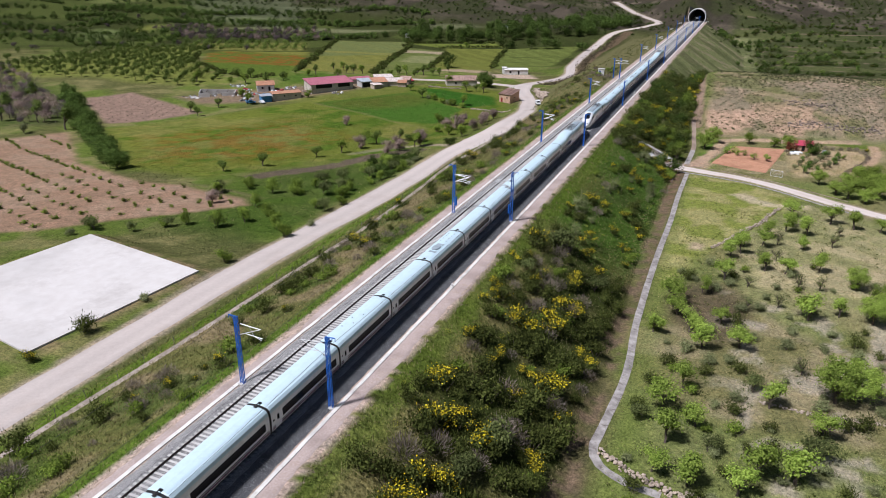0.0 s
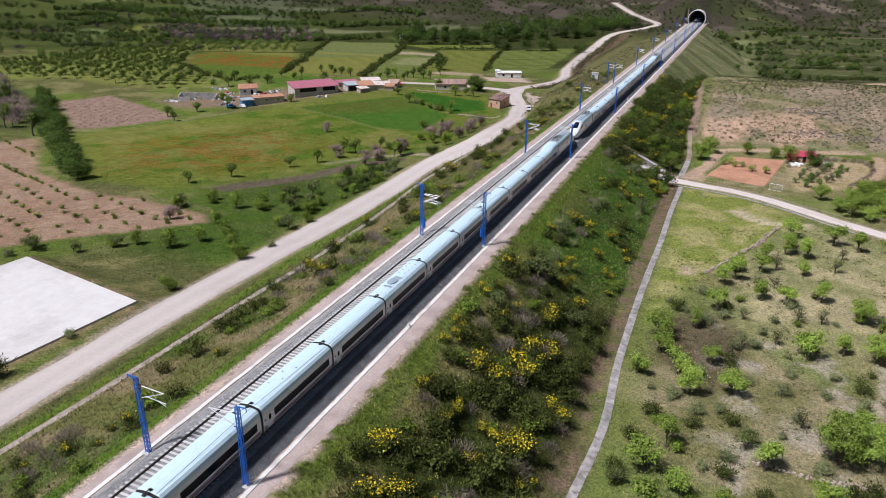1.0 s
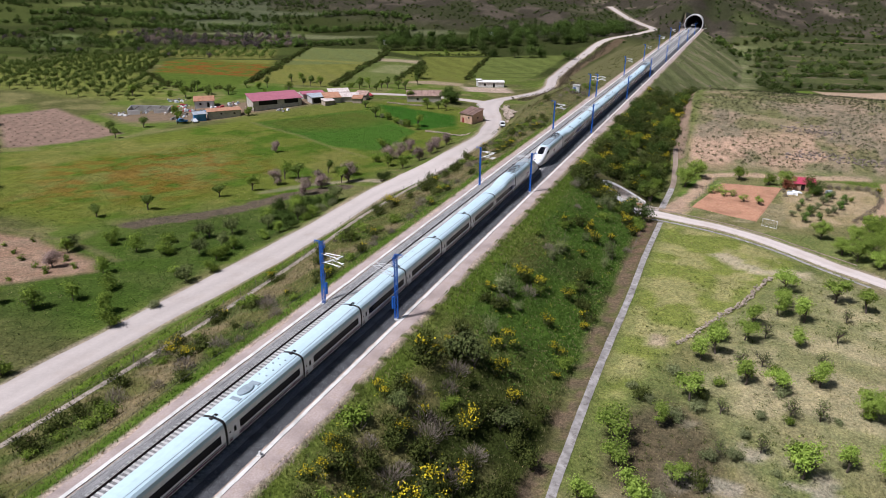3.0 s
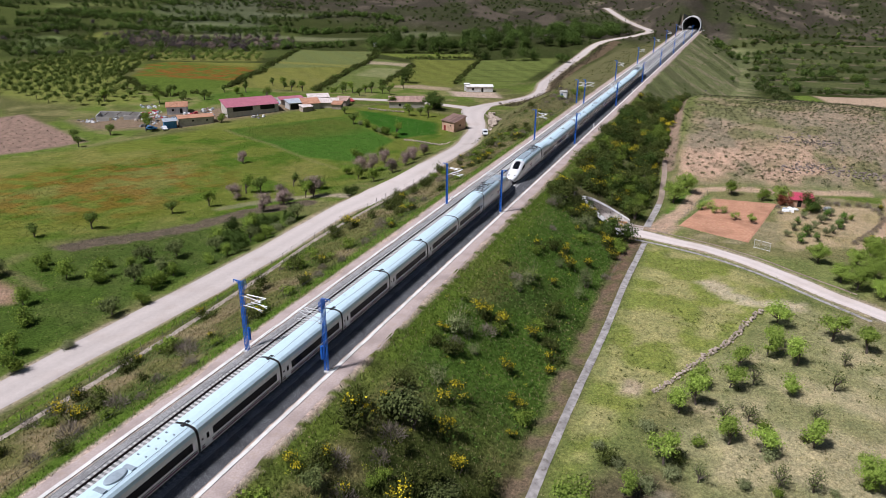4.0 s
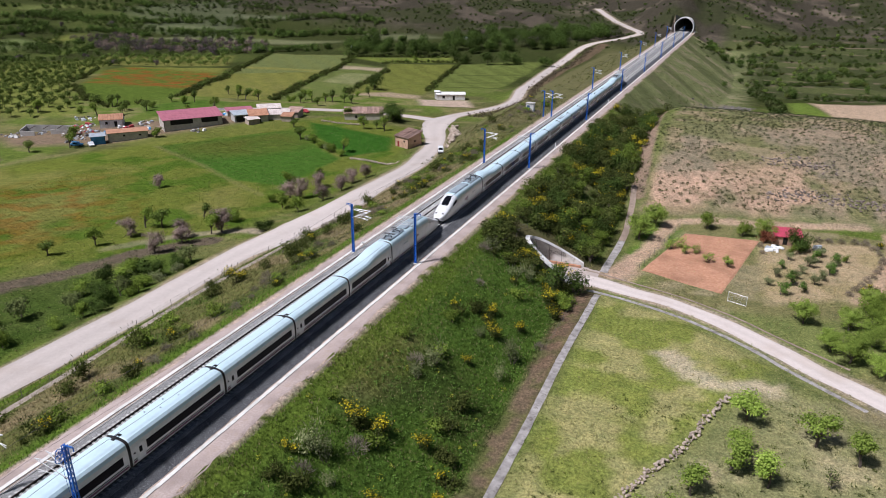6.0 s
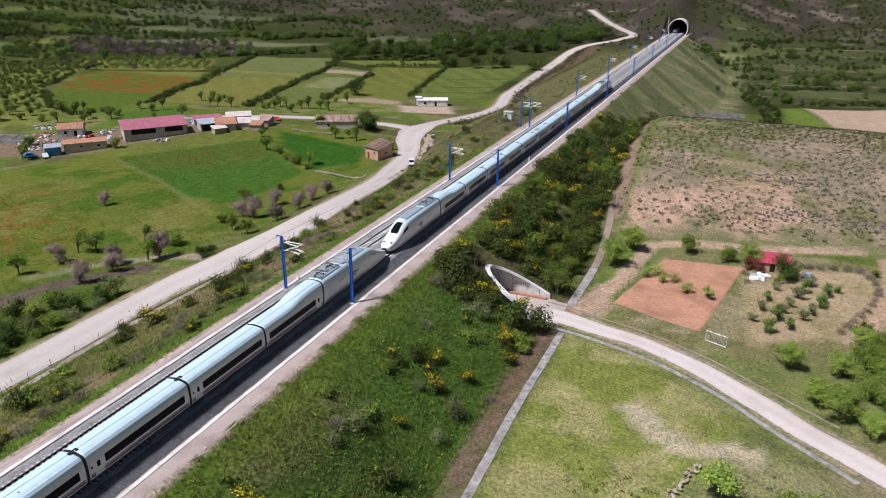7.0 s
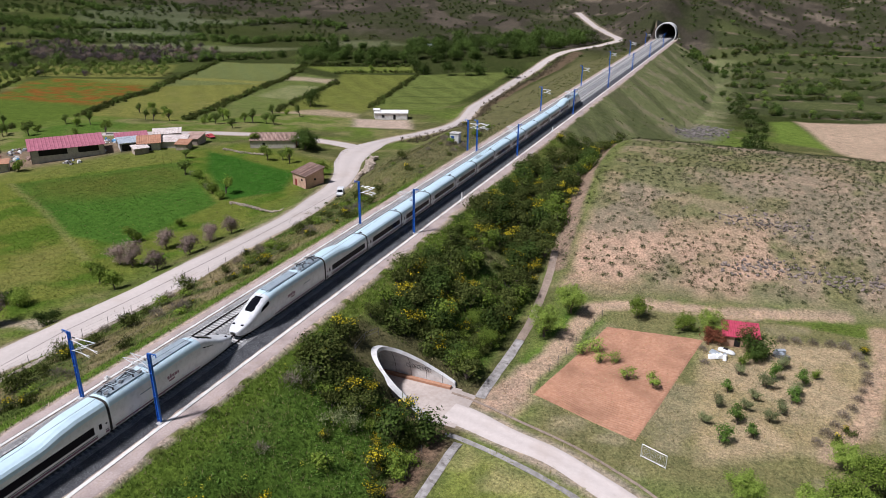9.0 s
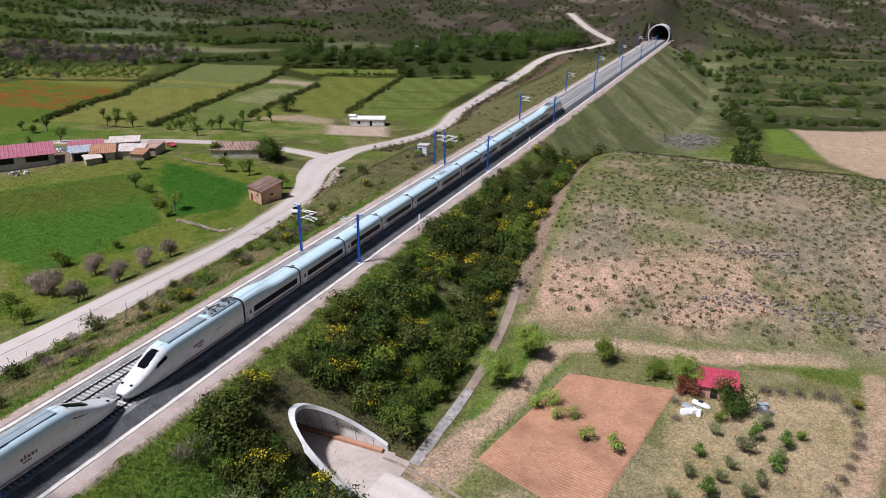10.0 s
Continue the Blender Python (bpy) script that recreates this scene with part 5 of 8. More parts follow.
SPARSE = [build_tree("almond_tree", "thin almond tree with few leaves and bare twigs", "tree", "leaf_olive", 40 + i, 1.5, 2.4, 0.9, 22, 12, 0.14, 0.35, "almond orchard", 0.10, True) for i in range(2)]
plant(SPARSE, [(55.5, 87), (48, 105.5), (53, 108.5), (56.5, 117), (60, 118), (48, 114.5), (50, 127), (53, 128.5), (53.5, 138), (61, 132), (64, 141), (66, 149)], rng, (0.75, 1.0))
BIG = [build_tree("broadleaf_tree", "broad full-leaved green tree at the field edge", "tree", "leaf_bright" if i == 0 else "leaf_mid", 50 + i, 3.1, 4.4, 1.0, 84, 60, 0.16, 0.46, "broadleaf trees", 0.2) for i in range(3)]
plant(BIG[:1], [(59.5, 81), (62.5, 83)], rng, (1.0, 1.15))
plant([BIG[0]], [(72, 193), (78, 184), (76.5, 204), (84, 200), (86, 194), (68.7, 184), (71, 181.5), (74.7, 178.5), (74.8, 188), (77.5, 194), (65.3, 193)], rng, (0.7, 0.95))
plant(BIG[:2], [(67.5, 108.5), (66.5, 121.5), (75.5, 195), (79, 200.5), (77, 186), (81, 192), (83, 182), (70, 112), (71, 118)], rng, (0.75, 1.0))
plant(BIG[:1], [(34.3, 220.5), (36.6, 230)], rng, (0.95, 1.1))
plant(BIG, [(47.5, 233), (55, 231.5), (59, 231.8)], rng, (0.62, 0.8))
DARKT = [build_tree("evergreen_tree", "dense dark evergreen tree beside a building", "tree", "leaf_dark", 60 + i, 2.8, 4.6, 0.7, 80, 46, 0.2, 0.55, "evergreens", 0.2) for i in range(2)]
plant(DARKT, [(66, 227.6), (-72, 314), (-74, 316)], rng, (0.8, 1.0))
plant([DARKT[0]], [(-72.5, 312)], rng, (1.4, 1.45))
RUST = [build_tree("copper_bush", "rust-red leafy bush beside the red-roofed shed", "bush", "leaf_rust", 66, 1.7, 2.6, 0.4, 40, 40, 0.17, 0.4)]
plant([RUST[0]], [(59.8, 229.3)], rng)
OLIVE_T = [build_tree("olive_tree", "small grey-green olive tree in dry grass", "tree", ("leaf_mid", "leaf_sage", "leaf_herb")[i], 70 + i, 1.15, 1.9, 0.5, 28, 30, 0.13, 0.3, "garden trees", 0.08) for i in range(3)]
plant(OLIVE_T, [(64.5, 224.5), (64, 221), (68.5, 222), (67.5, 219), (72.5, 221.5), (71.5, 218.5), (71, 216.5), (69.5, 213.5), (68, 210.5), (65, 212), (66, 215), (61.5, 211.5), (62.5, 215.5), (64, 208.5), (60, 207),
                (74.5, 224.5), (70, 225.5), (62.3, 203.5), (66, 206)], rng, (0.7, 1.15))
FRUIT = [build_tree("fruit_bush", "loose yellow-green fruit bush on ploughed soil", "bush", "leaf_bright", 190 + i, 1.5, 2.0, 0.4, 24, 22, 0.15, 0.36, "fruit bushes", 0.06, True) for i in range(2)]
plant(FRUIT, [(41.3, 217.4), (43, 219.5), (46.3, 217.5), (49.1, 213.2), (52.7, 213.0), (44.4, 216)], rng, (0.7, 1.1))
FIELD_T = [build_tree("field_tree", "dark round-crowned tree standing in a meadow", "tree", "leaf_orchard" if i else "leaf_mid", 80 + i, 1.8, 3.0, 1.2, 34, 26, 0.2, 0.42, "field trees", 0.14) for i in range(3)]
plant(FIELD_T, [(-89.5, 138), (-82, 146.5), (-74, 162.5), (-70, 170.5), (-68.5, 183), (-65, 184.5), (-61, 193.5), (-51.5, 185), (-101, 288), (-89, 274.5), (-65.5, 264), (-90, 309), (-76.5, 297), (-72, 299), (-67.5, 296), (-51.5, 289.5), (-48.5, 283.5)], rng, (0.85, 1.2))
PINK_T = [build_tree("blossom_tree", "bare mauve-grey tree with a rounded twiggy crown", "tree", "leaf_pink", 90 + i, 1.6, 2.6, 0.8, 46, 46, 0.13, 0.36, "mauve trees", 0.11) for i in range(2)]
plant(PINK_T, [(-67, 177), (-54.5, 171.5), (-53.5, 178), (-91.5, 210.5), (-49.5, 216), (-42.5, 215.5), (-51, 226.5), (-43, 225), (-44.5, 233), (-43, 238.5), (-56, 180.5), (-50.5, 187), (-52.5, 215.5), (-70.5, 111)], rng, (1.05, 1.5))
LEFT_B = [build_tree("hawthorn_bush", "rounded green bush in rough grass by the road", "bush", ("leaf_mid", "leaf_mid", "leaf_olive")[i], 100 + i, 1.7, 2.4, 0.45, 34, 32, 0.17, 0.42, "bushes by the road", 0.08) for i in range(3)]
plant(LEFT_B, [(-74.5, 118), (-70.5, 125), (-62.5, 123.5), (-55.5, 124.5), (-49.5, 127), (-44.5, 128), (-45, 116), (-57.5, 97), (-53.5, 101), (-51.5, 107.5), (-42, 115), (-44.5, 100), (-59, 112), (-81.5, 86.5), (-72.5, 87.5),
               (-42.5, 144), (-43.5, 152.5), (-44, 125.5), (-65, 96), (-68, 93), (-55, 132), (-54.5, 135.5), (-43, 139.5), (-44, 162), (-45, 131.5), (-44, 170), (-49, 207), (-55, 210.5), (-43, 205.5), (-59, 239), (-61, 227.5), (-80, 85), (-67.8, 92.8), (-57, 96.2), (-76.3, 120.1), (-71.9, 127.3), (-56.2, 125.5), (-48, 132), (-47, 146), (-50, 150), (-52, 140), (-46, 156), (-60, 131), (-40.5, 153.5), (-40.4, 120)], rng, (0.75, 1.35))
HEDGE_T = [build_tree("hedge_tree", "dark full-leaved tree in the field hedge", "tree", "leaf_wood", 56 + i, 3.0, 4.8, 0.5, 80, 44, 0.22, 0.6, "hedge trees", 0.2) for i in range(2)]
plant(HEDGE_T, [(-236, 212), (-246, 221), (-213, 196), (-160, 157), (-140, 145), (-133, 139), (-128.6, 136), (-178, 171), (-188, 180), (-196, 186), (-204, 192), (-222, 205), (-229, 204.5), (-208, 189.5), (-191, 178), (-177, 167), (-167, 161), (-155, 152), (-145.5, 145.5), (-138, 141), (-131, 136.5), (-122, 131), (-183.5, 175), (-162.5, 160), (-217, 199.5), (-150, 149), (-171, 166), (-198, 184)], rng, (0.95, 1.35))
plant([PINK_T[0], OLIVE_T[1], FIELD_T[1]], [(-193.5, 157), (-186, 168), (-176.5, 172.5), (-228.5, 179), (-222.5, 188.5), (-221, 196.5), (-256, 212), (-256.5, 203.5), (-221.5, 169), (-205, 172), (-240, 190), (-210, 180)], rng, (1.5, 2.2))
plant(FIELD_T + [LEFT_B[0]], [(-166, 229), (-157.5, 238), (-168, 248.5), (-139.5, 258.5), (-201, 299.5), (-174, 289.5), (-180, 310), (-170.5, 306.5), (-168, 311), (-182, 285.5), (-171, 217.5), (-163.5, 212.5), (-213.5, 270.5), (-187.5, 276),
                              (-120.5, 334.5), (-161, 331), (-156.5, 331), (-154, 336.5), (-138.5, 339.5), (-133.5, 340), (-130, 344), (-124.5, 347), (-121.5, 348.5), (-116.5, 350.5), (-112, 349.5), (-126.5, 368.5), (-123, 373.5), (-116.5, 373.5),
                              (-140, 344), (-137, 349), (-176.5, 343.5), (-171.5, 346), (-167.5, 348), (-162, 522), (-160.5, 504.5), (-197, 293), (-184.5, 288.7), (-177.4, 280), (-176, 294.7), (-171, 251), (-198, 278), (-158, 296), (-148, 300)], rng, (0.9, 1.4))
BROOM = [build_shrub("broom_shrub", "grey-green broom shrub on the railway bank", "plain", 120 + i, 1.2, 1.6) for i in range(4)]
GREEN = [build_shrub("green_shrub", "low bright green shrub on the railway bank", "green", 125 + i, 1.1, 1.3) for i in range(2)]
BLOOM = [build_shrub("broom_in_bloom", "broom shrub covered with yellow blossom on the bank", "bloom", 130 + i, 1.2, 1.6) for i in range(3)]
PALE = [build_shrub("pale_broom", "tall pale grey-green broom shrub on the bank", "pale", 136 + i, 1.3, 2.2, 16, 20) for i in range(2)]
DRYSH = [build_shrub("dry_shrub", "leafless grey-brown shrub on the bank", "dry", 140 + i, 1.1, 1.3) for i in range(2)]
plant(BLOOM, [(12.5, 92), (11, 89), (11.5, 78), (14, 77), (17.5, 72.5), (17, 64), (25, 50.5), (12.5, 63.5), (20.5, 58), (19.5, 72), (16.5, 61), (15, 85.5), (15.5, 90.5), (12.5, 100), (13, 52), (16, 47), (23.5, 66), (25, 118), (13.5, 104), (26, 183), (15, 262), (13, 268), (16, 249), (22, 240), (12.5, 190),
              (13, 230), (20, 262), (14, 279), (17, 286)], rng, (0.8, 1.15))
plant(BROOM + [LEFT_B[2]], [(46.5, 73), (56.5, 67), (48.5, 65), (44, 63.5), (51, 71), (47, 84), (42.5, 81.5), (60.5, 75), (37.5, 113.5), (37, 82.5), (49, 79.5), (36.5, 52.5), (43, 54), (36, 76), (35.5, 67), (62, 90), (67, 97)], rng, (0.8, 1.3))


def scatter(n, x0, x1, y0, y1, r, density, seed):
    """Places kept apart by r, thinned by a density between 0 and 1."""
    g = np.random.default_rng(seed)
    out, cells = [], {}
    for _ in range(n):
        x, y = g.uniform(x0, x1), g.uniform(y0, y1)
        i, j = int(x // r), int(y // r)
        if g.random() < density(x, y) and all((x - p) ** 2 + (y - q) ** 2 > r * r for di in (-1, 0, 1) for dj in (-1, 0, 1) for p, q in cells.get((i + di, j + dj), ())):
            out.append((x, y))
            cells.setdefault((i, j), []).append((x, y))
    return out


def near_mouth(x, y):
    return abs(y - 197.2) < 6.2 and x > 13


def bank_density(x, y):
    if near_mouth(x, y):
        return 0
    edge = np.clip((x - 11) / 4, 0, 1) if y < 185 else np.clip((x - 9.8) / 3, 0, 1)
    d = 1.0 if y < 104 else 0.16 if y < 180 else 0.95 if y < 296 else 0.3
    return d * edge * (0.35 + 0.9 * float(fbm(np.array(x), np.array(y), 0.12, 77) > 0.45))


spots = scatter(2600, 9.5, 27.5, 18, 330, 1.5, bank_density, 5)
thick = [p for p in spots if p[1] > 185]
plant(BROOM * 4 + GREEN + DRYSH * 2 + BLOOM * 2 + [LEFT_B[2]], [p for p in spots if p[1] <= 104], rng, (0.8, 2.0), 0.1)
plant(BROOM + GREEN * 3 + PALE * 2 + DRYSH + BLOOM * 2, [p for p in spots if 104 < p[1] <= 185], rng, (0.6, 1.5), 0.1)
THICK = [build_tree("thicket_bush", "dense dark bush in the thicket on the bank", "bush", ("leaf_dark", "leaf_thicket", "leaf_broom", "leaf_mid")[i % 4], 160 + i, 1.7, 2.6, 0.2, 30, 26, 0.175, 0.42, "thicket on the bank", 0.07) for i in range(4)]
plant(THICK[:3] * 4 + [THICK[3]] + GREEN + BROOM + BLOOM * 2, thick, rng, (0.9, 1.75), 0.05)
plant([LEFT_B[0], BIG[2]], [(26.5, 205.5), (25, 209), (27, 213), (24.5, 216), (27.5, 219.5), (26, 224), (23, 205.5)], rng, (0.55, 0.8))
plant([LEFT_B[0]], [(27.7, 181.4)], rng, (1.1, 1.15))
plant(BLOOM, [(25.2, 180.6), (25.6, 179.2)], rng, (0.9, 1.0))
bank_l = [(-24, 153.5), (-22, 157), (-19, 134), (-19.5, 125.5), (-21, 141), (-20.5, 163), (-20, 181), (-19, 208.5), (-21.5, 178.5), (-19.5, 187.5), (-12.5, 211), (-18.5, 229.5), (-18, 235), (-16.5, 259.5), (-21, 280), (-17.5, 59.5), (-19, 55), (-18, 67), (-20, 80.5), (-17, 87), (-18.5, 41.5), (-22, 25), (-25, 25.5),
          (-16, 34), (-19, 105.5), (-18.5, 121.5), (-41.5, 48.5), (-41.8, 40)]
plant(BROOM * 2 + BLOOM + GREEN + DRYSH, bank_l, rng, (0.9, 1.5), 0.05)
plant(DRYSH + GREEN + BLOOM[:1] + BROOM[:1], scatter(1000, -23, -11, 15, 330, 1.9, lambda x, y: float(fbm(np.array(x), np.array(y), 0.11, 88) > 0.53) * 0.8, 9), rng, (0.5, 1.5), 0.05)
plant(DRYSH, [(79, 235.5), (80.5, 233), (81.2, 230.5), (81.5, 228), (81, 225.5), (80.2, 223), (79.4, 220.5), (78.4, 218), (77.2, 215.5), (76, 213), (74.8, 210.5), (73.5, 208), (77, 235.5), (74.5, 235), (72, 234.5), (70, 233.5), (58.5, 226), (59, 222)], rng, (0.7, 1.1))
plant(BLOOM, [(76, 209.5), (77.5, 212), (81.5, 234.5)], rng, (0.7, 0.9))
VINE = [build_shrub("vine_plant", "low pruned vine plant on bare pink soil", "green", 150 + i, 0.75, 0.85, 12, 16) for i in range(2)]
for v_ in VINE:
    tagged(v_, category="vine", group="vineyard")


def in_poly(x, y, poly):
    hit = False
    for (ax, ay), (bx, by) in zip(poly, poly[1:] + poly[:1]):
        if (ay > y) != (by > y) and x < (bx - ax) * (y - ay) / (by - ay) + ax:
            hit = not hit
    return hit


rows = []
for i in range(-40, 12):
    for j in range(-12, 16):
        dense = -87.9 + 5.4 * i + 3.13 * j < -131
        if dense and j % 2:
            continue
        for k in ((0.0, 0.5) if dense else (0.0,)):
            x, y = -87.9 + 5.4 * (i + k) + 3.13 * j + rng.normal() * 0.25, 108.9 - 2.0 * (i + k) + 4.71 * j + rng.normal() * 0.25
            if in_poly(x, y, VINEYARD) and x > -190 and rng.random() < 0.95:
                rows.append((x, y))
plant(VINE, rows, rng, (0.95, 1.45))


SAGE = [build_tree("sage_bush", "soft grey-green rounded bush on gravelly ground", "bush", "leaf_sage", 170 + i, 1.0, 1.1, 0.08, 30, 34, 0.10, 0.26, "grey-green bushes", 0.04) for i in range(2)]
plant(SAGE * 2 + GREEN[:1] + BROOM[:1], scatter(300, 34, 70, 44, 128, 3.0, lambda x, y: 0.55, 63), rng, (0.6, 1.35), 0.03)
plant(SAGE + [LEFT_B[0]], [(-41.3, 79.6), (-40.9, 60), (-41.6, 49), (-81.5, 80.6), (-40, 96.5), (-38.5, 104)], rng, (0.8, 1.2))


HEDGE_B = [build_tree("roadside_bush", "dense dark green bush in the hollow by the dirt road", "bush", ("leaf_dark", "leaf_mid")[i], 180 + i, 2.1, 2.6, 0.15, 46, 38, 0.18, 0.5, "bushes in the hollow", 0.08) for i in range(2)]
plant([HEDGE_B[0], HEDGE_B[0], HEDGE_B[1]], [(-41.5, 152.5), (-43.1, 157.3), (-45.9, 161.6), (-44.2, 167), (-47.5, 157), (-50, 162), (-41.2, 146), (-44.5, 149.5), (-48, 151.5), (-51.5, 156.5), (-53.5, 194), (-57.2, 193.8), (-41.5, 190.5), (-82, 272), (-76, 267.5), (-70, 263.5), (-64, 260)], rng, (0.7, 1.1))
plant(SAGE, [(-41.2, 159.2), (-41.5, 164), (-86, 274), (-73, 265.5)], rng, (1.3, 1.7))


# ---- joined undergrowth: too many to count ----


def stuff(name, label, category, pts, leaves, radius, height, leaf, mat, seed, flat=False):
    """Many small leafy clumps in one mesh."""
    g = np.random.default_rng(seed)
    n = len(pts)
    k = g.uniform(0.6, 1.4, n)
    c = np.array([(x, y, gz(x, y)) for x, y in pts])
    cc, kk = np.repeat(c, leaves, 0), np.repeat(k, leaves)[:, None]
    u = g.normal(size=cc.shape)
    u /= np.linalg.norm(u, axis=1, keepdims=True)
    u[:, 2] = np.abs(u[:, 2])
    p = cc + u * kk * np.array([radius, radius, height]) * g.uniform(0.5, 1.0, (len(cc), 1))
    v, f = leaf_quads(g, p, g.normal(size=p.shape), leaf * 1.5, leaf, u + np.array([0, 0, 0.5]))
    return tagged(new(name, fast_mesh(name, v, f, mat)), label, category, kind="stuff")


def stuff_trees(name, label, category, pts, clumps, per, radius, height, base, leaf, mats, seed):
    """A far plantation: trunks and crowns in one mesh."""
    g = np.random.default_rng(seed)
    vs, fs, mi, o = [], [], [], 0
    for x, y in pts:
        k = g.uniform(0.75, 1.3)
        c, v, f = crown_cloud(g, clumps, per, radius * k, height * k, base * k, radius * 0.33 * k, leaf)
        z = gz(x, y)
        v = v + np.array([x, y, z])
        t = 0.11 * k
        tv = np.array([(x - t, y, z - 0.3), (x + t, y, z - 0.3), (x + t, y, z + base * k + height * 0.4), (x - t, y, z + base * k + height * 0.4), (x, y - t, z - 0.3), (x, y + t, z - 0.3), (x, y + t, z + base * k + height * 0.4), (x, y - t, z + base * k + height * 0.4)])
        vs += [v, tv]
        fs += [f + o, np.array([[0, 1, 2, 3], [4, 5, 6, 7]]) + o + len(v)]
        mi += [np.full(len(f), int(g.random() < 0.3) if len(mats) > 2 else 0), np.full(2, len(mats) - 1)]
        o += len(v) + 8
    return tagged(new(name, fast_mesh(name, np.concatenate(vs), np.concatenate(fs), mats, np.concatenate(mi))), label, category, kind="stuff")


def grid_in(poly, step, ang, jitter, seed):
    g = np.random.default_rng(seed)
    cx, cy = np.mean([p[0] for p in poly]), np.mean([p[1] for p in poly])
    out, ca, sa = [], math.cos(radians(ang)), math.sin(radians(ang))
    for i in range(-60, 61):
        for j in range(-60, 61):
            a, b = i * step + g.normal() * jitter, j * step + g.normal() * jitter
            x, y = cx + a * ca - b * sa, cy + a * sa + b * ca
            if in_poly(x, y, poly):
                out.append((x, y))
    return out


def along(lines, step, jitter, seed):
    """Places along lines, a step apart."""
    g = np.random.default_rng(seed)
    out = []
    for line in lines:
        for (ax, ay), (bx, by) in zip(line, line[1:]):
            n = max(1, int(math.hypot(bx - ax, by - ay) / step))
            out += [(ax + (bx - ax) * (i + g.random()) / n + g.normal() * jitter, ay + (by - ay) * (i + g.random()) / n + g.normal() * jitter) for i in range(n)]
    return out


ROAD_LINE = [(p.x, p.y) for p in ROAD_LEFT]


def off_road(pts, d=6.0):
    """Keeps the places that stand clear of the road and the line."""
    q = np.array(ROAD_LINE)
    return [p for p in pts if np.hypot(q[:, 0] - p[0], q[:, 1] - p[1]).min() > d and not (abs(p[0]) < 13 and p[1] < 712)]


stuff_trees("orchard", "rows of small green orchard trees", "orchard", grid_in(ORCHARD, 8.0, 30, 0.5, 1), 16, 22, 1.75, 2.4, 1.0, 0.34, [M["leaf_orchard"], M["leaf_orchard"], M["bark"]], 2)
stuff_trees("orchard", "mauve orchard rows in the distance", "orchard", grid_in([(-453, 489), (-434, 516), (-383, 507), (-296, 538), (-275, 511), (-293, 485), (-329, 472), (-364, 463), (-405, 470)], 7.6, 20, 1.3, 3), 14, 16, 2.5, 3.0, 0.9, 0.46, [M["leaf_mauve"], M["leaf_pink"], M["bark"]], 4)
stuff_trees("orchard", "line of orchard trees along a field", "orchard", grid_in([(-362, 438), (-288, 482), (-266, 452), (-318, 421), (-345, 424)], 7.6, 28, 0.6, 5), 15, 20, 2.0, 2.6, 0.9, 0.38, [M["leaf_orchard"], M["leaf_orchard"], M["bark"]], 5)
stuff_trees("mauve_grove", "grove of bare mauve-grey trees beyond the vineyard", "trees", grid_in([(-212, 162), (-196, 176), (-234, 211), (-320, 254), (-360, 270), (-370, 235), (-270, 190)], 7.4, 25, 1.2, 51), 16, 24, 2.6, 3.2, 0.9, 0.28, [M["leaf_mauve"], M["leaf_pink"], M["bark"]], 52)
stuff("vine_rows", "small bare vines in rows on a pale plot", "vines", grid_in([(-236, 221), (-225, 238), (-169, 218), (-174, 202), (-184, 185)], 4.2, 22, 0.25, 61), 10, 0.5, 0.5, 0.24, M["leaf_rustbrown"], 62)
WOOD = [(-217, 526), (-230, 549), (-216, 571), (-166, 579), (-155, 611), (-108, 633), (-99, 689), (-72, 680), (-43, 651), (-38, 622), (-66, 604), (-78, 578), (-97, 577), (-140, 548)]
stuff_trees("wood", "dark green riverside wood", "wood", off_road(scatter(900, -235, -30, 520, 695, 8.0, lambda x, y: 1.0 if in_poly(x, y, WOOD) else 0, 6), 7.5), 30, 36, 4.8, 7.4, 0.8, 0.56, [M["leaf_wood"], M["leaf_dark"], M["bark"]], 7)
stuff_trees("wood", "dark green trees standing along the stream meadow", "wood", [(-212, 522), (-125, 521), (-108, 520), (-98, 523), (-91, 527), (-70, 528), (-137, 533), (-128, 400), (-310, 520), (-287, 516), (-357, 452), (-420, 470), (-400, 462)], 26, 30, 4.4, 6.2, 0.6, 0.55, [M["leaf_wood"], M["leaf_dark"], M["bark"]], 9)
LOW = [[(-190, 326), (-210, 365), (-236, 417), (-254, 459), (-271, 506)], [(-149, 339), (-166, 385), (-186, 442), (-200, 495), (-215, 527)], [(-132, 378), (-148, 431), (-161, 479)], [(-102, 412), (-116, 461), (-126, 514)],
       [(-211, 519), (-192, 533), (-145, 543)], [(-176, 500), (-157, 516), (-131, 525)], [(-188, 303), (-198, 292), (-222, 301), (-262, 330)], [(-276, 338), (-322, 398)]]
stuff_trees("hedgerow", "olive hedge of brambles between terraced fields", "hedge", along(LOW, 1.7, 0.9, 71) + along(LOW[:2], 1.9, 1.5, 72), 8, 18, 1.35, 1.4, 0.05, 0.3, [M["leaf_broom"], M["leaf_orchard"], M["bark"]], 8)
HIGH = [[(-464, 553), (-434, 563), (-401, 576)], [(-531, 470), (-513, 488), (-502, 506)], [(-389, 541), (-356, 548), (-320, 562), (-281, 570)], [(-303, 487), (-283, 505), (-259, 529), (-240, 540)], [(-564, 495), (-546, 515), (-508, 518)],
        [(-304, 556), (-275, 576), (-234, 583), (-219, 592)], [(-325, 598), (-289, 614), (-233, 613)], [(-520, 540), (-470, 565)], [(-600, 520), (-560, 545), (-520, 560)], [(-640, 600), (-540, 615), (-470, 600)], [(-470, 520), (-440, 525), (-400, 520)]]
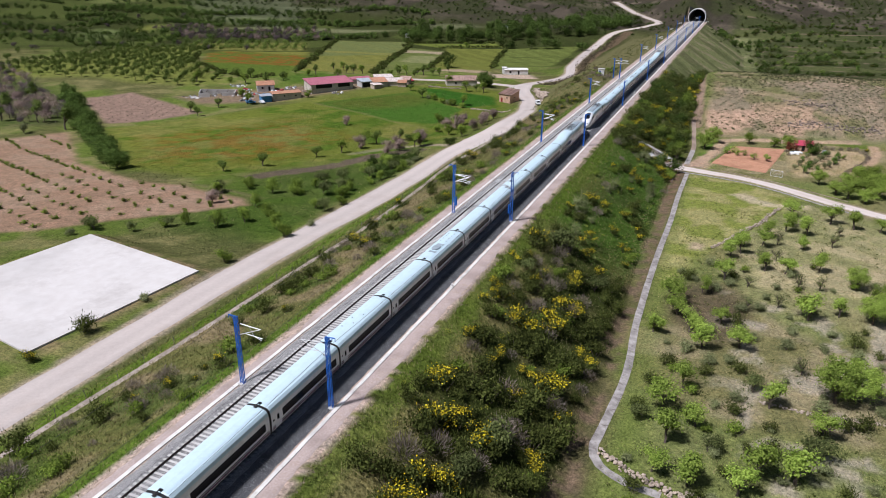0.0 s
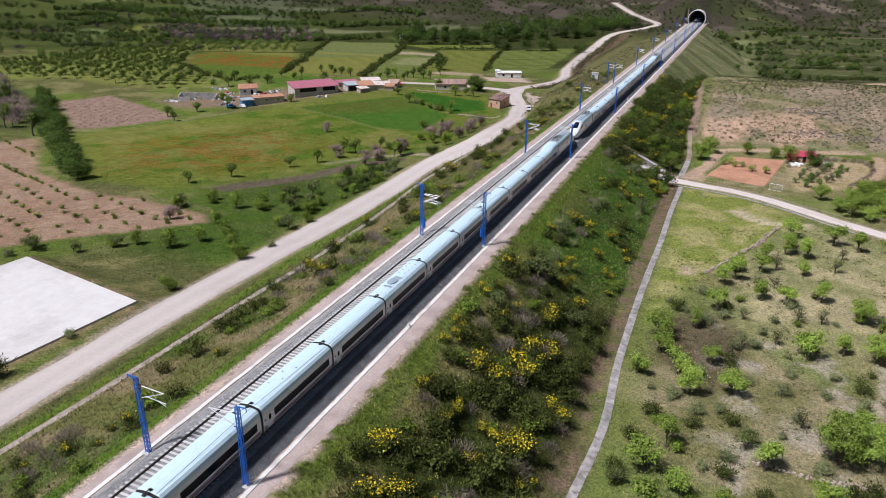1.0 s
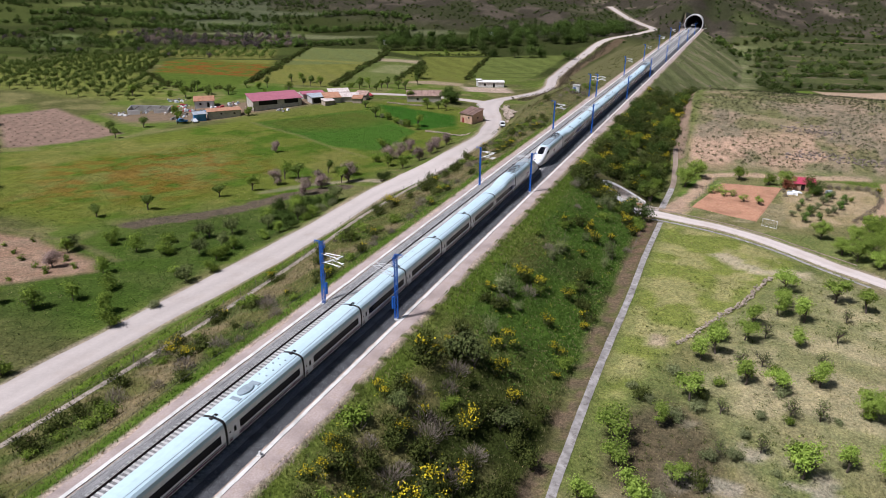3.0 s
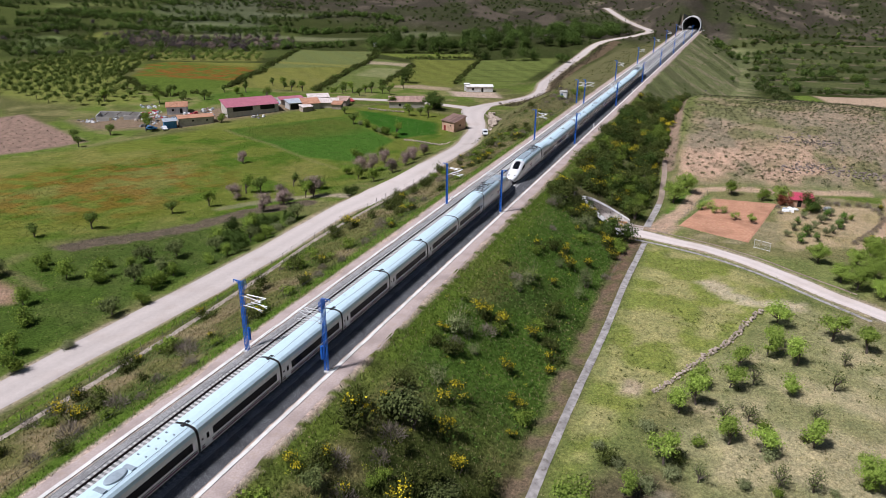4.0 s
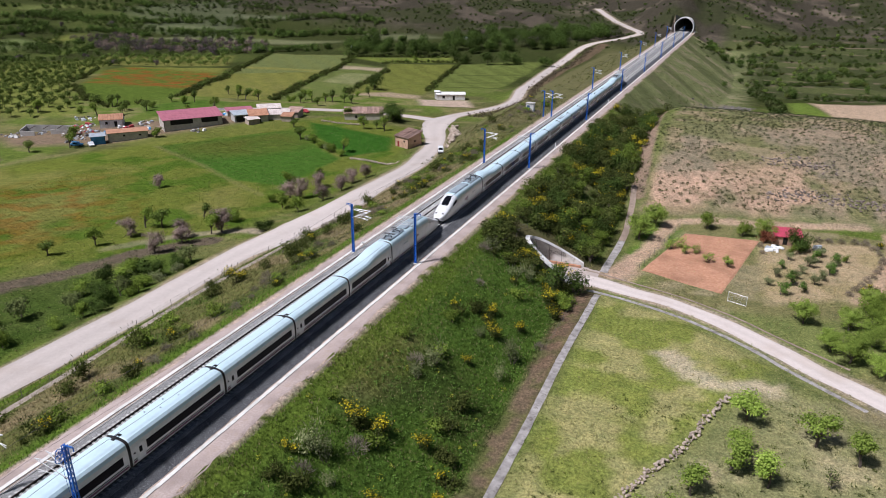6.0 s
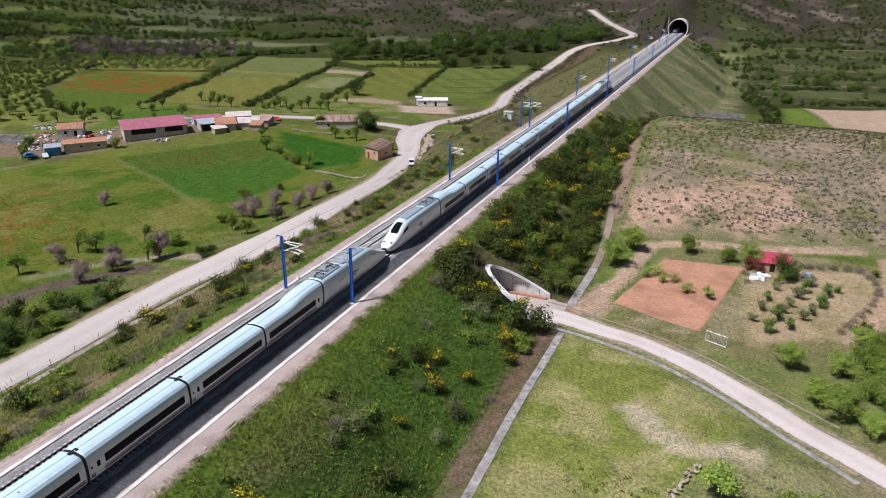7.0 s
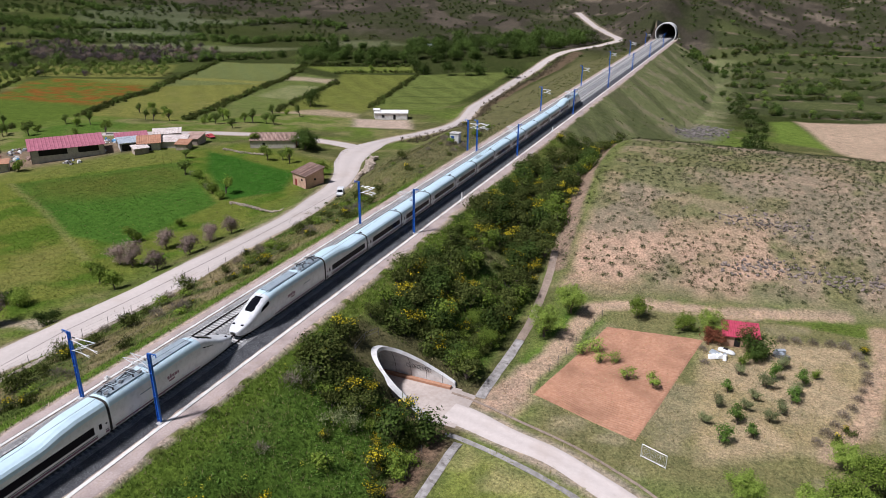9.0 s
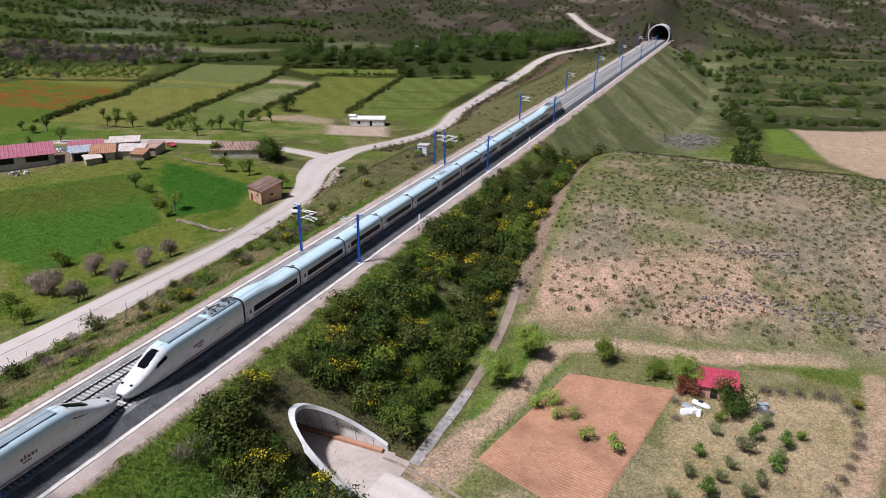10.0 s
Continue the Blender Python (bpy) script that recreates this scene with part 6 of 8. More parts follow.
stuff_trees("hedgerow", "tall dark hedges and trees between far terraces", "hedge", along(HIGH, 2.6, 1.6, 73), 14, 18, 2.7, 4.0, 0.2, 0.5, [M["leaf_wood"], M["leaf_dark"], M["bark"]], 74)


def terrace_rows(x0, x1, ys, gap, seed):
    """Hedges and trees along the edges of far terraces, with gaps."""
    g = np.random.default_rng(seed)
    out = []
    for y in ys:
        x = x0
        while x < x1:
            x += g.uniform(3.0, 7.0)
            yy = y + 7 * math.sin(x * 0.02 + y) + 0.1 * x + g.normal() * 2.0
            if vnoise(np.array(x * 0.02), np.array(y * 0.13), 4) > gap and not (-300 < x < -70 and yy < 560) and not (75 < x < 175 and 378 < yy < 505) and not (abs(x) < 14 and yy < 700):
                out.append((x, yy))
    return out


stuff_trees("terrace_hedge", "dark hedges and trees along far terraces", "hedge", [p for p in terrace_rows(-760, -330, range(430, 700, 22), 0.34, 31) if not in_poly(*p, ORCHARD)], 12, 16, 2.9, 3.6, 0.3, 0.5, [M["leaf_dark"], M["leaf_wood"], M["bark"]], 32)
VALLEY = [[(28, 678), (61, 684), (106, 719), (146, 722), (220, 740)], [(30, 656), (51, 672), (87, 681), (145, 710), (220, 720)], [(32, 626), (63, 655), (94, 662), (121, 664), (200, 690)], [(40, 602), (61, 611), (103, 631), (138, 639), (210, 655)],
          [(62, 541), (84, 549), (113, 564), (129, 566), (190, 580)], [(71, 499), (88, 502), (124, 512), (180, 520)], [(50, 580), (90, 592), (150, 604)]]
stuff_trees("terrace_hedge", "dark scrub along the edges of valley terraces", "hedge", [p for p in along(VALLEY, 2.6, 1.6, 75) if vnoise(np.array(p[0] * 0.05), np.array(p[1] * 0.05), 4) > 0.36], 10, 16, 1.9, 2.1, 0.1, 0.42, [M["leaf_dark"], M["leaf_broom"], M["bark"]], 34)
stuff_trees("scrubland", "dark scattered scrub on far slopes", "scrub", off_road(scatter(6500, -700, 420, 590, 900, 3.0, lambda x, y: 0.35 + 0.65 * float(fbm(np.array(x), np.array(y), 0.028, 35) > 0.5), 12)), 6, 12, 1.7, 1.7, 0.1, 0.42, [M["leaf_dark"], M["leaf_broom"], M["bark"]], 13)
stuff_trees("scattered_trees", "scattered dark trees on rough pasture", "trees", [p for p in scatter(420, -620, -205, 205, 560, 9.0, lambda x, y: 0 if in_poly(x, y, ORCHARD) or in_poly(x, y, POPPY) or in_poly(x, y, [(-240, 219), (-226, 242), (-167, 219), (-183, 180)]) or (x > -290 and y > 300) else 0.55, 15)], 15, 20, 2.4, 3.0, 0.8, 0.42, [M["leaf_orchard"], M["leaf_mauve"], M["bark"]], 16)
stuff_trees("valley_trees", "round green bushes on the valley floor", "trees", [(62, 676), (82, 667), (68, 582), (83, 575), (88, 575), (93, 573), (97, 576), (114, 570), (74, 506), (77, 503), (25, 659), (24, 630), (22, 662), (40, 624), (54, 619), (110, 604), (126, 618), (100, 574), (118, 573), (30, 640), (27, 648), (34, 618), (46, 612)], 22, 24, 3.0, 3.9, 0.3, 0.5, [M["leaf_wood"], M["leaf_orchard"], M["bark"]], 15)
stuff_trees("scattered_trees", "small scattered trees on valley terraces", "trees", scatter(130, 40, 260, 505, 730, 9.0, lambda x, y: 0.8, 76), 12, 18, 1.7, 2.2, 0.5, 0.4, [M["leaf_orchard"], M["leaf_wood"], M["bark"]], 77)
FOOT = [(45, 560), (57, 556), (70, 454), (69, 330), (60, 320), (62, 449)]
stuff_trees("valley_trees", "dark shrubs along the foot of the far bank", "trees", scatter(420, 40, 76, 315, 562, 2.2, lambda x, y: 1.0 if in_poly(x, y, FOOT) else 0, 16), 10, 16, 1.8, 2.2, 0.1, 0.42, [M["leaf_dark"], M["leaf_olive"], M["bark"]], 17)


def hill_d(x, y):
    return 0.95 if y - 0.18 * (x - 60) > 247 else 0


def tussock_d(x, y):
    """Tussocks gather in drifts across the slope."""
    return hill_d(x, y) * float(np.clip(4.5 * (fbm(np.array(x), np.array(y), 0.07, 54) - 0.33), 0.12, 1.0))


hill_pts = scatter(11000, 30, 125, 246, 345, 1.05, tussock_d, 18)
stuff("heath", "dark low heath tussocks on a stony slope", "heath", hill_pts, 44, 0.66, 0.5, 0.13, M["leaf_heath"], 19)
stuff("heath", "dark rounded bushes low on the stony slope", "heath", scatter(420, 33, 120, 243, 285, 2.6, lambda x, y: 0.8 if 3 < y - 0.18 * (x - 60) - 241 < 24 else 0, 87), 90, 0.95, 0.9, 0.12, M["leaf_heath"], 88)
stuff("heath", "dry grass tussocks on a stony slope", "heath", scatter(1600, 30, 125, 243, 345, 0.8, hill_d, 20), 14, 0.35, 0.35, 0.14, M["leaf_olive"], 21)
stuff("heath", "brown scrub along the cutting above the far road", "heath", [(p.x + 7.5 + 2.2 * rng.normal(), p.y + rng.normal()) for p in ROAD_LEFT if 345 < p.y < 590 for _ in range(5)], 18, 1.2, 1.2, 0.35, M["leaf_rustbrown"], 29)
stuff("heath", "scattered scrub on the far railway bank", "heath", scatter(1500, 9, 62, 330, 650, 1.6, lambda x, y: 0.5, 39), 14, 0.5, 0.45, 0.22, M["leaf_broom"], 38)
stuff("heath", "low dark scrub on the plateau by the hut", "heath", scatter(600, -34, -9, 250, 600, 1.6, lambda x, y: 0.9 if gz(x, y) < -1 else 0.25, 22), 18, 0.7, 0.7, 0.24, M["leaf_broom"], 23)
stuff("undergrowth", "dark low undergrowth among almond trees", "undergrowth", scatter(1500, 33, 74, 45, 165, 0.8, lambda x, y: 1.0 if math.hypot(x - 42, (y - 103) * 0.6) < 7 else float(fbm(np.array(x), np.array(y), 0.09, 60) > 0.53) * 0.7, 24), 16, 0.5, 0.45, 0.13, M["leaf_broom"], 25)


def build_grass(name, label, n, x0, x1, y0, y1, hgt, wid, ok, seed, tint=1.0, blades=3, straw=0.1):
    """Grass blades in the tones of the ground below them."""
    g = np.random.default_rng(seed)
    x, y = g.uniform(x0, x1, n), g.uniform(y0, y1, n)
    keep = ok(x, y, g)
    keep &= ON_ROAD[np.clip(np.searchsorted(GY, y) - 1, 0, len(GY) - 2), np.clip(np.searchsorted(GX, x) - 1, 0, len(GX) - 2)] < 0.5
    x, y = x[keep], y[keep]
    i, j = np.clip(np.searchsorted(GX, x) - 1, 0, len(GX) - 2), np.clip(np.searchsorted(GY, y) - 1, 0, len(GY) - 2)
    u, v = (x - GX[i]) / (GX[i + 1] - GX[i]), (y - GY[j]) / (GY[j + 1] - GY[j])
    z = (ZZ[j, i] * (1 - u) + ZZ[j, i + 1] * u) * (1 - v) + (ZZ[j + 1, i] * (1 - u) + ZZ[j + 1, i + 1] * u) * v
    col = LAND[j, i] * g.uniform(0.65, 1.45, (len(x), 1)) * tint
    pale = g.random(len(x)) < straw * 2 * vnoise(x * 0.22, y * 0.22, 15)
    col[pale] = np.array((0.36, 0.32, 0.17)) * g.uniform(0.7, 1.2, (int(pale.sum()), 1))
    c = np.repeat(np.stack([x, y, z - 0.03], 1), blades, 0)
    m = len(c)
    c[:, :2] += g.normal(size=(m, 2)) * 0.12
    a = g.uniform(0, 2 * math.pi, m)
    side = np.stack([np.cos(a), np.sin(a), np.zeros(m)], 1) * (wid * g.uniform(0.6, 1.4, m))[:, None]
    tip = np.stack([g.normal(size=m) * 0.35, g.normal(size=m) * 0.35, np.ones(m)], 1) * (hgt * g.uniform(0.5, 1.5, m))[:, None]
    vv = np.stack([c - side, c + side, c + tip], 1).reshape(-1, 3)
    cc = np.repeat(np.repeat(col, blades, 0), 3, 0)
    return tagged(new(name, fast_mesh(name, vv, np.arange(3 * m).reshape(m, 3), GRASS_MAT, None, cc)), label, "grass", kind="stuff")


def grass_material():
    m, n, l, p = nodes_of("grass")
    at = n.new("ShaderNodeAttribute")
    at.attribute_name = "land"
    r = n.new("ShaderNodeNewGeometry").outputs["Random Per Island"]
    col = mix_rgb(n, l, at.outputs["Color"], mix_rgb(n, l, (0.75, 0.8, 0.7), (1.4, 1.35, 1.2), r), 1.0, "MULTIPLY")
    l.new(col, p.inputs["Base Color"])
    p.inputs["Roughness"].default_value, p.inputs["Specular IOR Level"].default_value = 0.8, 0.15
    see_through(n, l, p, col, 0.3)
    return m


GRASS_MAT = grass_material()
build_stones()
stuff("herbs", "broad-leaved green herbs on the damp bank", "herbs", scatter(2600, 12, 27, 105, 191, 0.7, lambda x, y: 0.25 + 0.75 * float(fbm(np.array(x), np.array(y), 0.14, 81) > 0.48) if not near_mouth(x, y) else 0, 82), 20, 0.5, 0.5, 0.13, M["leaf_herb"], 83)
stuff("herbs", "yellow-green spurge clumps scattered over the bank", "herbs", scatter(700, 10, 27, 40, 330, 1.0, lambda x, y: float(fbm(np.array(x), np.array(y), 0.2, 84) > 0.56) if not near_mouth(x, y) else 0, 85), 24, 0.4, 0.55, 0.10, M["leaf_lime"], 86)
build_grass("grass", "long mixed grass on the valley-side bank", 90000, 8.6, 28, 15, 335, 0.26, 0.04, lambda x, y, g: (np.abs(y - 197.2) > 4.8) | (x < 14), 201, 0.9, 4, 0.13)
build_grass("grass", "rough dry grass on the road-side bank", 42000, -30, -8.2, 10, 330, 0.28, 0.045, lambda x, y, g: np.ones(len(x), bool), 202, 1.15, 3, 0.35)
build_grass("grass", "short dry grass on the flat ground", 52000, 32, 95, 35, 245, 0.22, 0.05, lambda x, y, g: vnoise(x * 0.3, y * 0.3, 9) + g.random(len(x)) * 0.6 > 0.55, 203, 1.25, 3, 0.2)
build_grass("grass", "meadow grass beyond the dirt road", 45000, -130, -40, 60, 320, 0.2, 0.06, lambda x, y, g: np.array([not (in_poly(a, b, VINEYARD) or (-77 < a < -39 and 38 < b < 79)) for a, b in zip(x, y)]), 204, 1.1, 3)

# ---- structures by the line ----
M.update({
    "stone": surface("stone", (0.36, 0.285, 0.225), (0.52, 0.43, 0.355), 0.95, fine=3, bump=0.5, per_object=0.25, stain=(0.27, 0.24, 0.19)),
    "ledge": surface("ledge_rock", (0.17, 0.135, 0.115), (0.30, 0.245, 0.21), 0.95, fine=2, bump=0.5, per_object=0.3),
    "slate": surface("slate_rock", (0.13, 0.115, 0.105), (0.26, 0.23, 0.21), 0.9, fine=2, bump=0.5, per_object=0.3),
    "portal": surface("portal_concrete", (0.62, 0.61, 0.60), (0.70, 0.69, 0.68), 0.9, fine=2.2, coarse=0.25, bump=0.2, stain=(0.34, 0.27, 0.22), stain_amt=0.6),
    "slab": surface("slab_concrete", (0.57, 0.535, 0.505), (0.63, 0.60, 0.575), 0.9, fine=0.6, coarse=0.06, bump=0.1, stain=(0.44, 0.405, 0.38), stain_amt=0.6),
    "brick_wall": surface("brick_wall", (0.52, 0.31, 0.21), (0.64, 0.43, 0.31), 0.9, fine=5, bump=0.3, stain=(0.28, 0.20, 0.15)),
    "render_wall": surface("rendered_wall", (0.50, 0.45, 0.38), (0.60, 0.55, 0.48), 0.9, fine=3, bump=0.2, stain=(0.34, 0.29, 0.24)),
    "whitewash": surface("whitewash", (0.74, 0.72, 0.69), (0.80, 0.79, 0.77), 0.85, fine=3, bump=0.1, stain=(0.55, 0.52, 0.48)),
    "tile_roof": surface("old_roof_tiles", (0.27, 0.165, 0.13), (0.46, 0.33, 0.28), 0.9, fine=6, bump=0.3, per_object=0.3, stain=(0.19, 0.15, 0.12)),
    "orange_roof": surface("orange_roof_tiles", (0.38, 0.18, 0.105), (0.50, 0.28, 0.18), 0.9, fine=6, bump=0.3),
    "pink_roof": surface("pink_sheet_roof", (0.36, 0.115, 0.16), (0.44, 0.16, 0.20), 0.6, fine=1.5, bump=0.05, stain=(0.36, 0.14, 0.16)),
    "red_roof": surface("red_sheet_roof", (0.40, 0.05, 0.09), (0.50, 0.075, 0.12), 0.55, fine=1.5, bump=0.05),
    "patched": surface("patched_roof", (0.56, 0.47, 0.43), (0.72, 0.66, 0.62), 0.8, fine=1.2, coarse=0.9, bump=0.2, stain=(0.34, 0.17, 0.10), stain_amt=0.85),
    "tin": surface("tin_roof", (0.42, 0.47, 0.52), (0.56, 0.60, 0.64), 0.5, 0.3, fine=1.5, bump=0.1, stain=(0.42, 0.33, 0.27)),
    "blue_tarp": surface("blue_tarp", (0.05, 0.20, 0.42), (0.10, 0.32, 0.55), 0.6, fine=2, bump=0.2),
    "red_cloth": surface("red_cloth", (0.40, 0.05, 0.06), (0.5, 0.09, 0.1), 0.8, fine=2, bump=0.2),
    # near-black, for dark joints and in place of shade inside openings
    "dark": surface("dark_opening", (0.015, 0.014, 0.013), (0.025, 0.023, 0.02), 0.9, bump=0),
    "red_door": surface("red_door", (0.20, 0.02, 0.02), (0.26, 0.04, 0.03), 0.7, fine=4, bump=0.1),
    "blue_door": surface("blue_door", (0.02, 0.07, 0.30), (0.03, 0.09, 0.36), 0.5, fine=4, bump=0.05),
    "furrow": surface("ploughed_soil", (0.36, 0.18, 0.105), (0.47, 0.26, 0.165), 0.95, fine=2.0, coarse=0.2, bump=0.5, stain=(0.30, 0.15, 0.10), dist=0.05),
    "iron": surface("fence_iron", (0.16, 0.15, 0.145), (0.24, 0.22, 0.2), 0.7, 0.3, bump=0),
    "pvc": surface("white_plastic", (0.76, 0.76, 0.75), (0.8, 0.8, 0.79), 0.5, bump=0),
    "tyre": surface("tyre", (0.02, 0.02, 0.02), (0.03, 0.03, 0.03), 0.9, bump=0),
    "earth_path": surface("earth_path", (0.25, 0.19, 0.145), (0.36, 0.28, 0.225), 0.95, fine=2.5, coarse=0.3, bump=0.4, stain=(0.17, 0.13, 0.09), stain_amt=0.8),
    "gutter": surface("earthy_gutter", (0.30, 0.245, 0.20), (0.44, 0.375, 0.32), 0.95, fine=2.2, coarse=0.5, bump=0.5, stain=(0.13, 0.115, 0.06), stain_amt=0.95),
    "asphalt": surface("worn_paving", (0.24, 0.22, 0.205), (0.43, 0.40, 0.38), 0.95, fine=1.1, coarse=0.45, bump=0.5, stain=(0.11, 0.09, 0.075), stain_amt=0.95),
})


def build_portal():
    """The railway tunnel's mouth."""
    portal = tagged(new("tunnel_portal"), "rounded pale concrete mouth of a railway tunnel", "tunnel portal", kind="structure")
    cx, cz, ro, ri = -0.1, 4.1, 7.6, 6.9

    def arc(r, y, n=36):
        return [(cx + r * math.cos(t), y, max(cz + r * math.sin(t), -0.3)) for t in (math.pi * (-0.19 + 1.38 * i / n) for i in range(n + 1))]
    s = Shape()
    s.loft([arc(ro, PORTAL_Y - 3.5), arc(ro, PORTAL_Y + 30)], closed=False, caps=False)
    s.loft([arc(ri, PORTAL_Y - 3.5), arc(ro, PORTAL_Y - 3.5)], closed=False, caps=False)
    s.make("collar", M["portal"], portal)
    s = Shape().loft([arc(ri, PORTAL_Y + 70), arc(ri, PORTAL_Y - 3.5)], closed=False, caps=False)
    s.make("lining", M["concrete"], portal, "dim concrete lining", smooth=True)
    # added black board across the bore, in place of the darkness further in
    Shape().box((cx, PORTAL_Y + 70.5, 4), (16, 0.6, 16)).make("end_wall", M["dark"], portal)
    Shape().box((9.2, PORTAL_Y - 2, 0.2), (2.6, 0.5, 1.6)).box((-9.4, PORTAL_Y - 2, 0.2), (2.6, 0.5, 1.6)).make("wing_wall", M["portal"], portal)


build_portal()


def mouth_x(z):
    return 16.35 + (-4.2 - z) * 1.92


def build_underpass():
    up = tagged(new("underpass"), "concrete arch underpass cut aslant by the grassy bank", "underpass", kind="structure")
    yc, z0, a, h, th = 197.2, -10.4, 4.35, 6.1, 0.42
    n = 40

    def ring(k):
        return [(yc + (a + k) * math.cos(math.pi * i / n), z0 + (h + k) * math.sin(math.pi * i / n)) for i in range(n + 1)]
    inner, outer = ring(0.0), ring(th)
    # lining in cast segments with dark joints between them
    edges = [-12, -5, 2.0, 8.0, 12.0, 14.5, 17.0, 19.5, 22.0, 24.5, 30.0]
    for x0, x1 in zip(edges, edges[1:]):
        s, cols = Shape(), []
        for (y, z) in inner:
            e = mouth_x(max(z, -9.5))
            cols.append((min(x0 + 0.03, e), min(x1 - 0.03, e), y, z))
        rings = [[(c[0], c[2], c[3]) for c in cols], [((c[0] + c[1]) / 2, c[2], c[3]) for c in cols], [(c[1], c[2], c[3]) for c in cols]]
        s.loft(rings, closed=False, caps=False)
        if any(c[1] - c[0] > 0.05 for c in cols):
            # concrete whitened so its colour carries the sky and bounce light on it
            s.make("lining_panel", M["whitewash"], up)
    s = Shape()
    s.loft([[(-12, y, z) for y, z in ring(0.05)], [(mouth_x(max(z, -9.5)) - 0.01, y, z) for y, z in ring(0.05)]], closed=False, caps=False)
    s.make("joint_backing", M["dark"], up)
    s = Shape()
    s.loft([[(mouth_x(max(zi, -9.5)), yi, zi) for yi, zi in inner], [(mouth_x(max(zi, -9.5)) - 0.05, yo, zo + 0.12) for (yi, zi), (yo, zo) in zip(inner, outer)],
            [(mouth_x(max(zi, -9.5)) - 1.6, yo, zo + 0.1) for (yi, zi), (yo, zo) in zip(inner, outer)]], closed=False, caps=False)
    s.make("rim", M["portal"], up, "thick pale concrete rim")
    # added black board instead of the open far end, for the dark inside
    Shape().box((-12.4, yc, -7.6), (0.6, 10, 6.4)).make("end_wall", M["dark"], up)
    Shape().add([(-12, yc - 4.4, -10.16), (30, yc - 4.4, -10.16), (30, yc + 4.4, -10.16), (-12, yc + 4.4, -10.16)], [(0, 1, 2, 3)]).add([(-12, yc - 4.4, -10.5), (30, yc - 4.4, -10.5), (30, yc + 4.4, -10.5), (-12, yc + 4.4, -10.5)], [(3, 2, 1, 0)]).make("floor", M["road"], up)
    Shape().box((7.0, yc + 3.9, -9.98), (38, 0.6, 0.4)).make("kerb", M["furrow"], up, "earth-stained kerb")
    # unreadable scrawl on the wall, as plain strokes
    g = np.random.default_rng(3)
    s = Shape()
    for k in range(9):
        x = 19.2 + k * 0.42
        pts = []
        for q in range(7):
            t = q / 6 * 2 * math.pi
            z = -7.9 + 0.42 * math.sin(t) + 0.1 * g.normal()
            y = yc + a * math.sqrt(max(0, 1 - ((z - z0) / h) ** 2)) - 0.02
            pts.append((x + 0.33 * math.cos(t), y, z))
        for p, q in zip(pts, pts[1:]):
            s.tube(p, q, 0.022, n=4)
    s.make("scrawl", M["wire"], up, "thin dark scrawled strokes")
    rail = Shape()
    tops = [(14.5, 194.2), (14.2, 197.4), (14.9, 200.2)]
    for x, y in tops:
        z = gz(x, y)
        rail.tube((x, y, z - 0.3), (x, y, z + 1.2), 0.04)
    for (xa, ya), (xb, yb) in zip(tops, tops[1:]):
        for dz in (0.6, 1.18):
            rail.tube((xa, ya, gz(xa, ya) + dz), (xb, yb, gz(xb, yb) + dz), 0.03)
    rail.make("guard_rail", M["iron"], up, "grey tubular guard rail")


build_underpass()


def strip(name, label, pts, width, height, mat, category, lift=0.02, seg=None):
    """A low concrete strip that follows the ground."""
    pts = curve_pts(pts, 1.2)
    rings = []
    for i, p in enumerate(pts):
        q0, q1 = pts[max(i - 1, 0)], pts[min(i + 1, len(pts) - 1)]
        t = Vector((q1.x - q0.x, q1.y - q0.y, 0)).normalized()
        sd = Vector((t.y, -t.x, 0)) * width / 2 * (1 + 0.03 * math.sin(i * 2.1) + 0.03 * math.sin(i * 0.83))
        z = max(gz(p.x - sd.x, p.y - sd.y), gz(p.x, p.y), gz(p.x + sd.x, p.y + sd.y)) + lift + 0.02 * math.sin(i * 1.3)
        rings.append([(p.x - sd.x, p.y - sd.y, z - 0.6), (p.x - sd.x, p.y - sd.y, z + height), (p.x + sd.x, p.y + sd.y, z + height), (p.x + sd.x, p.y + sd.y, z - 0.6)])
    return tagged(Shape().loft(rings).make(name, mat), label, category, kind="structure")


strip("drain_path", "narrow worn grey paved drain along the bank's foot", [(39.5, 53.2), (35.5, 53.9), (32.2, 55.6), (30.9, 58.5), (31.2, 63), (32, 77.5), (31.1, 94.5), (31.0, 117.5), (31.4, 142.4), (31.3, 165), (31.6, 190)], 1.15, 0.02, M["asphalt"], "drain")
strip("drain_path", "narrow paved path climbing beside the bank", [(30.6, 200.6), (30.8, 206), (31.0, 212), (31.1, 218)], 1.5, 0.03, M["asphalt"], "path")
strip("drain_path", "narrow brown earth path climbing beside the bank", [(31.1, 218.1), (31.0, 224), (30.4, 231), (29.6, 241), (28.6, 249)], 1.4, 0.01, M["earth_path"], "path")
strip("trim", "low worn concrete walkway beside the dirt lane", [(29.4, 190.9), (31.0, 191.1), (38.5, 189.5), (46.7, 186.7), (53.6, 182.9), (58.2, 179.7), (62.3, 176.0), (66.1, 173.1), (72, 168.6)], 0.8, 0.02, M["asphalt"], "kerb")
strip("trim", "low concrete kerb along the dirt lane", [(26.5, 200.2), (30.5, 199.6), (37.5, 197.6), (45.4, 195.3), (51.5, 192.5), (55.3, 190.5), (61.2, 186.2), (65.9, 183), (71, 179.6)], 0.4, 0.06, M["earth_path"], "kerb")
strip("trim", "pale concrete gutter along the road-side bank", [(-26.6, 15), (-25.9, 36), (-25.1, 50), (-24.4, 73), (-23.2, 100), (-24.5, 128), (-26.8, 152), (-25.5, 180), (-23.5, 205)], 0.95, -0.03, M["gutter"], "gutter")


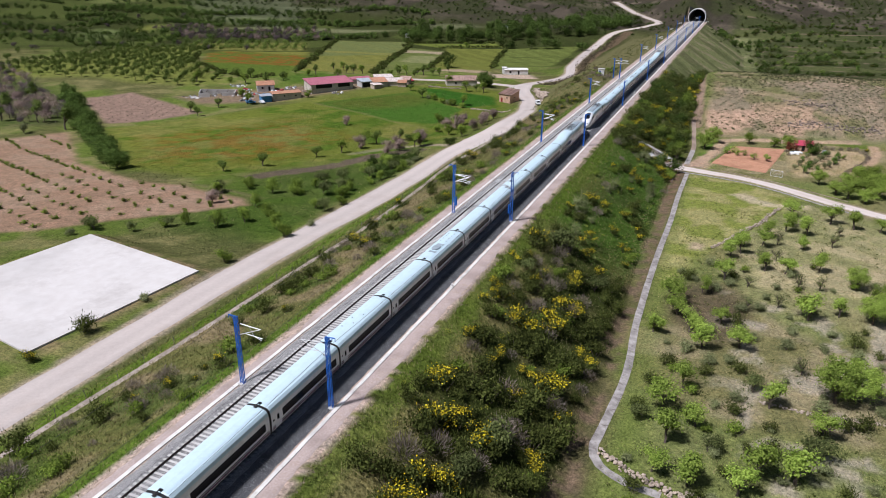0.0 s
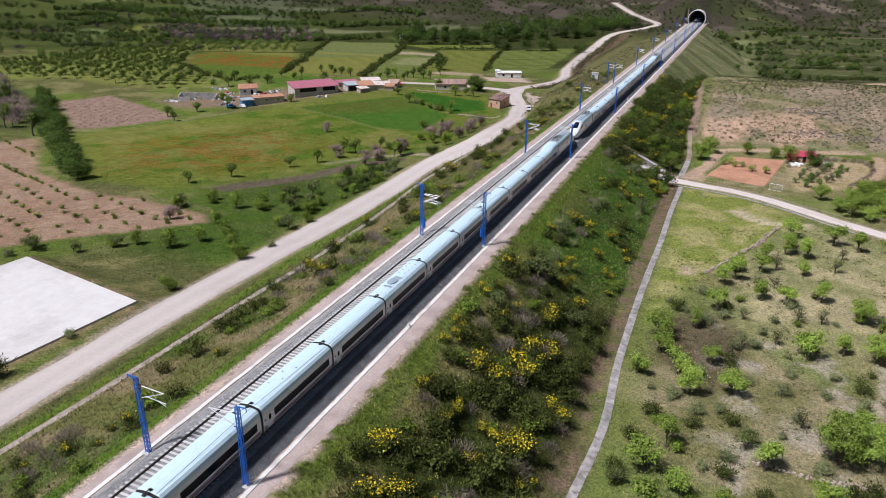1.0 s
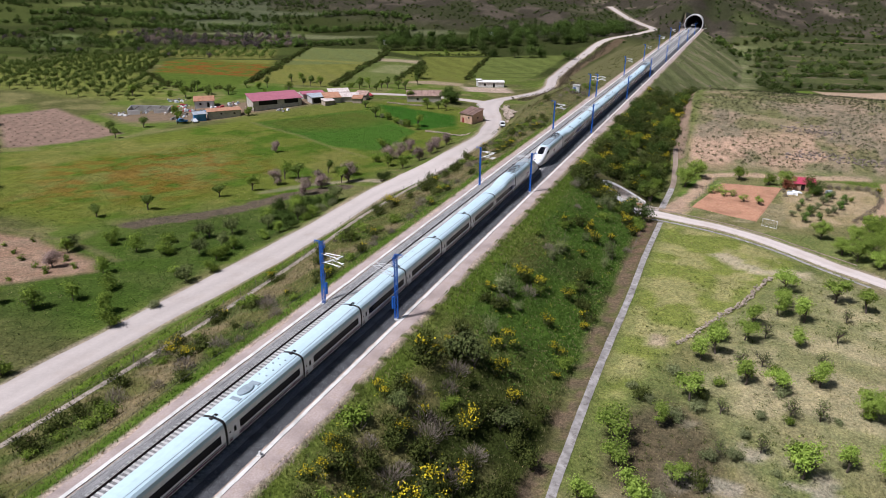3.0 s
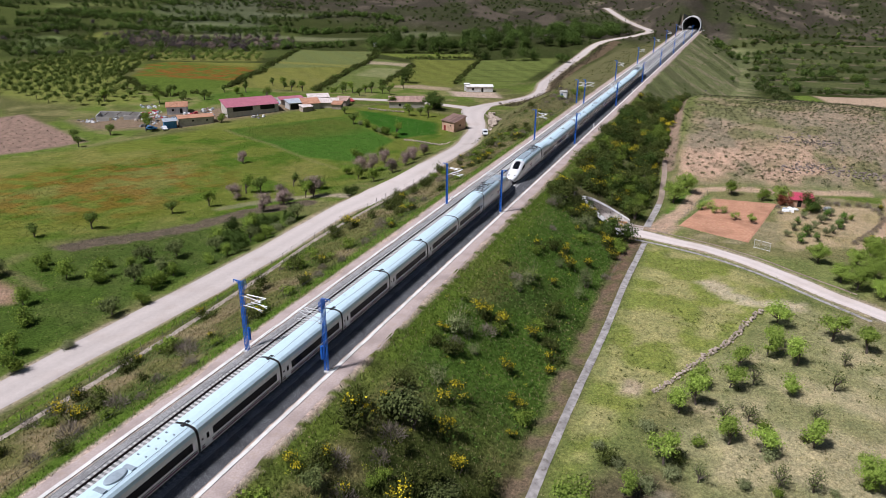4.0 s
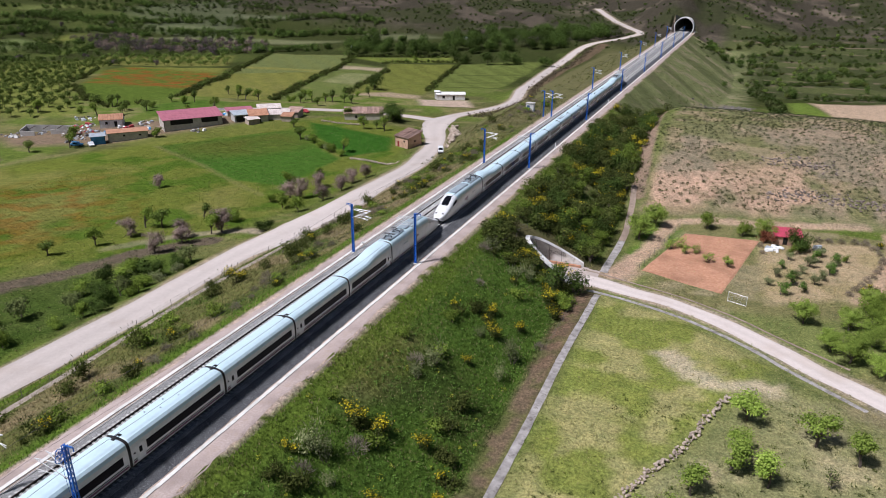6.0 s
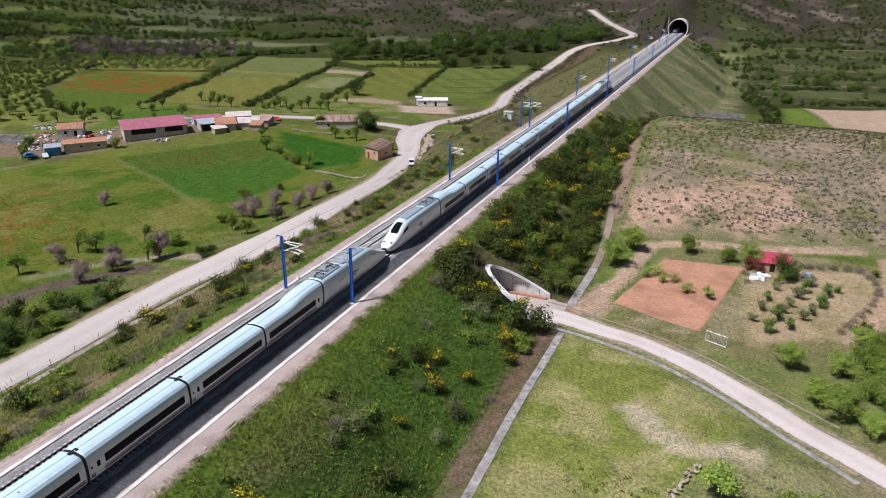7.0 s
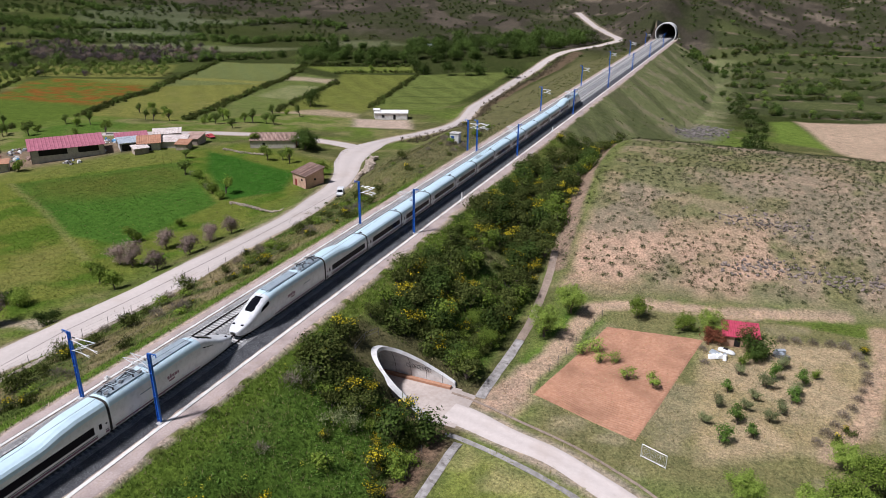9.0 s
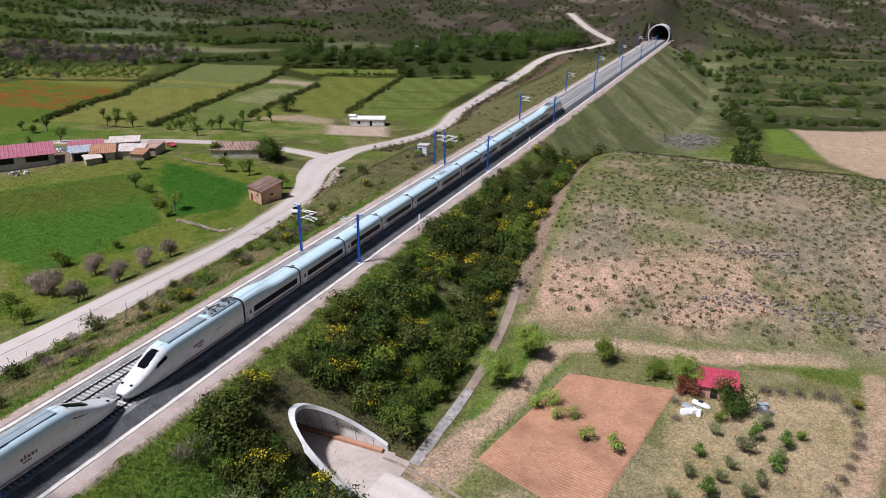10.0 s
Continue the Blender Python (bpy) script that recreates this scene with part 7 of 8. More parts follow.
def build_fence(name, label, pts, step, h):
    fence = tagged(new(name), label, "fence", kind="")
    line = curve_pts(pts, step)
    tops = []
    g = np.random.default_rng(4)
    for p in line:
        z, lean = gz(p.x, p.y), g.normal() * 0.06
        Shape().tube((p.x, p.y, z - 0.3), (p.x + lean, p.y + lean, z + h), 0.035, n=6).make("post", M["iron"], fence)
        tops.append((p.x, p.y, z))
    for k in (0.35, 0.65, 0.95):
        s = Shape().loft([[(x - 0.008, y, z + h * k), (x + 0.008, y, z + h * k), (x, y, z + h * k + 0.014)] for x, y, z in tops])
        s.make("wire", M["iron"], fence)
    return fence


build_fence("wire_fence", "rusty wire fence on thin posts along the dirt road", [(-27.3, 18), (-26.6, 36), (-25.8, 50), (-25.1, 73), (-23.9, 100), (-25.2, 128), (-27.5, 152), (-26.2, 180), (-24.2, 205), (-22, 225)], 4.0, 1.5)
build_fence("wire_fence", "thin wire fence round the ploughed plot", [(36.8, 204.5), (39, 217), (41.8, 231)], 3.0, 1.3)
build_fence("wire_fence", "thin wire fence at the foot of the bank", [(28.5, 166), (28.6, 176), (28.4, 186)], 4.0, 1.3)


def build_slab():
    s = Shape()
    q = [(-72.3, 77.8), (-40.8, 72.2), (-43.4, 41.0), (-75.0, 46.5)]
    top = -5.35
    s.add([(x, y, top) for x, y in q] + [(x, y, top - 1.6) for x, y in q], [(3, 2, 1, 0), (0, 1, 5, 4), (1, 2, 6, 5), (2, 3, 7, 6), (3, 0, 4, 7)])
    slab = tagged(s.make("concrete_pad", M["slab"]), "large whitish bare concrete pad beside the road", "concrete pad", kind="structure")
    for i in range(9):
        t = (i + 0.5) / 9
        Shape().tube((-72.3 + 31.5 * t, 77.9 - 5.6 * t, top - 0.2), (-72.3 + 31.5 * t, 77.9 - 5.6 * t, top + 0.35), 0.05).make("peg", M["iron"], slab)


build_slab()


def stone_wall(name, label, pts, n, size, height, seed, mat="stone", spread=0.8):
    """A tumbled wall of separate stones."""
    wall = tagged(new(name), label, "stone wall", kind="structure")
    g = np.random.default_rng(seed)
    shapes = []
    for k in range(5):
        s = Shape()
        r = [[(math.cos(t) * q * (0.8 + 0.3 * g.random()), math.sin(t) * q * (0.8 + 0.3 * g.random()), z + 0.06 * g.normal()) for t in (2 * math.pi * i / 7 for i in range(7))] for q, z in ((0.4, -0.35), (0.52, -0.05), (0.42, 0.28), (0.15, 0.36))]
        shapes.append(s.loft(r).data("stone", M[mat]))
    line = [(Vector((*a, 0)), Vector((*b, 0))) for a, b in zip(pts, pts[1:])]
    total = sum((b - a).length for a, b in line)
    for i in range(n):
        d = total * (i + g.random()) / n
        for a, b in line:
            if d <= (b - a).length:
                break
            d -= (b - a).length
        p = a.lerp(b, min(1, d / (b - a).length))
        x, y = p.x + g.normal() * size * spread, p.y + g.normal() * size * spread
        k = size * g.uniform(0.6, 1.5)
        ob = new("stone", shapes[int(g.integers(5))])
        ob.parent = wall
        ob.matrix_basis = pose(x, y, gz(x, y) + k * 0.2 + height * g.random() * 0.8, g.uniform(0, 40), g.uniform(0, 40), g.uniform(0, 360)) @ Matrix.Diagonal((k * 1.2, k, k * 0.8, 1))
    return wall


stone_wall("stone_wall", "low tumbled dry-stone wall along the pasture", [(54.6, 163.5), (52.2, 157), (50.9, 152.2), (48.8, 146.5), (46.8, 143.2), (44.6, 138), (42.8, 134.1), (41, 130)], 300, 0.30, 0.5, 1)
stone_wall("stone_wall", "heap of pale stones beside the drain", [(31.8, 58.2), (36, 55.6), (40.7, 53.8), (46, 53.8)], 150, 0.36, 0.35, 2)
stone_wall("stone_wall", "low broken stone wall in the meadow", [(-60, 258.4), (-52.4, 257.1), (-46, 256.3), (-41.6, 256)], 150, 0.38, 0.4, 3)
stone_wall("stone_wall", "loose grey stones on dry ground", [(50, 77), (57.1, 76.9), (66, 78.6)], 140, 0.25, 0.1, 4)
stone_wall("rock_face", "broken pale rocks on the cutting beside the road", [(-33, 276), (-37, 290), (-42, 300), (-47, 312)], 120, 1.0, 1.0, 5)
stone_wall("rock_outcrop", "dark broken rock ledge on the stony hillside", [(60, 254), (66, 256), (72, 256.5), (80, 256), (88, 258)], 220, 0.5, -0.1, 7, "ledge", 2.4)
stone_wall("rock_outcrop", "grey rock ledge higher on the stony hillside", [(58, 266), (66, 268), (74, 267)], 150, 0.45, -0.1, 8, "ledge", 2.8)
stone_wall("spoil_heap", "heap of dark grey slate spoil at the bank foot", [(37, 416), (45, 432), (51, 438), (50, 424), (43, 414)], 160, 0.9, 0.0, 9, "slate", 3.5)
stone_wall("stone_wall", "low stone terrace wall by the farmhouse", [(-98, 302), (-88, 300), (-80, 301)], 90, 0.42, 0.5, 6)


def build_plot():
    """The ploughed plot with its furrows."""
    q = [Vector((37.1, 204.3)), Vector((52.4, 199.4)), Vector((58.6, 229.3)), Vector((43.0, 227.6))]
    nu, nv = 40, 300
    vs = np.zeros((nv + 1, nu + 1, 3))
    for j in range(nv + 1):
        for i in range(nu + 1):
            u, v = i / nu, j / nv
            p = (q[0] * (1 - u) + q[1] * u) * (1 - v) + (q[3] * (1 - u) + q[2] * u) * v
            bend = v * 62 * 2 * math.pi + 7.0 * math.sin(u * 3.2) + 0.9 * math.sin(u * 11 + v * 9) + 0.6 * math.sin(u * 23 - v * 17)
            vs[j, i] = (p.x, p.y, gz(p.x, p.y) + 0.14 + (0.05 + 0.025 * math.sin(u * 7 + v * 13)) * math.sin(bend) + 0.02 * math.sin(i * 1.9 + j * 0.7))
    edge = np.zeros((nv + 1, nu + 1), bool)
    edge[0], edge[-1], edge[:, 0], edge[:, -1] = True, True, True, True
    vs[edge, 2] -= 0.35
    idx = np.arange((nv + 1) * (nu + 1)).reshape(nv + 1, nu + 1)
    f = np.stack([idx[:-1, :-1], idx[:-1, 1:], idx[1:, 1:], idx[1:, :-1]], -1).reshape(-1, 4)
    tagged(new("ploughed_plot", fast_mesh("ploughed_plot", vs.reshape(-1, 3), f, M["furrow"])), "reddish ploughed plot with curving furrows", "field", kind="structure")


build_plot()


# ---- buildings ----


def sheet(s, a, b, c, d, thick, ribs=0, mi=0):
    """A roof plane between four corners; ribs stand up along it."""
    a, b, c, d = (Vector(p) for p in (a, b, c, d))
    nrm = (b - a).cross(d - a).normalized()
    t = nrm * thick
    if ribs:
        # one folded sheet
        rows = ([], [])
        for i in range(ribs):
            for k, up in ((0.0, 0), (0.6, 0), (0.7, 1), (0.9, 1)):
                u = (i + k) / ribs
                rows[0].append(a.lerp(b, u) + nrm * 0.07 * up)
                rows[1].append(d.lerp(c, u) + nrm * 0.07 * up)
        rows[0].append(b)
        rows[1].append(c)
        n = len(rows[0])
        low = [[p - t for p in r] for r in rows]
        pts = rows[0] + rows[1] + low[0] + low[1]
        fs = [(i, i + 1, n + i + 1, n + i) for i in range(n - 1)] + [(3 * n + i, 3 * n + i + 1, 2 * n + i + 1, 2 * n + i) for i in range(n - 1)]
        fs += [(2 * n + i, 2 * n + i + 1, i + 1, i) for i in range(n - 1)] + [(n + i, n + i + 1, 3 * n + i + 1, 3 * n + i) for i in range(n - 1)]
        fs += [(0, n, 3 * n, 2 * n), (n - 1, 3 * n - 1, 4 * n - 1, 2 * n - 1)]
        return s.add(pts, fs, mi)
    s.add([a, b, c, d, a - t, b - t, c - t, d - t], [(0, 1, 2, 3), (7, 6, 5, 4), (0, 4, 5, 1), (1, 5, 6, 2), (2, 6, 7, 3), (3, 7, 4, 0)], mi)
    return s


def house(name, label, x, y, rz, L, W, h, rise, wall, roof, kind="gable", openings=(), z=None, over=0.35, ribs=0, tiles=False, group="", base=0.5):
    """A building of length L along its own x, width W, with walls, roof and openings (side, at, width, height, sill, material)."""
    ob = tagged(new(name), label, "building", group)
    ob.matrix_basis = pose(x, y, gz(x, y) if z is None else z, 0, 0, rz)
    l, w = L / 2, W / 2
    hb = h + (rise if kind == "mono" else 0)
    walls = {"front": ((-l, -w), (l, -w), h, h), "back": ((l, w), (-l, w), hb, hb), "east": ((l, -w), (l, w), h, hb), "west": ((-l, w), (-l, -w), hb, h)}
    for side, ((ax, ay), (bx, by), ha, hbb) in walls.items():
        s = Shape()
        ux, uy = (bx - ax), (by - ay)
        ln = math.hypot(ux, uy)
        ux, uy = ux / ln, uy / ln
        nx, ny = uy, -ux
        th = 0.3
        pts = [(ax, ay, -base), (bx, by, -base), (bx, by, hbb), (ax, ay, ha)]
        if kind == "gable" and side in ("east", "west"):
            pts = [(ax, ay, -base), (bx, by, -base), (bx, by, h), ((ax + bx) / 2, (ay + by) / 2, h + rise), (ax, ay, h)]
        k = len(pts)
        inner = [(p[0] - nx * th, p[1] - ny * th, p[2]) for p in pts]
        s.add(pts + inner, [tuple(range(k)), tuple(reversed(range(k, 2 * k)))] + [(i, k + i, k + (i + 1) % k, (i + 1) % k) for i in range(k)])
        wob = s.make("wall", M[wall], ob)
        # openings are panels on the wall; dark ones paint the shade of the interior
        for sd, at, ow, oh, sill, om in openings:
            if sd != side:
                continue
            cx, cy = ax + ux * at * ln, ay + uy * at * ln
            fr = Shape().box((cx - nx * 0.02, cy - ny * 0.02, sill + oh / 2), (ow, 0.12, oh), rz=math.degrees(math.atan2(uy, ux)))
            fr.make("door" if sill < 0.1 else "window", M[om], ob)
    s = Shape()
    o = over
    if kind == "gable":
        e = o * rise / w
        rf = [((-l - o, -w - o, h - e), (l + o, -w - o, h - e), (l + o, 0, h + rise), (-l - o, 0, h + rise)), ((l + o, w + o, h - e), (-l - o, w + o, h - e), (-l - o, 0, h + rise), (l + o, 0, h + rise))]
    else:
        e = o * rise / W
        rf = [((-l - o, -w - o, h - e), (l + o, -w - o, h - e), (l + o, w + o, h + rise + e), (-l - o, w + o, h + rise + e))]
    for a, b, c, d in rf:
        s = sheet(Shape(), *[(p[0], p[1], p[2] + 0.12) for p in (a, b, c, d)], 0.12, 0 if tiles else ribs)
        r = s.make("roof", M[roof], ob)
        if tiles:
            # rows of round clay tiles
            A, B, C, D = (Vector((p[0], p[1], p[2] + 0.14)) for p in (a, b, c, d))
            n = int((B - A).length / 0.42)
            for i in range(n):
                k = (i + 0.5) / n
                Shape().tube(A.lerp(B, k), D.lerp(C, k), 0.13, n=6).make("roof_tile", M[roof], r)
    return ob


# long barn and its neighbours; the yard runs along this direction
YARD = 54.0
house("barn", "long farm barn with a faded pink sheet roof", -139.0, 276.2, YARD, 21, 9.5, 3.6, 1.6, "render_wall", "pink_roof", "mono", [("front", 0.3, 8.0, 1.7, 1.7, "dark"), ("front", 0.78, 6.0, 1.7, 1.7, "dark")], ribs=20, over=0.5)
house("lean_to_shed", "open lean-to shed with a pale tin roof", -126.5, 289.5, YARD, 6, 6, 2.6, 0.7, "concrete", "tin", "mono", [("front", 0.5, 5.0, 2.2, 0.05, "dark")], ribs=8)
house("stable", "low stable with an orange tiled roof", -120.5, 292.5, 44, 7, 6.5, 2.3, 1.2, "render_wall", "orange_roof", "mono", [("front", 0.5, 1.2, 1.8, 0.05, "dark")], ribs=14)
house("stable", "low ramshackle shed with a patched pale roof", -115.5, 299.0, 30, 8, 6, 2.0, 0.9, "render_wall", "patched", "mono", ribs=9)
house("stable", "low stone shed with an old brown roof", -112.0, 304.5, 15, 5, 6, 2.2, 0.9, "stone", "tile_roof", "mono", ribs=9)
house("stable", "small shed with a patched pale roof behind the yard", -124.5, 305.0, 40, 9, 5, 2.4, 0.8, "concrete", "patched", "mono", ribs=10)
house("stable", "tiny lean-to with a rusty patched roof", -119.0, 287.0, 62, 4.5, 3.5, 1.8, 0.5, "stone", "patched", "mono", ribs=5)
house("stable", "tiny shed with a brown tiled roof in the yard", -110.0, 297.0, 20, 4.0, 4.0, 1.9, 0.7, "stone", "orange_roof", "mono", ribs=7)
house("stable", "flat dark red sheet roof behind the barn", -133.5, 297.5, 50, 10, 5, 2.0, 0.5, "render_wall", "pink_roof", "mono", ribs=10)
house("store_building", "long low store with a thin orange roof edge", -148.5, 254.6, YARD - 4, 13, 4.5, 2.8, 0.4, "render_wall", "orange_roof", "mono", [("front", 0.8, 0.8, 0.6, 1.3, "dark"), ("front", 0.4, 0.7, 0.6, 1.4, "dark")])
house("blue_hut", "small hut draped with blue tarpaulin", -153.8, 246.3, YARD - 4, 4.5, 4.2, 2.7, 0.3, "blue_tarp", "tin", "mono")
house("cottage", "small white cottage with an orange tiled roof", -168.0, 266.0, 40, 8, 6, 2.8, 1.5, "whitewash", "orange_roof", "gable", [("front", 0.3, 0.9, 1.0, 1.0, "dark"), ("front", 0.7, 1.0, 2.0, 0.05, "dark")], ribs=16)


def build_ruin(x, y, rz, L, W, h):
    """Roofless walls round a cluttered earth floor."""
    ob = tagged(new("roofless_shed"), "long roofless shed with bare grey block walls", "building")
    ob.matrix_basis = pose(x, y, gz(x, y), 0, 0, rz)
    for a, b, k in (((-L / 2, W / 2), (L / 2, W / 2), 1.0), ((L / 2, W / 2), (L / 2, -W / 2), 0.75), ((-L / 2, W / 2), (-L / 2, -W / 2), 0.9), ((-L / 2, -W / 2), (-L * 0.2, -W / 2), 0.6), ((L * 0.15, -W / 2), (L / 2, -W / 2), 0.7)):
        ux, uy = b[0] - a[0], b[1] - a[1]
        ln = math.hypot(ux, uy)
        nx, ny = -uy / ln * 0.15, ux / ln * 0.15
        ring = [[(a[0] + ux * t + q * nx, a[1] + uy * t + q * ny, z) for q, z in ((-1, -0.5), (1, -0.5), (1, h * k * (1 - 0.25 * t)), (-1, h * k * (1 - 0.25 * t)))] for t in (0, 0.35, 0.7, 1.0)]
        Shape().loft(ring).make("wall", M["concrete"], ob)
    for t in (-0.3, 0.0, 0.3):
        Shape().box((L * t, 0, h * 0.8), (0.18, W, 0.2)).make("roof_beam", M["bark"], ob, "bare old roof beam")


build_ruin(-183.5, 250.0, 32, 16, 6, 2.6)
house("brick_hut", "small brick house with an old brown tiled roof", -50.0, 280.0, -22, 6.4, 6.0, 3.5, 1.5, "brick_wall", "tile_roof", "mono", [("front", 0.25, 0.9, 1.9, 0.05, "red_door"), ("front", 0.7, 0.7, 0.6, 1.9, "dark"), ("east", 0.5, 0.7, 0.6, 1.9, "dark")], tiles=True)
house("farmhouse", "old rendered farmhouse with a long worn tiled roof", -85.5, 313.5, 27, 15, 8, 2.8, 1.7, "render_wall", "tile_roof", "gable", [("east", 0.35, 2.6, 2.3, 0.05, "red_door"), ("front", 0.3, 0.9, 1.0, 1.0, "dark")], tiles=True)
house("white_house", "low whitewashed flat-roofed country house", -81.0, 391.5, 25, 14, 6, 2.7, 0.25, "whitewash", "whitewash", "mono", [("front", 0.25, 1.2, 1.2, 0.9, "dark"), ("front", 0.6, 1.0, 2.1, 0.05, "dark")])
house("white_house", "small whitewashed outbuilding with a chimney stack", -87.5, 390.0, 25, 2.4, 2.4, 3.4, 0.2, "whitewash", "whitewash", "mono")
house("garden_shed", "garden shed with a bright red ribbed sheet roof", 63.6, 231.2, 8, 5.2, 3.6, 1.8, 0.7, "brick_wall", "red_roof", "mono", [("front", 0.4, 0.9, 1.8, 0.05, "dark")], ribs=16, over=0.3)
house("field_hut", "tiny dark field hut under trees", -151.0, 590.0, 20, 5, 4, 3.0, 0.5, "render_wall", "tin", "mono", [("front", 0.5, 1.2, 2, 0.05, "dark")])
house("field_hut", "tiny white field hut among terraces", -224.0, 545.0, 20, 4.5, 3.2, 2.4, 0.4, "render_wall", "tin", "mono", [("front", 0.5, 1.2, 2, 0.05, "dark")])


def build_cabinet():
    ob = tagged(new("signal_hut"), "small white relay hut with a blue door by the track", "hut")
    ob.matrix_basis = pose(-15.2, 303.4, gz(-15.2, 303.4), 0, 0, 4)
    soften(Shape().box((0, 0, 1.35), (2.6, 2.4, 2.9)).make("body", M["whitewash"], ob))
    Shape().box((0, 0, 2.87), (2.9, 2.7, 0.16)).make("roof", M["concrete"], ob)
    Shape().box((-0.5, -1.22, 1.15), (0.95, 0.06, 2.0)).make("door", M["blue_door"], ob, "blue metal door")
    Shape().box((0.0, 0, -0.2), (3.0, 2.8, 0.4)).make("plinth", M["concrete"], ob)


build_cabinet()


def build_van():
    van = tagged(new("van"), "small white van parked on the dirt road", "van")
    van.matrix_basis = pose(-34.8, 272.0, gz(-34.8, 272.0) + 0.08, 0, 0, 25)
    prof = [(-2.05, 0.35), (-2.1, 0.75), (-1.95, 1.02), (-1.15, 1.15), (-0.55, 1.72), (0.3, 1.84), (1.9, 1.82), (2.08, 1.6), (2.1, 0.4)]
    rings = [[(x * k, y * kk, z) for y, z in prof] for x, k, kk in ((-0.72, 1, 0.97), (-0.85, 1, 1), (0.85, 1, 1), (0.72, 1, 0.97))]
    soften(Shape().loft(rings).make("body", M["white"], van), 0.05)
    Shape().add([(-0.7, -1.17, 1.19), (0.7, -1.17, 1.19), (0.62, -0.6, 1.72), (-0.62, -0.6, 1.72), (-0.7, -1.12, 1.16), (0.7, -1.12, 1.16), (0.62, -0.55, 1.69), (-0.62, -0.55, 1.69)], [(0, 1, 2, 3), (7, 6, 5, 4), (0, 4, 5, 1), (2, 6, 7, 3), (1, 5, 6, 2), (3, 7, 4, 0)]).make("windscreen", M["glass"], van, "dark windscreen")
    for sx in (-1, 1):
        Shape().box((sx * 0.865, -0.35, 1.38), (0.03, 0.85, 0.42)).make("side_window", M["glass"], van, "dark side window")
        Shape().box((sx * 0.62, -2.06, 0.82), (0.3, 0.1, 0.18)).make("headlight", M["galv"], van, "clear headlight")
        for yy in (-1.3, 1.35):
            w = Shape().tube((sx * 0.72, yy, 0.32), (sx * 0.9, yy, 0.32), 0.32, n=18).make("wheel", M["tyre"], van, "black tyre")
            Shape().tube((sx * 0.9, yy, 0.32), (sx * 0.91, yy, 0.32), 0.18, n=12).make("rim", M["galv"], w, "grey wheel rim")
    Shape().box((0, -2.09, 0.45), (1.6, 0.12, 0.25)).make("bumper", M["tyre"], van, "dark bumper")


build_van()


def build_car(x, y, rz, mat, label):
    car = tagged(new("car"), label, "car", "farmyard cars")
    car.matrix_basis = pose(x, y, gz(x, y), 0, 0, rz)
    prof = [(-2.0, 0.3), (-2.05, 0.7), (-0.95, 0.85), (-0.4, 1.35), (0.8, 1.4), (1.6, 0.95), (2.05, 0.85), (2.05, 0.35)]
    soften(Shape().loft([[(sx, yy, z) for yy, z in prof] for sx in (-0.82, 0.82)]).make("body", M[mat], car), 0.06)
    for sx in (-1, 1):
        Shape().box((sx * 0.83, 0.2, 1.12), (0.03, 1.3, 0.32)).make("side_window", M["glass"], car, "dark side window")
        for yy in (-1.3, 1.3):
            Shape().tube((sx * 0.7, yy, 0.3), (sx * 0.86, yy, 0.3), 0.3, n=14).make("wheel", M["tyre"], car, "black tyre")


build_car(-157.5, 240.5, 120, "blue_tarp", "blue car parked at the farmyard edge")
build_car(-153.0, 242.5, 60, "white", "white car parked at the farmyard edge")
build_car(-113.5, 314.0, 70, "red_cloth", "dark red car on the farm track")


def build_pile(x, y, r, mats, n, label, name="scrap_pile"):
    pile = tagged(new(name), label, "scrap heap", "farmyard scrap")
    g = np.random.default_rng(int(abs(x * 7 + y)))
    for i in range(n):
        a, d = g.uniform(0, 6.28), r * math.sqrt(g.random())
        px, py = x + d * math.cos(a), y + d * math.sin(a) * 0.7
        k = g.uniform(0.4, 1.3)
        s = Shape().box((0, 0, 0), (k * 1.3, k * g.uniform(0.5, 1), k * g.uniform(0.3, 0.9)), top=(g.uniform(0.5, 1), g.uniform(0.5, 1)))
        ob = s.make("piece", M[mats[int(g.integers(len(mats)))]], pile)
        ob.matrix_basis = pose(px, py, gz(px, py) + k * 0.25, g.uniform(-15, 15), g.uniform(-15, 15), g.uniform(0, 360))


build_pile(-146, 287, 5, ["blue_tarp", "whitewash", "red_cloth", "tin", "concrete"], 26, "heap of tarpaulins, sacks and scrap behind the barn")
build_pile(-151, 279, 4, ["tin", "iron", "whitewash", "concrete", "red_cloth"], 22, "heap of farm scrap and crates in the yard")
build_pile(-158, 272, 5, ["tin", "iron", "tile_roof", "concrete", "whitewash"], 24, "scattered farm scrap beside the cottage")
build_pile(-178, 262, 5, ["iron", "tin", "whitewash", "stone", "red_cloth"], 24, "rusty machinery and crates beside the cottage")
build_pile(-187, 270, 5, ["whitewash", "tin", "iron", "pvc"], 22, "white sacks and old furniture in the yard")
build_pile(-162, 258, 4, ["tin", "blue_tarp", "iron", "concrete"], 20, "stacked crates and blue sheeting in the yard")
build_pile(-140, 293, 4, ["whitewash", "tin", "blue_tarp", "pvc"], 20, "white and blue tarpaulins behind the barn")
build_pile(-131, 271, 3, ["whitewash", "iron", "concrete", "tin"], 14, "row of old troughs before the barn")
build_pile(-165, 249, 4, ["iron", "tin", "whitewash", "stone"], 18, "scrap metal and crates by the open shed")
build_pile(-192, 243, 5, ["iron", "tin", "stone", "whitewash"], 18, "scrap heap at the farm's edge")
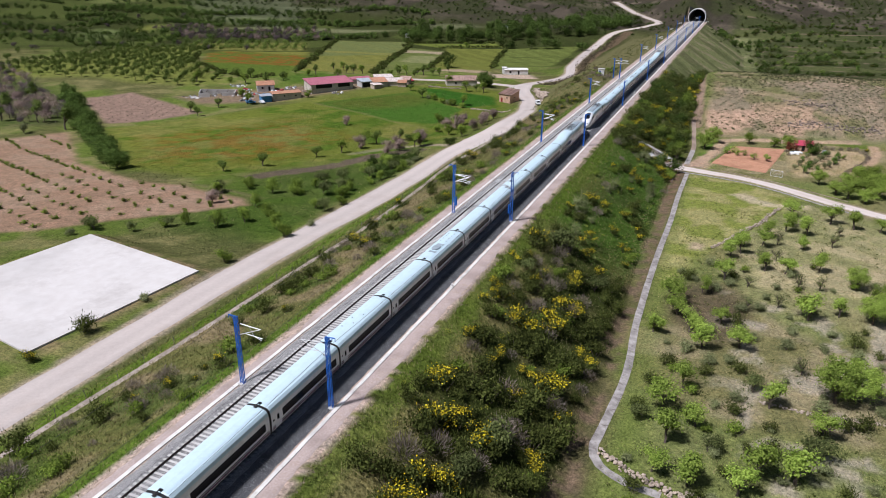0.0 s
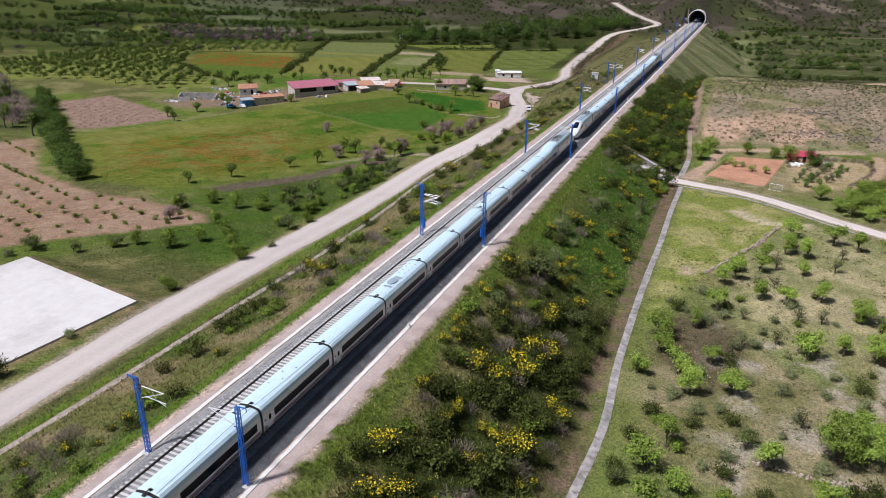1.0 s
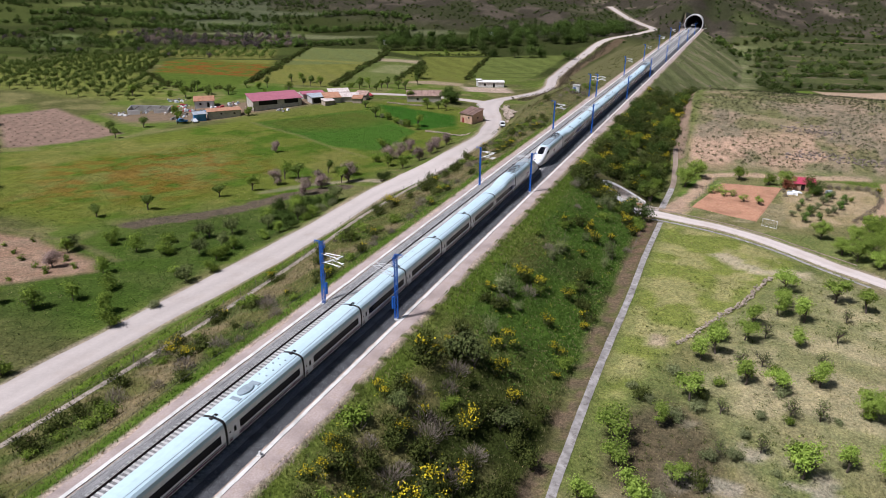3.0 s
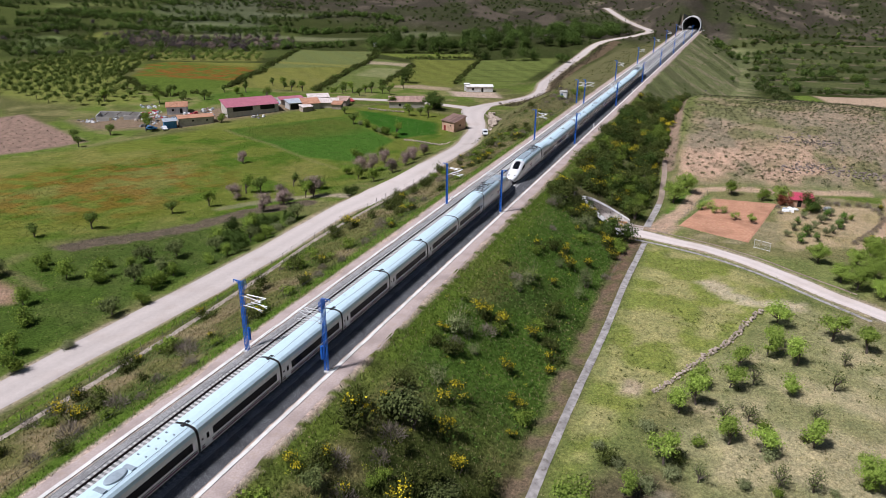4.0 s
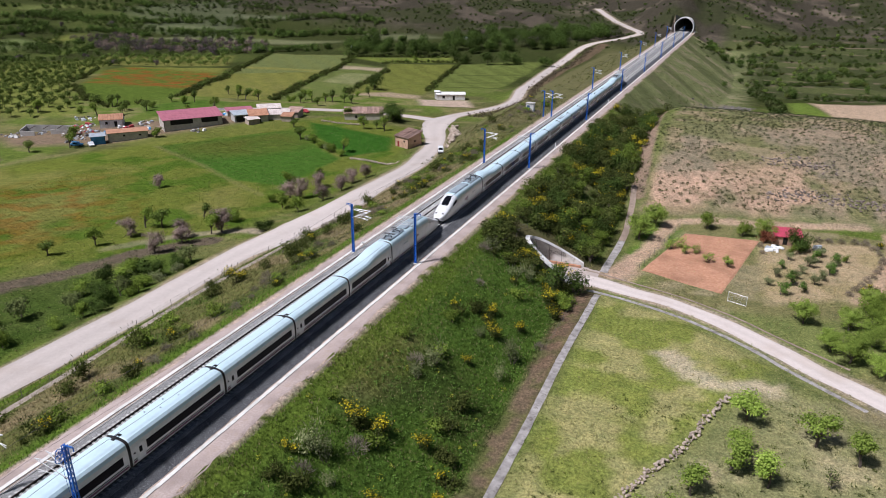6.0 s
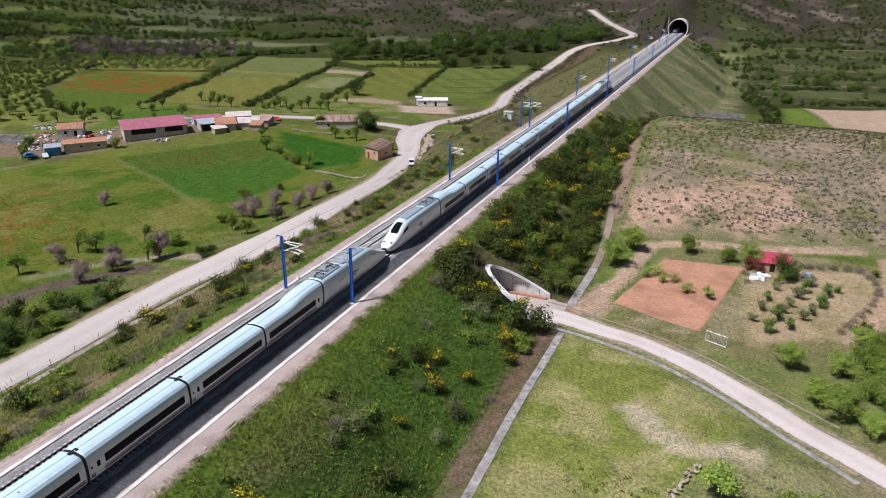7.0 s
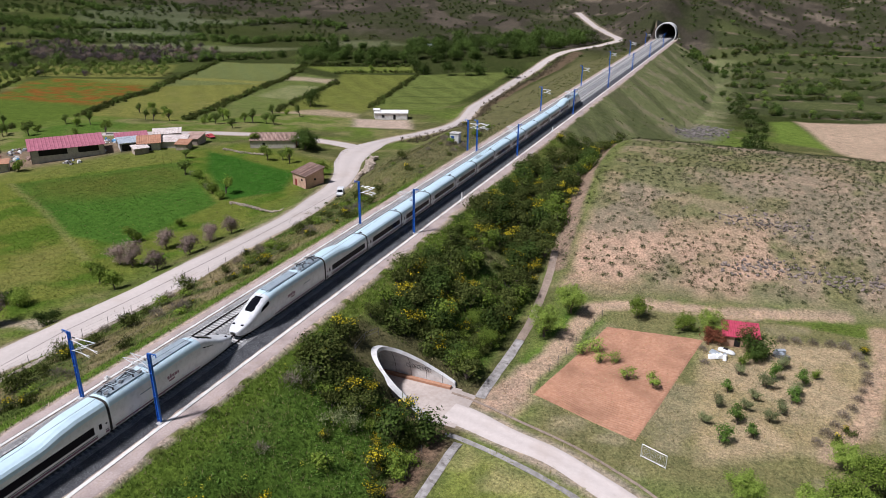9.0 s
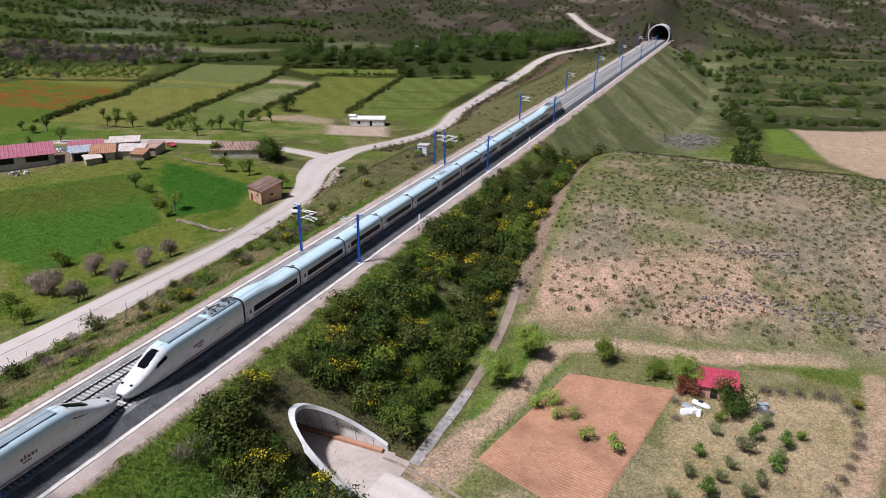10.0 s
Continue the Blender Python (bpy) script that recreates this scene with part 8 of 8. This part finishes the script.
for px, py, pr, pm, pl in ((-145, 283, 3, ["whitewash", "blue_tarp", "pvc"], "big white and blue tarpaulin bundles behind the barn"), (-170, 256, 4, ["iron", "tin", "red_cloth", "pvc", "concrete"], "rows of crates and machine parts in the earth yard"),
                           (-176, 251, 4, ["iron", "stone", "whitewash", "tile_roof"], "rubble and troughs in the earth yard"), (-183, 250, 4, ["whitewash", "iron", "tin", "stone"], "white sacks and junk inside the roofless shed"),
                           (-160, 264, 4, ["tin", "whitewash", "pvc", "iron", "red_cloth"], "old appliances and boards beside the cottage"), (-153, 266, 4, ["iron", "concrete", "blue_tarp", "whitewash"], "drums and boards stacked in the yard"),
                           (-147, 270, 3, ["pvc", "iron", "tile_roof"], "planks and drums beside the barn"), (-133, 283, 2.5, ["whitewash", "tin", "iron"], "feed troughs against the barn front"), (-121, 299, 4, ["whitewash", "patched", "tin", "tile_roof"], "loose roof sheets heaped between the sheds"),
                           (-127, 297, 3, ["iron", "tile_roof", "whitewash"], "scrap timber between the sheds"), (-163, 243, 3, ["blue_tarp", "iron", "pvc"], "blue sheeting and pipes at the yard's edge")):
    build_pile(px, py, pr, pm, 16, pl)
build_pile(60.5, 225.0, 1.6, ["whitewash", "pvc", "tin"], 9, "small heap of white scrap in the garden")
build_pile(69.3, 229.0, 1.4, ["tin", "pvc", "iron"], 7, "pipes and scrap behind the shed")


def build_gate():
    gate = tagged(new("mesh_gate"), "light wire-mesh gate in a tubular frame", "gate")
    a, b = Vector((53.3, 196.6, gz(53.3, 196.6))), Vector((56.4, 195.4, gz(56.4, 195.4)))
    s = Shape()
    s.tube(a, a + Vector((0, 0, 1.9)), 0.045).tube(b, b + Vector((0, 0, 1.9)), 0.045).tube(a + Vector((0, 0, 1.88)), b + Vector((0, 0, 1.88)), 0.035).tube(a + Vector((0, 0, 0.15)), b + Vector((0, 0, 0.15)), 0.035)
    s.make("gate_frame", M["galv"], gate)
    m = Shape()
    for i in range(1, 16):
        p = a.lerp(b, i / 16)
        m.tube(p + Vector((0, 0, 0.15)), p + Vector((0, 0, 1.88)), 0.006, n=3)
    for i in range(1, 9):
        m.tube(a + Vector((0, 0, 0.15 + 0.2 * i)), b + Vector((0, 0, 0.15 + 0.2 * i)), 0.006, n=3)
    m.make("mesh_panel", M["galv"], gate)


build_gate()


def build_boat():
    boat = tagged(new("rowing_boat"), "small white overturned boat beside the garden shed", "boat")
    boat.matrix_basis = pose(62.0, 227.2, gz(62.0, 227.2), 0, 0, 70)
    rings = [[(w * math.cos(t), y, max(0.0, h * math.sin(t))) for t in (math.pi * i / 8 for i in range(9))] for y, w, h in ((-1.3, 0.25, 0.25), (-0.9, 0.5, 0.45), (0, 0.62, 0.55), (0.9, 0.55, 0.5), (1.3, 0.45, 0.4))]
    Shape().loft(rings).make("hull", M["pvc"], boat, smooth=True)
    Shape().box((0, 0.2, 0.52), (0.5, 0.7, 0.1)).make("keel_patch", M["black"], boat, "dark patch")


build_boat()


def build_marker(x, y, h, label):
    mk = tagged(new("marker_post"), label, "marker post", "line-side markers")
    mk.matrix_basis = pose(x, y, 0.08)
    Shape().box((0, 0, 0.06), (0.5, 0.5, 0.16)).make("base", M["kerb"], mk)
    Shape().box((0, 0, h / 2), (0.22, 0.22, h)).make("post", M["pvc"], mk)


build_marker(6.2, 254.6, 1.5, "short white marker post on the trough edge")
build_marker(6.2, 73.0, 0.5, "low white concrete box on the trough edge")
build_marker(6.2, 330.0, 1.3, "white line-side marker post")
build_marker(-6.5, 172.0, 0.35, "low white cover on the trough edge")
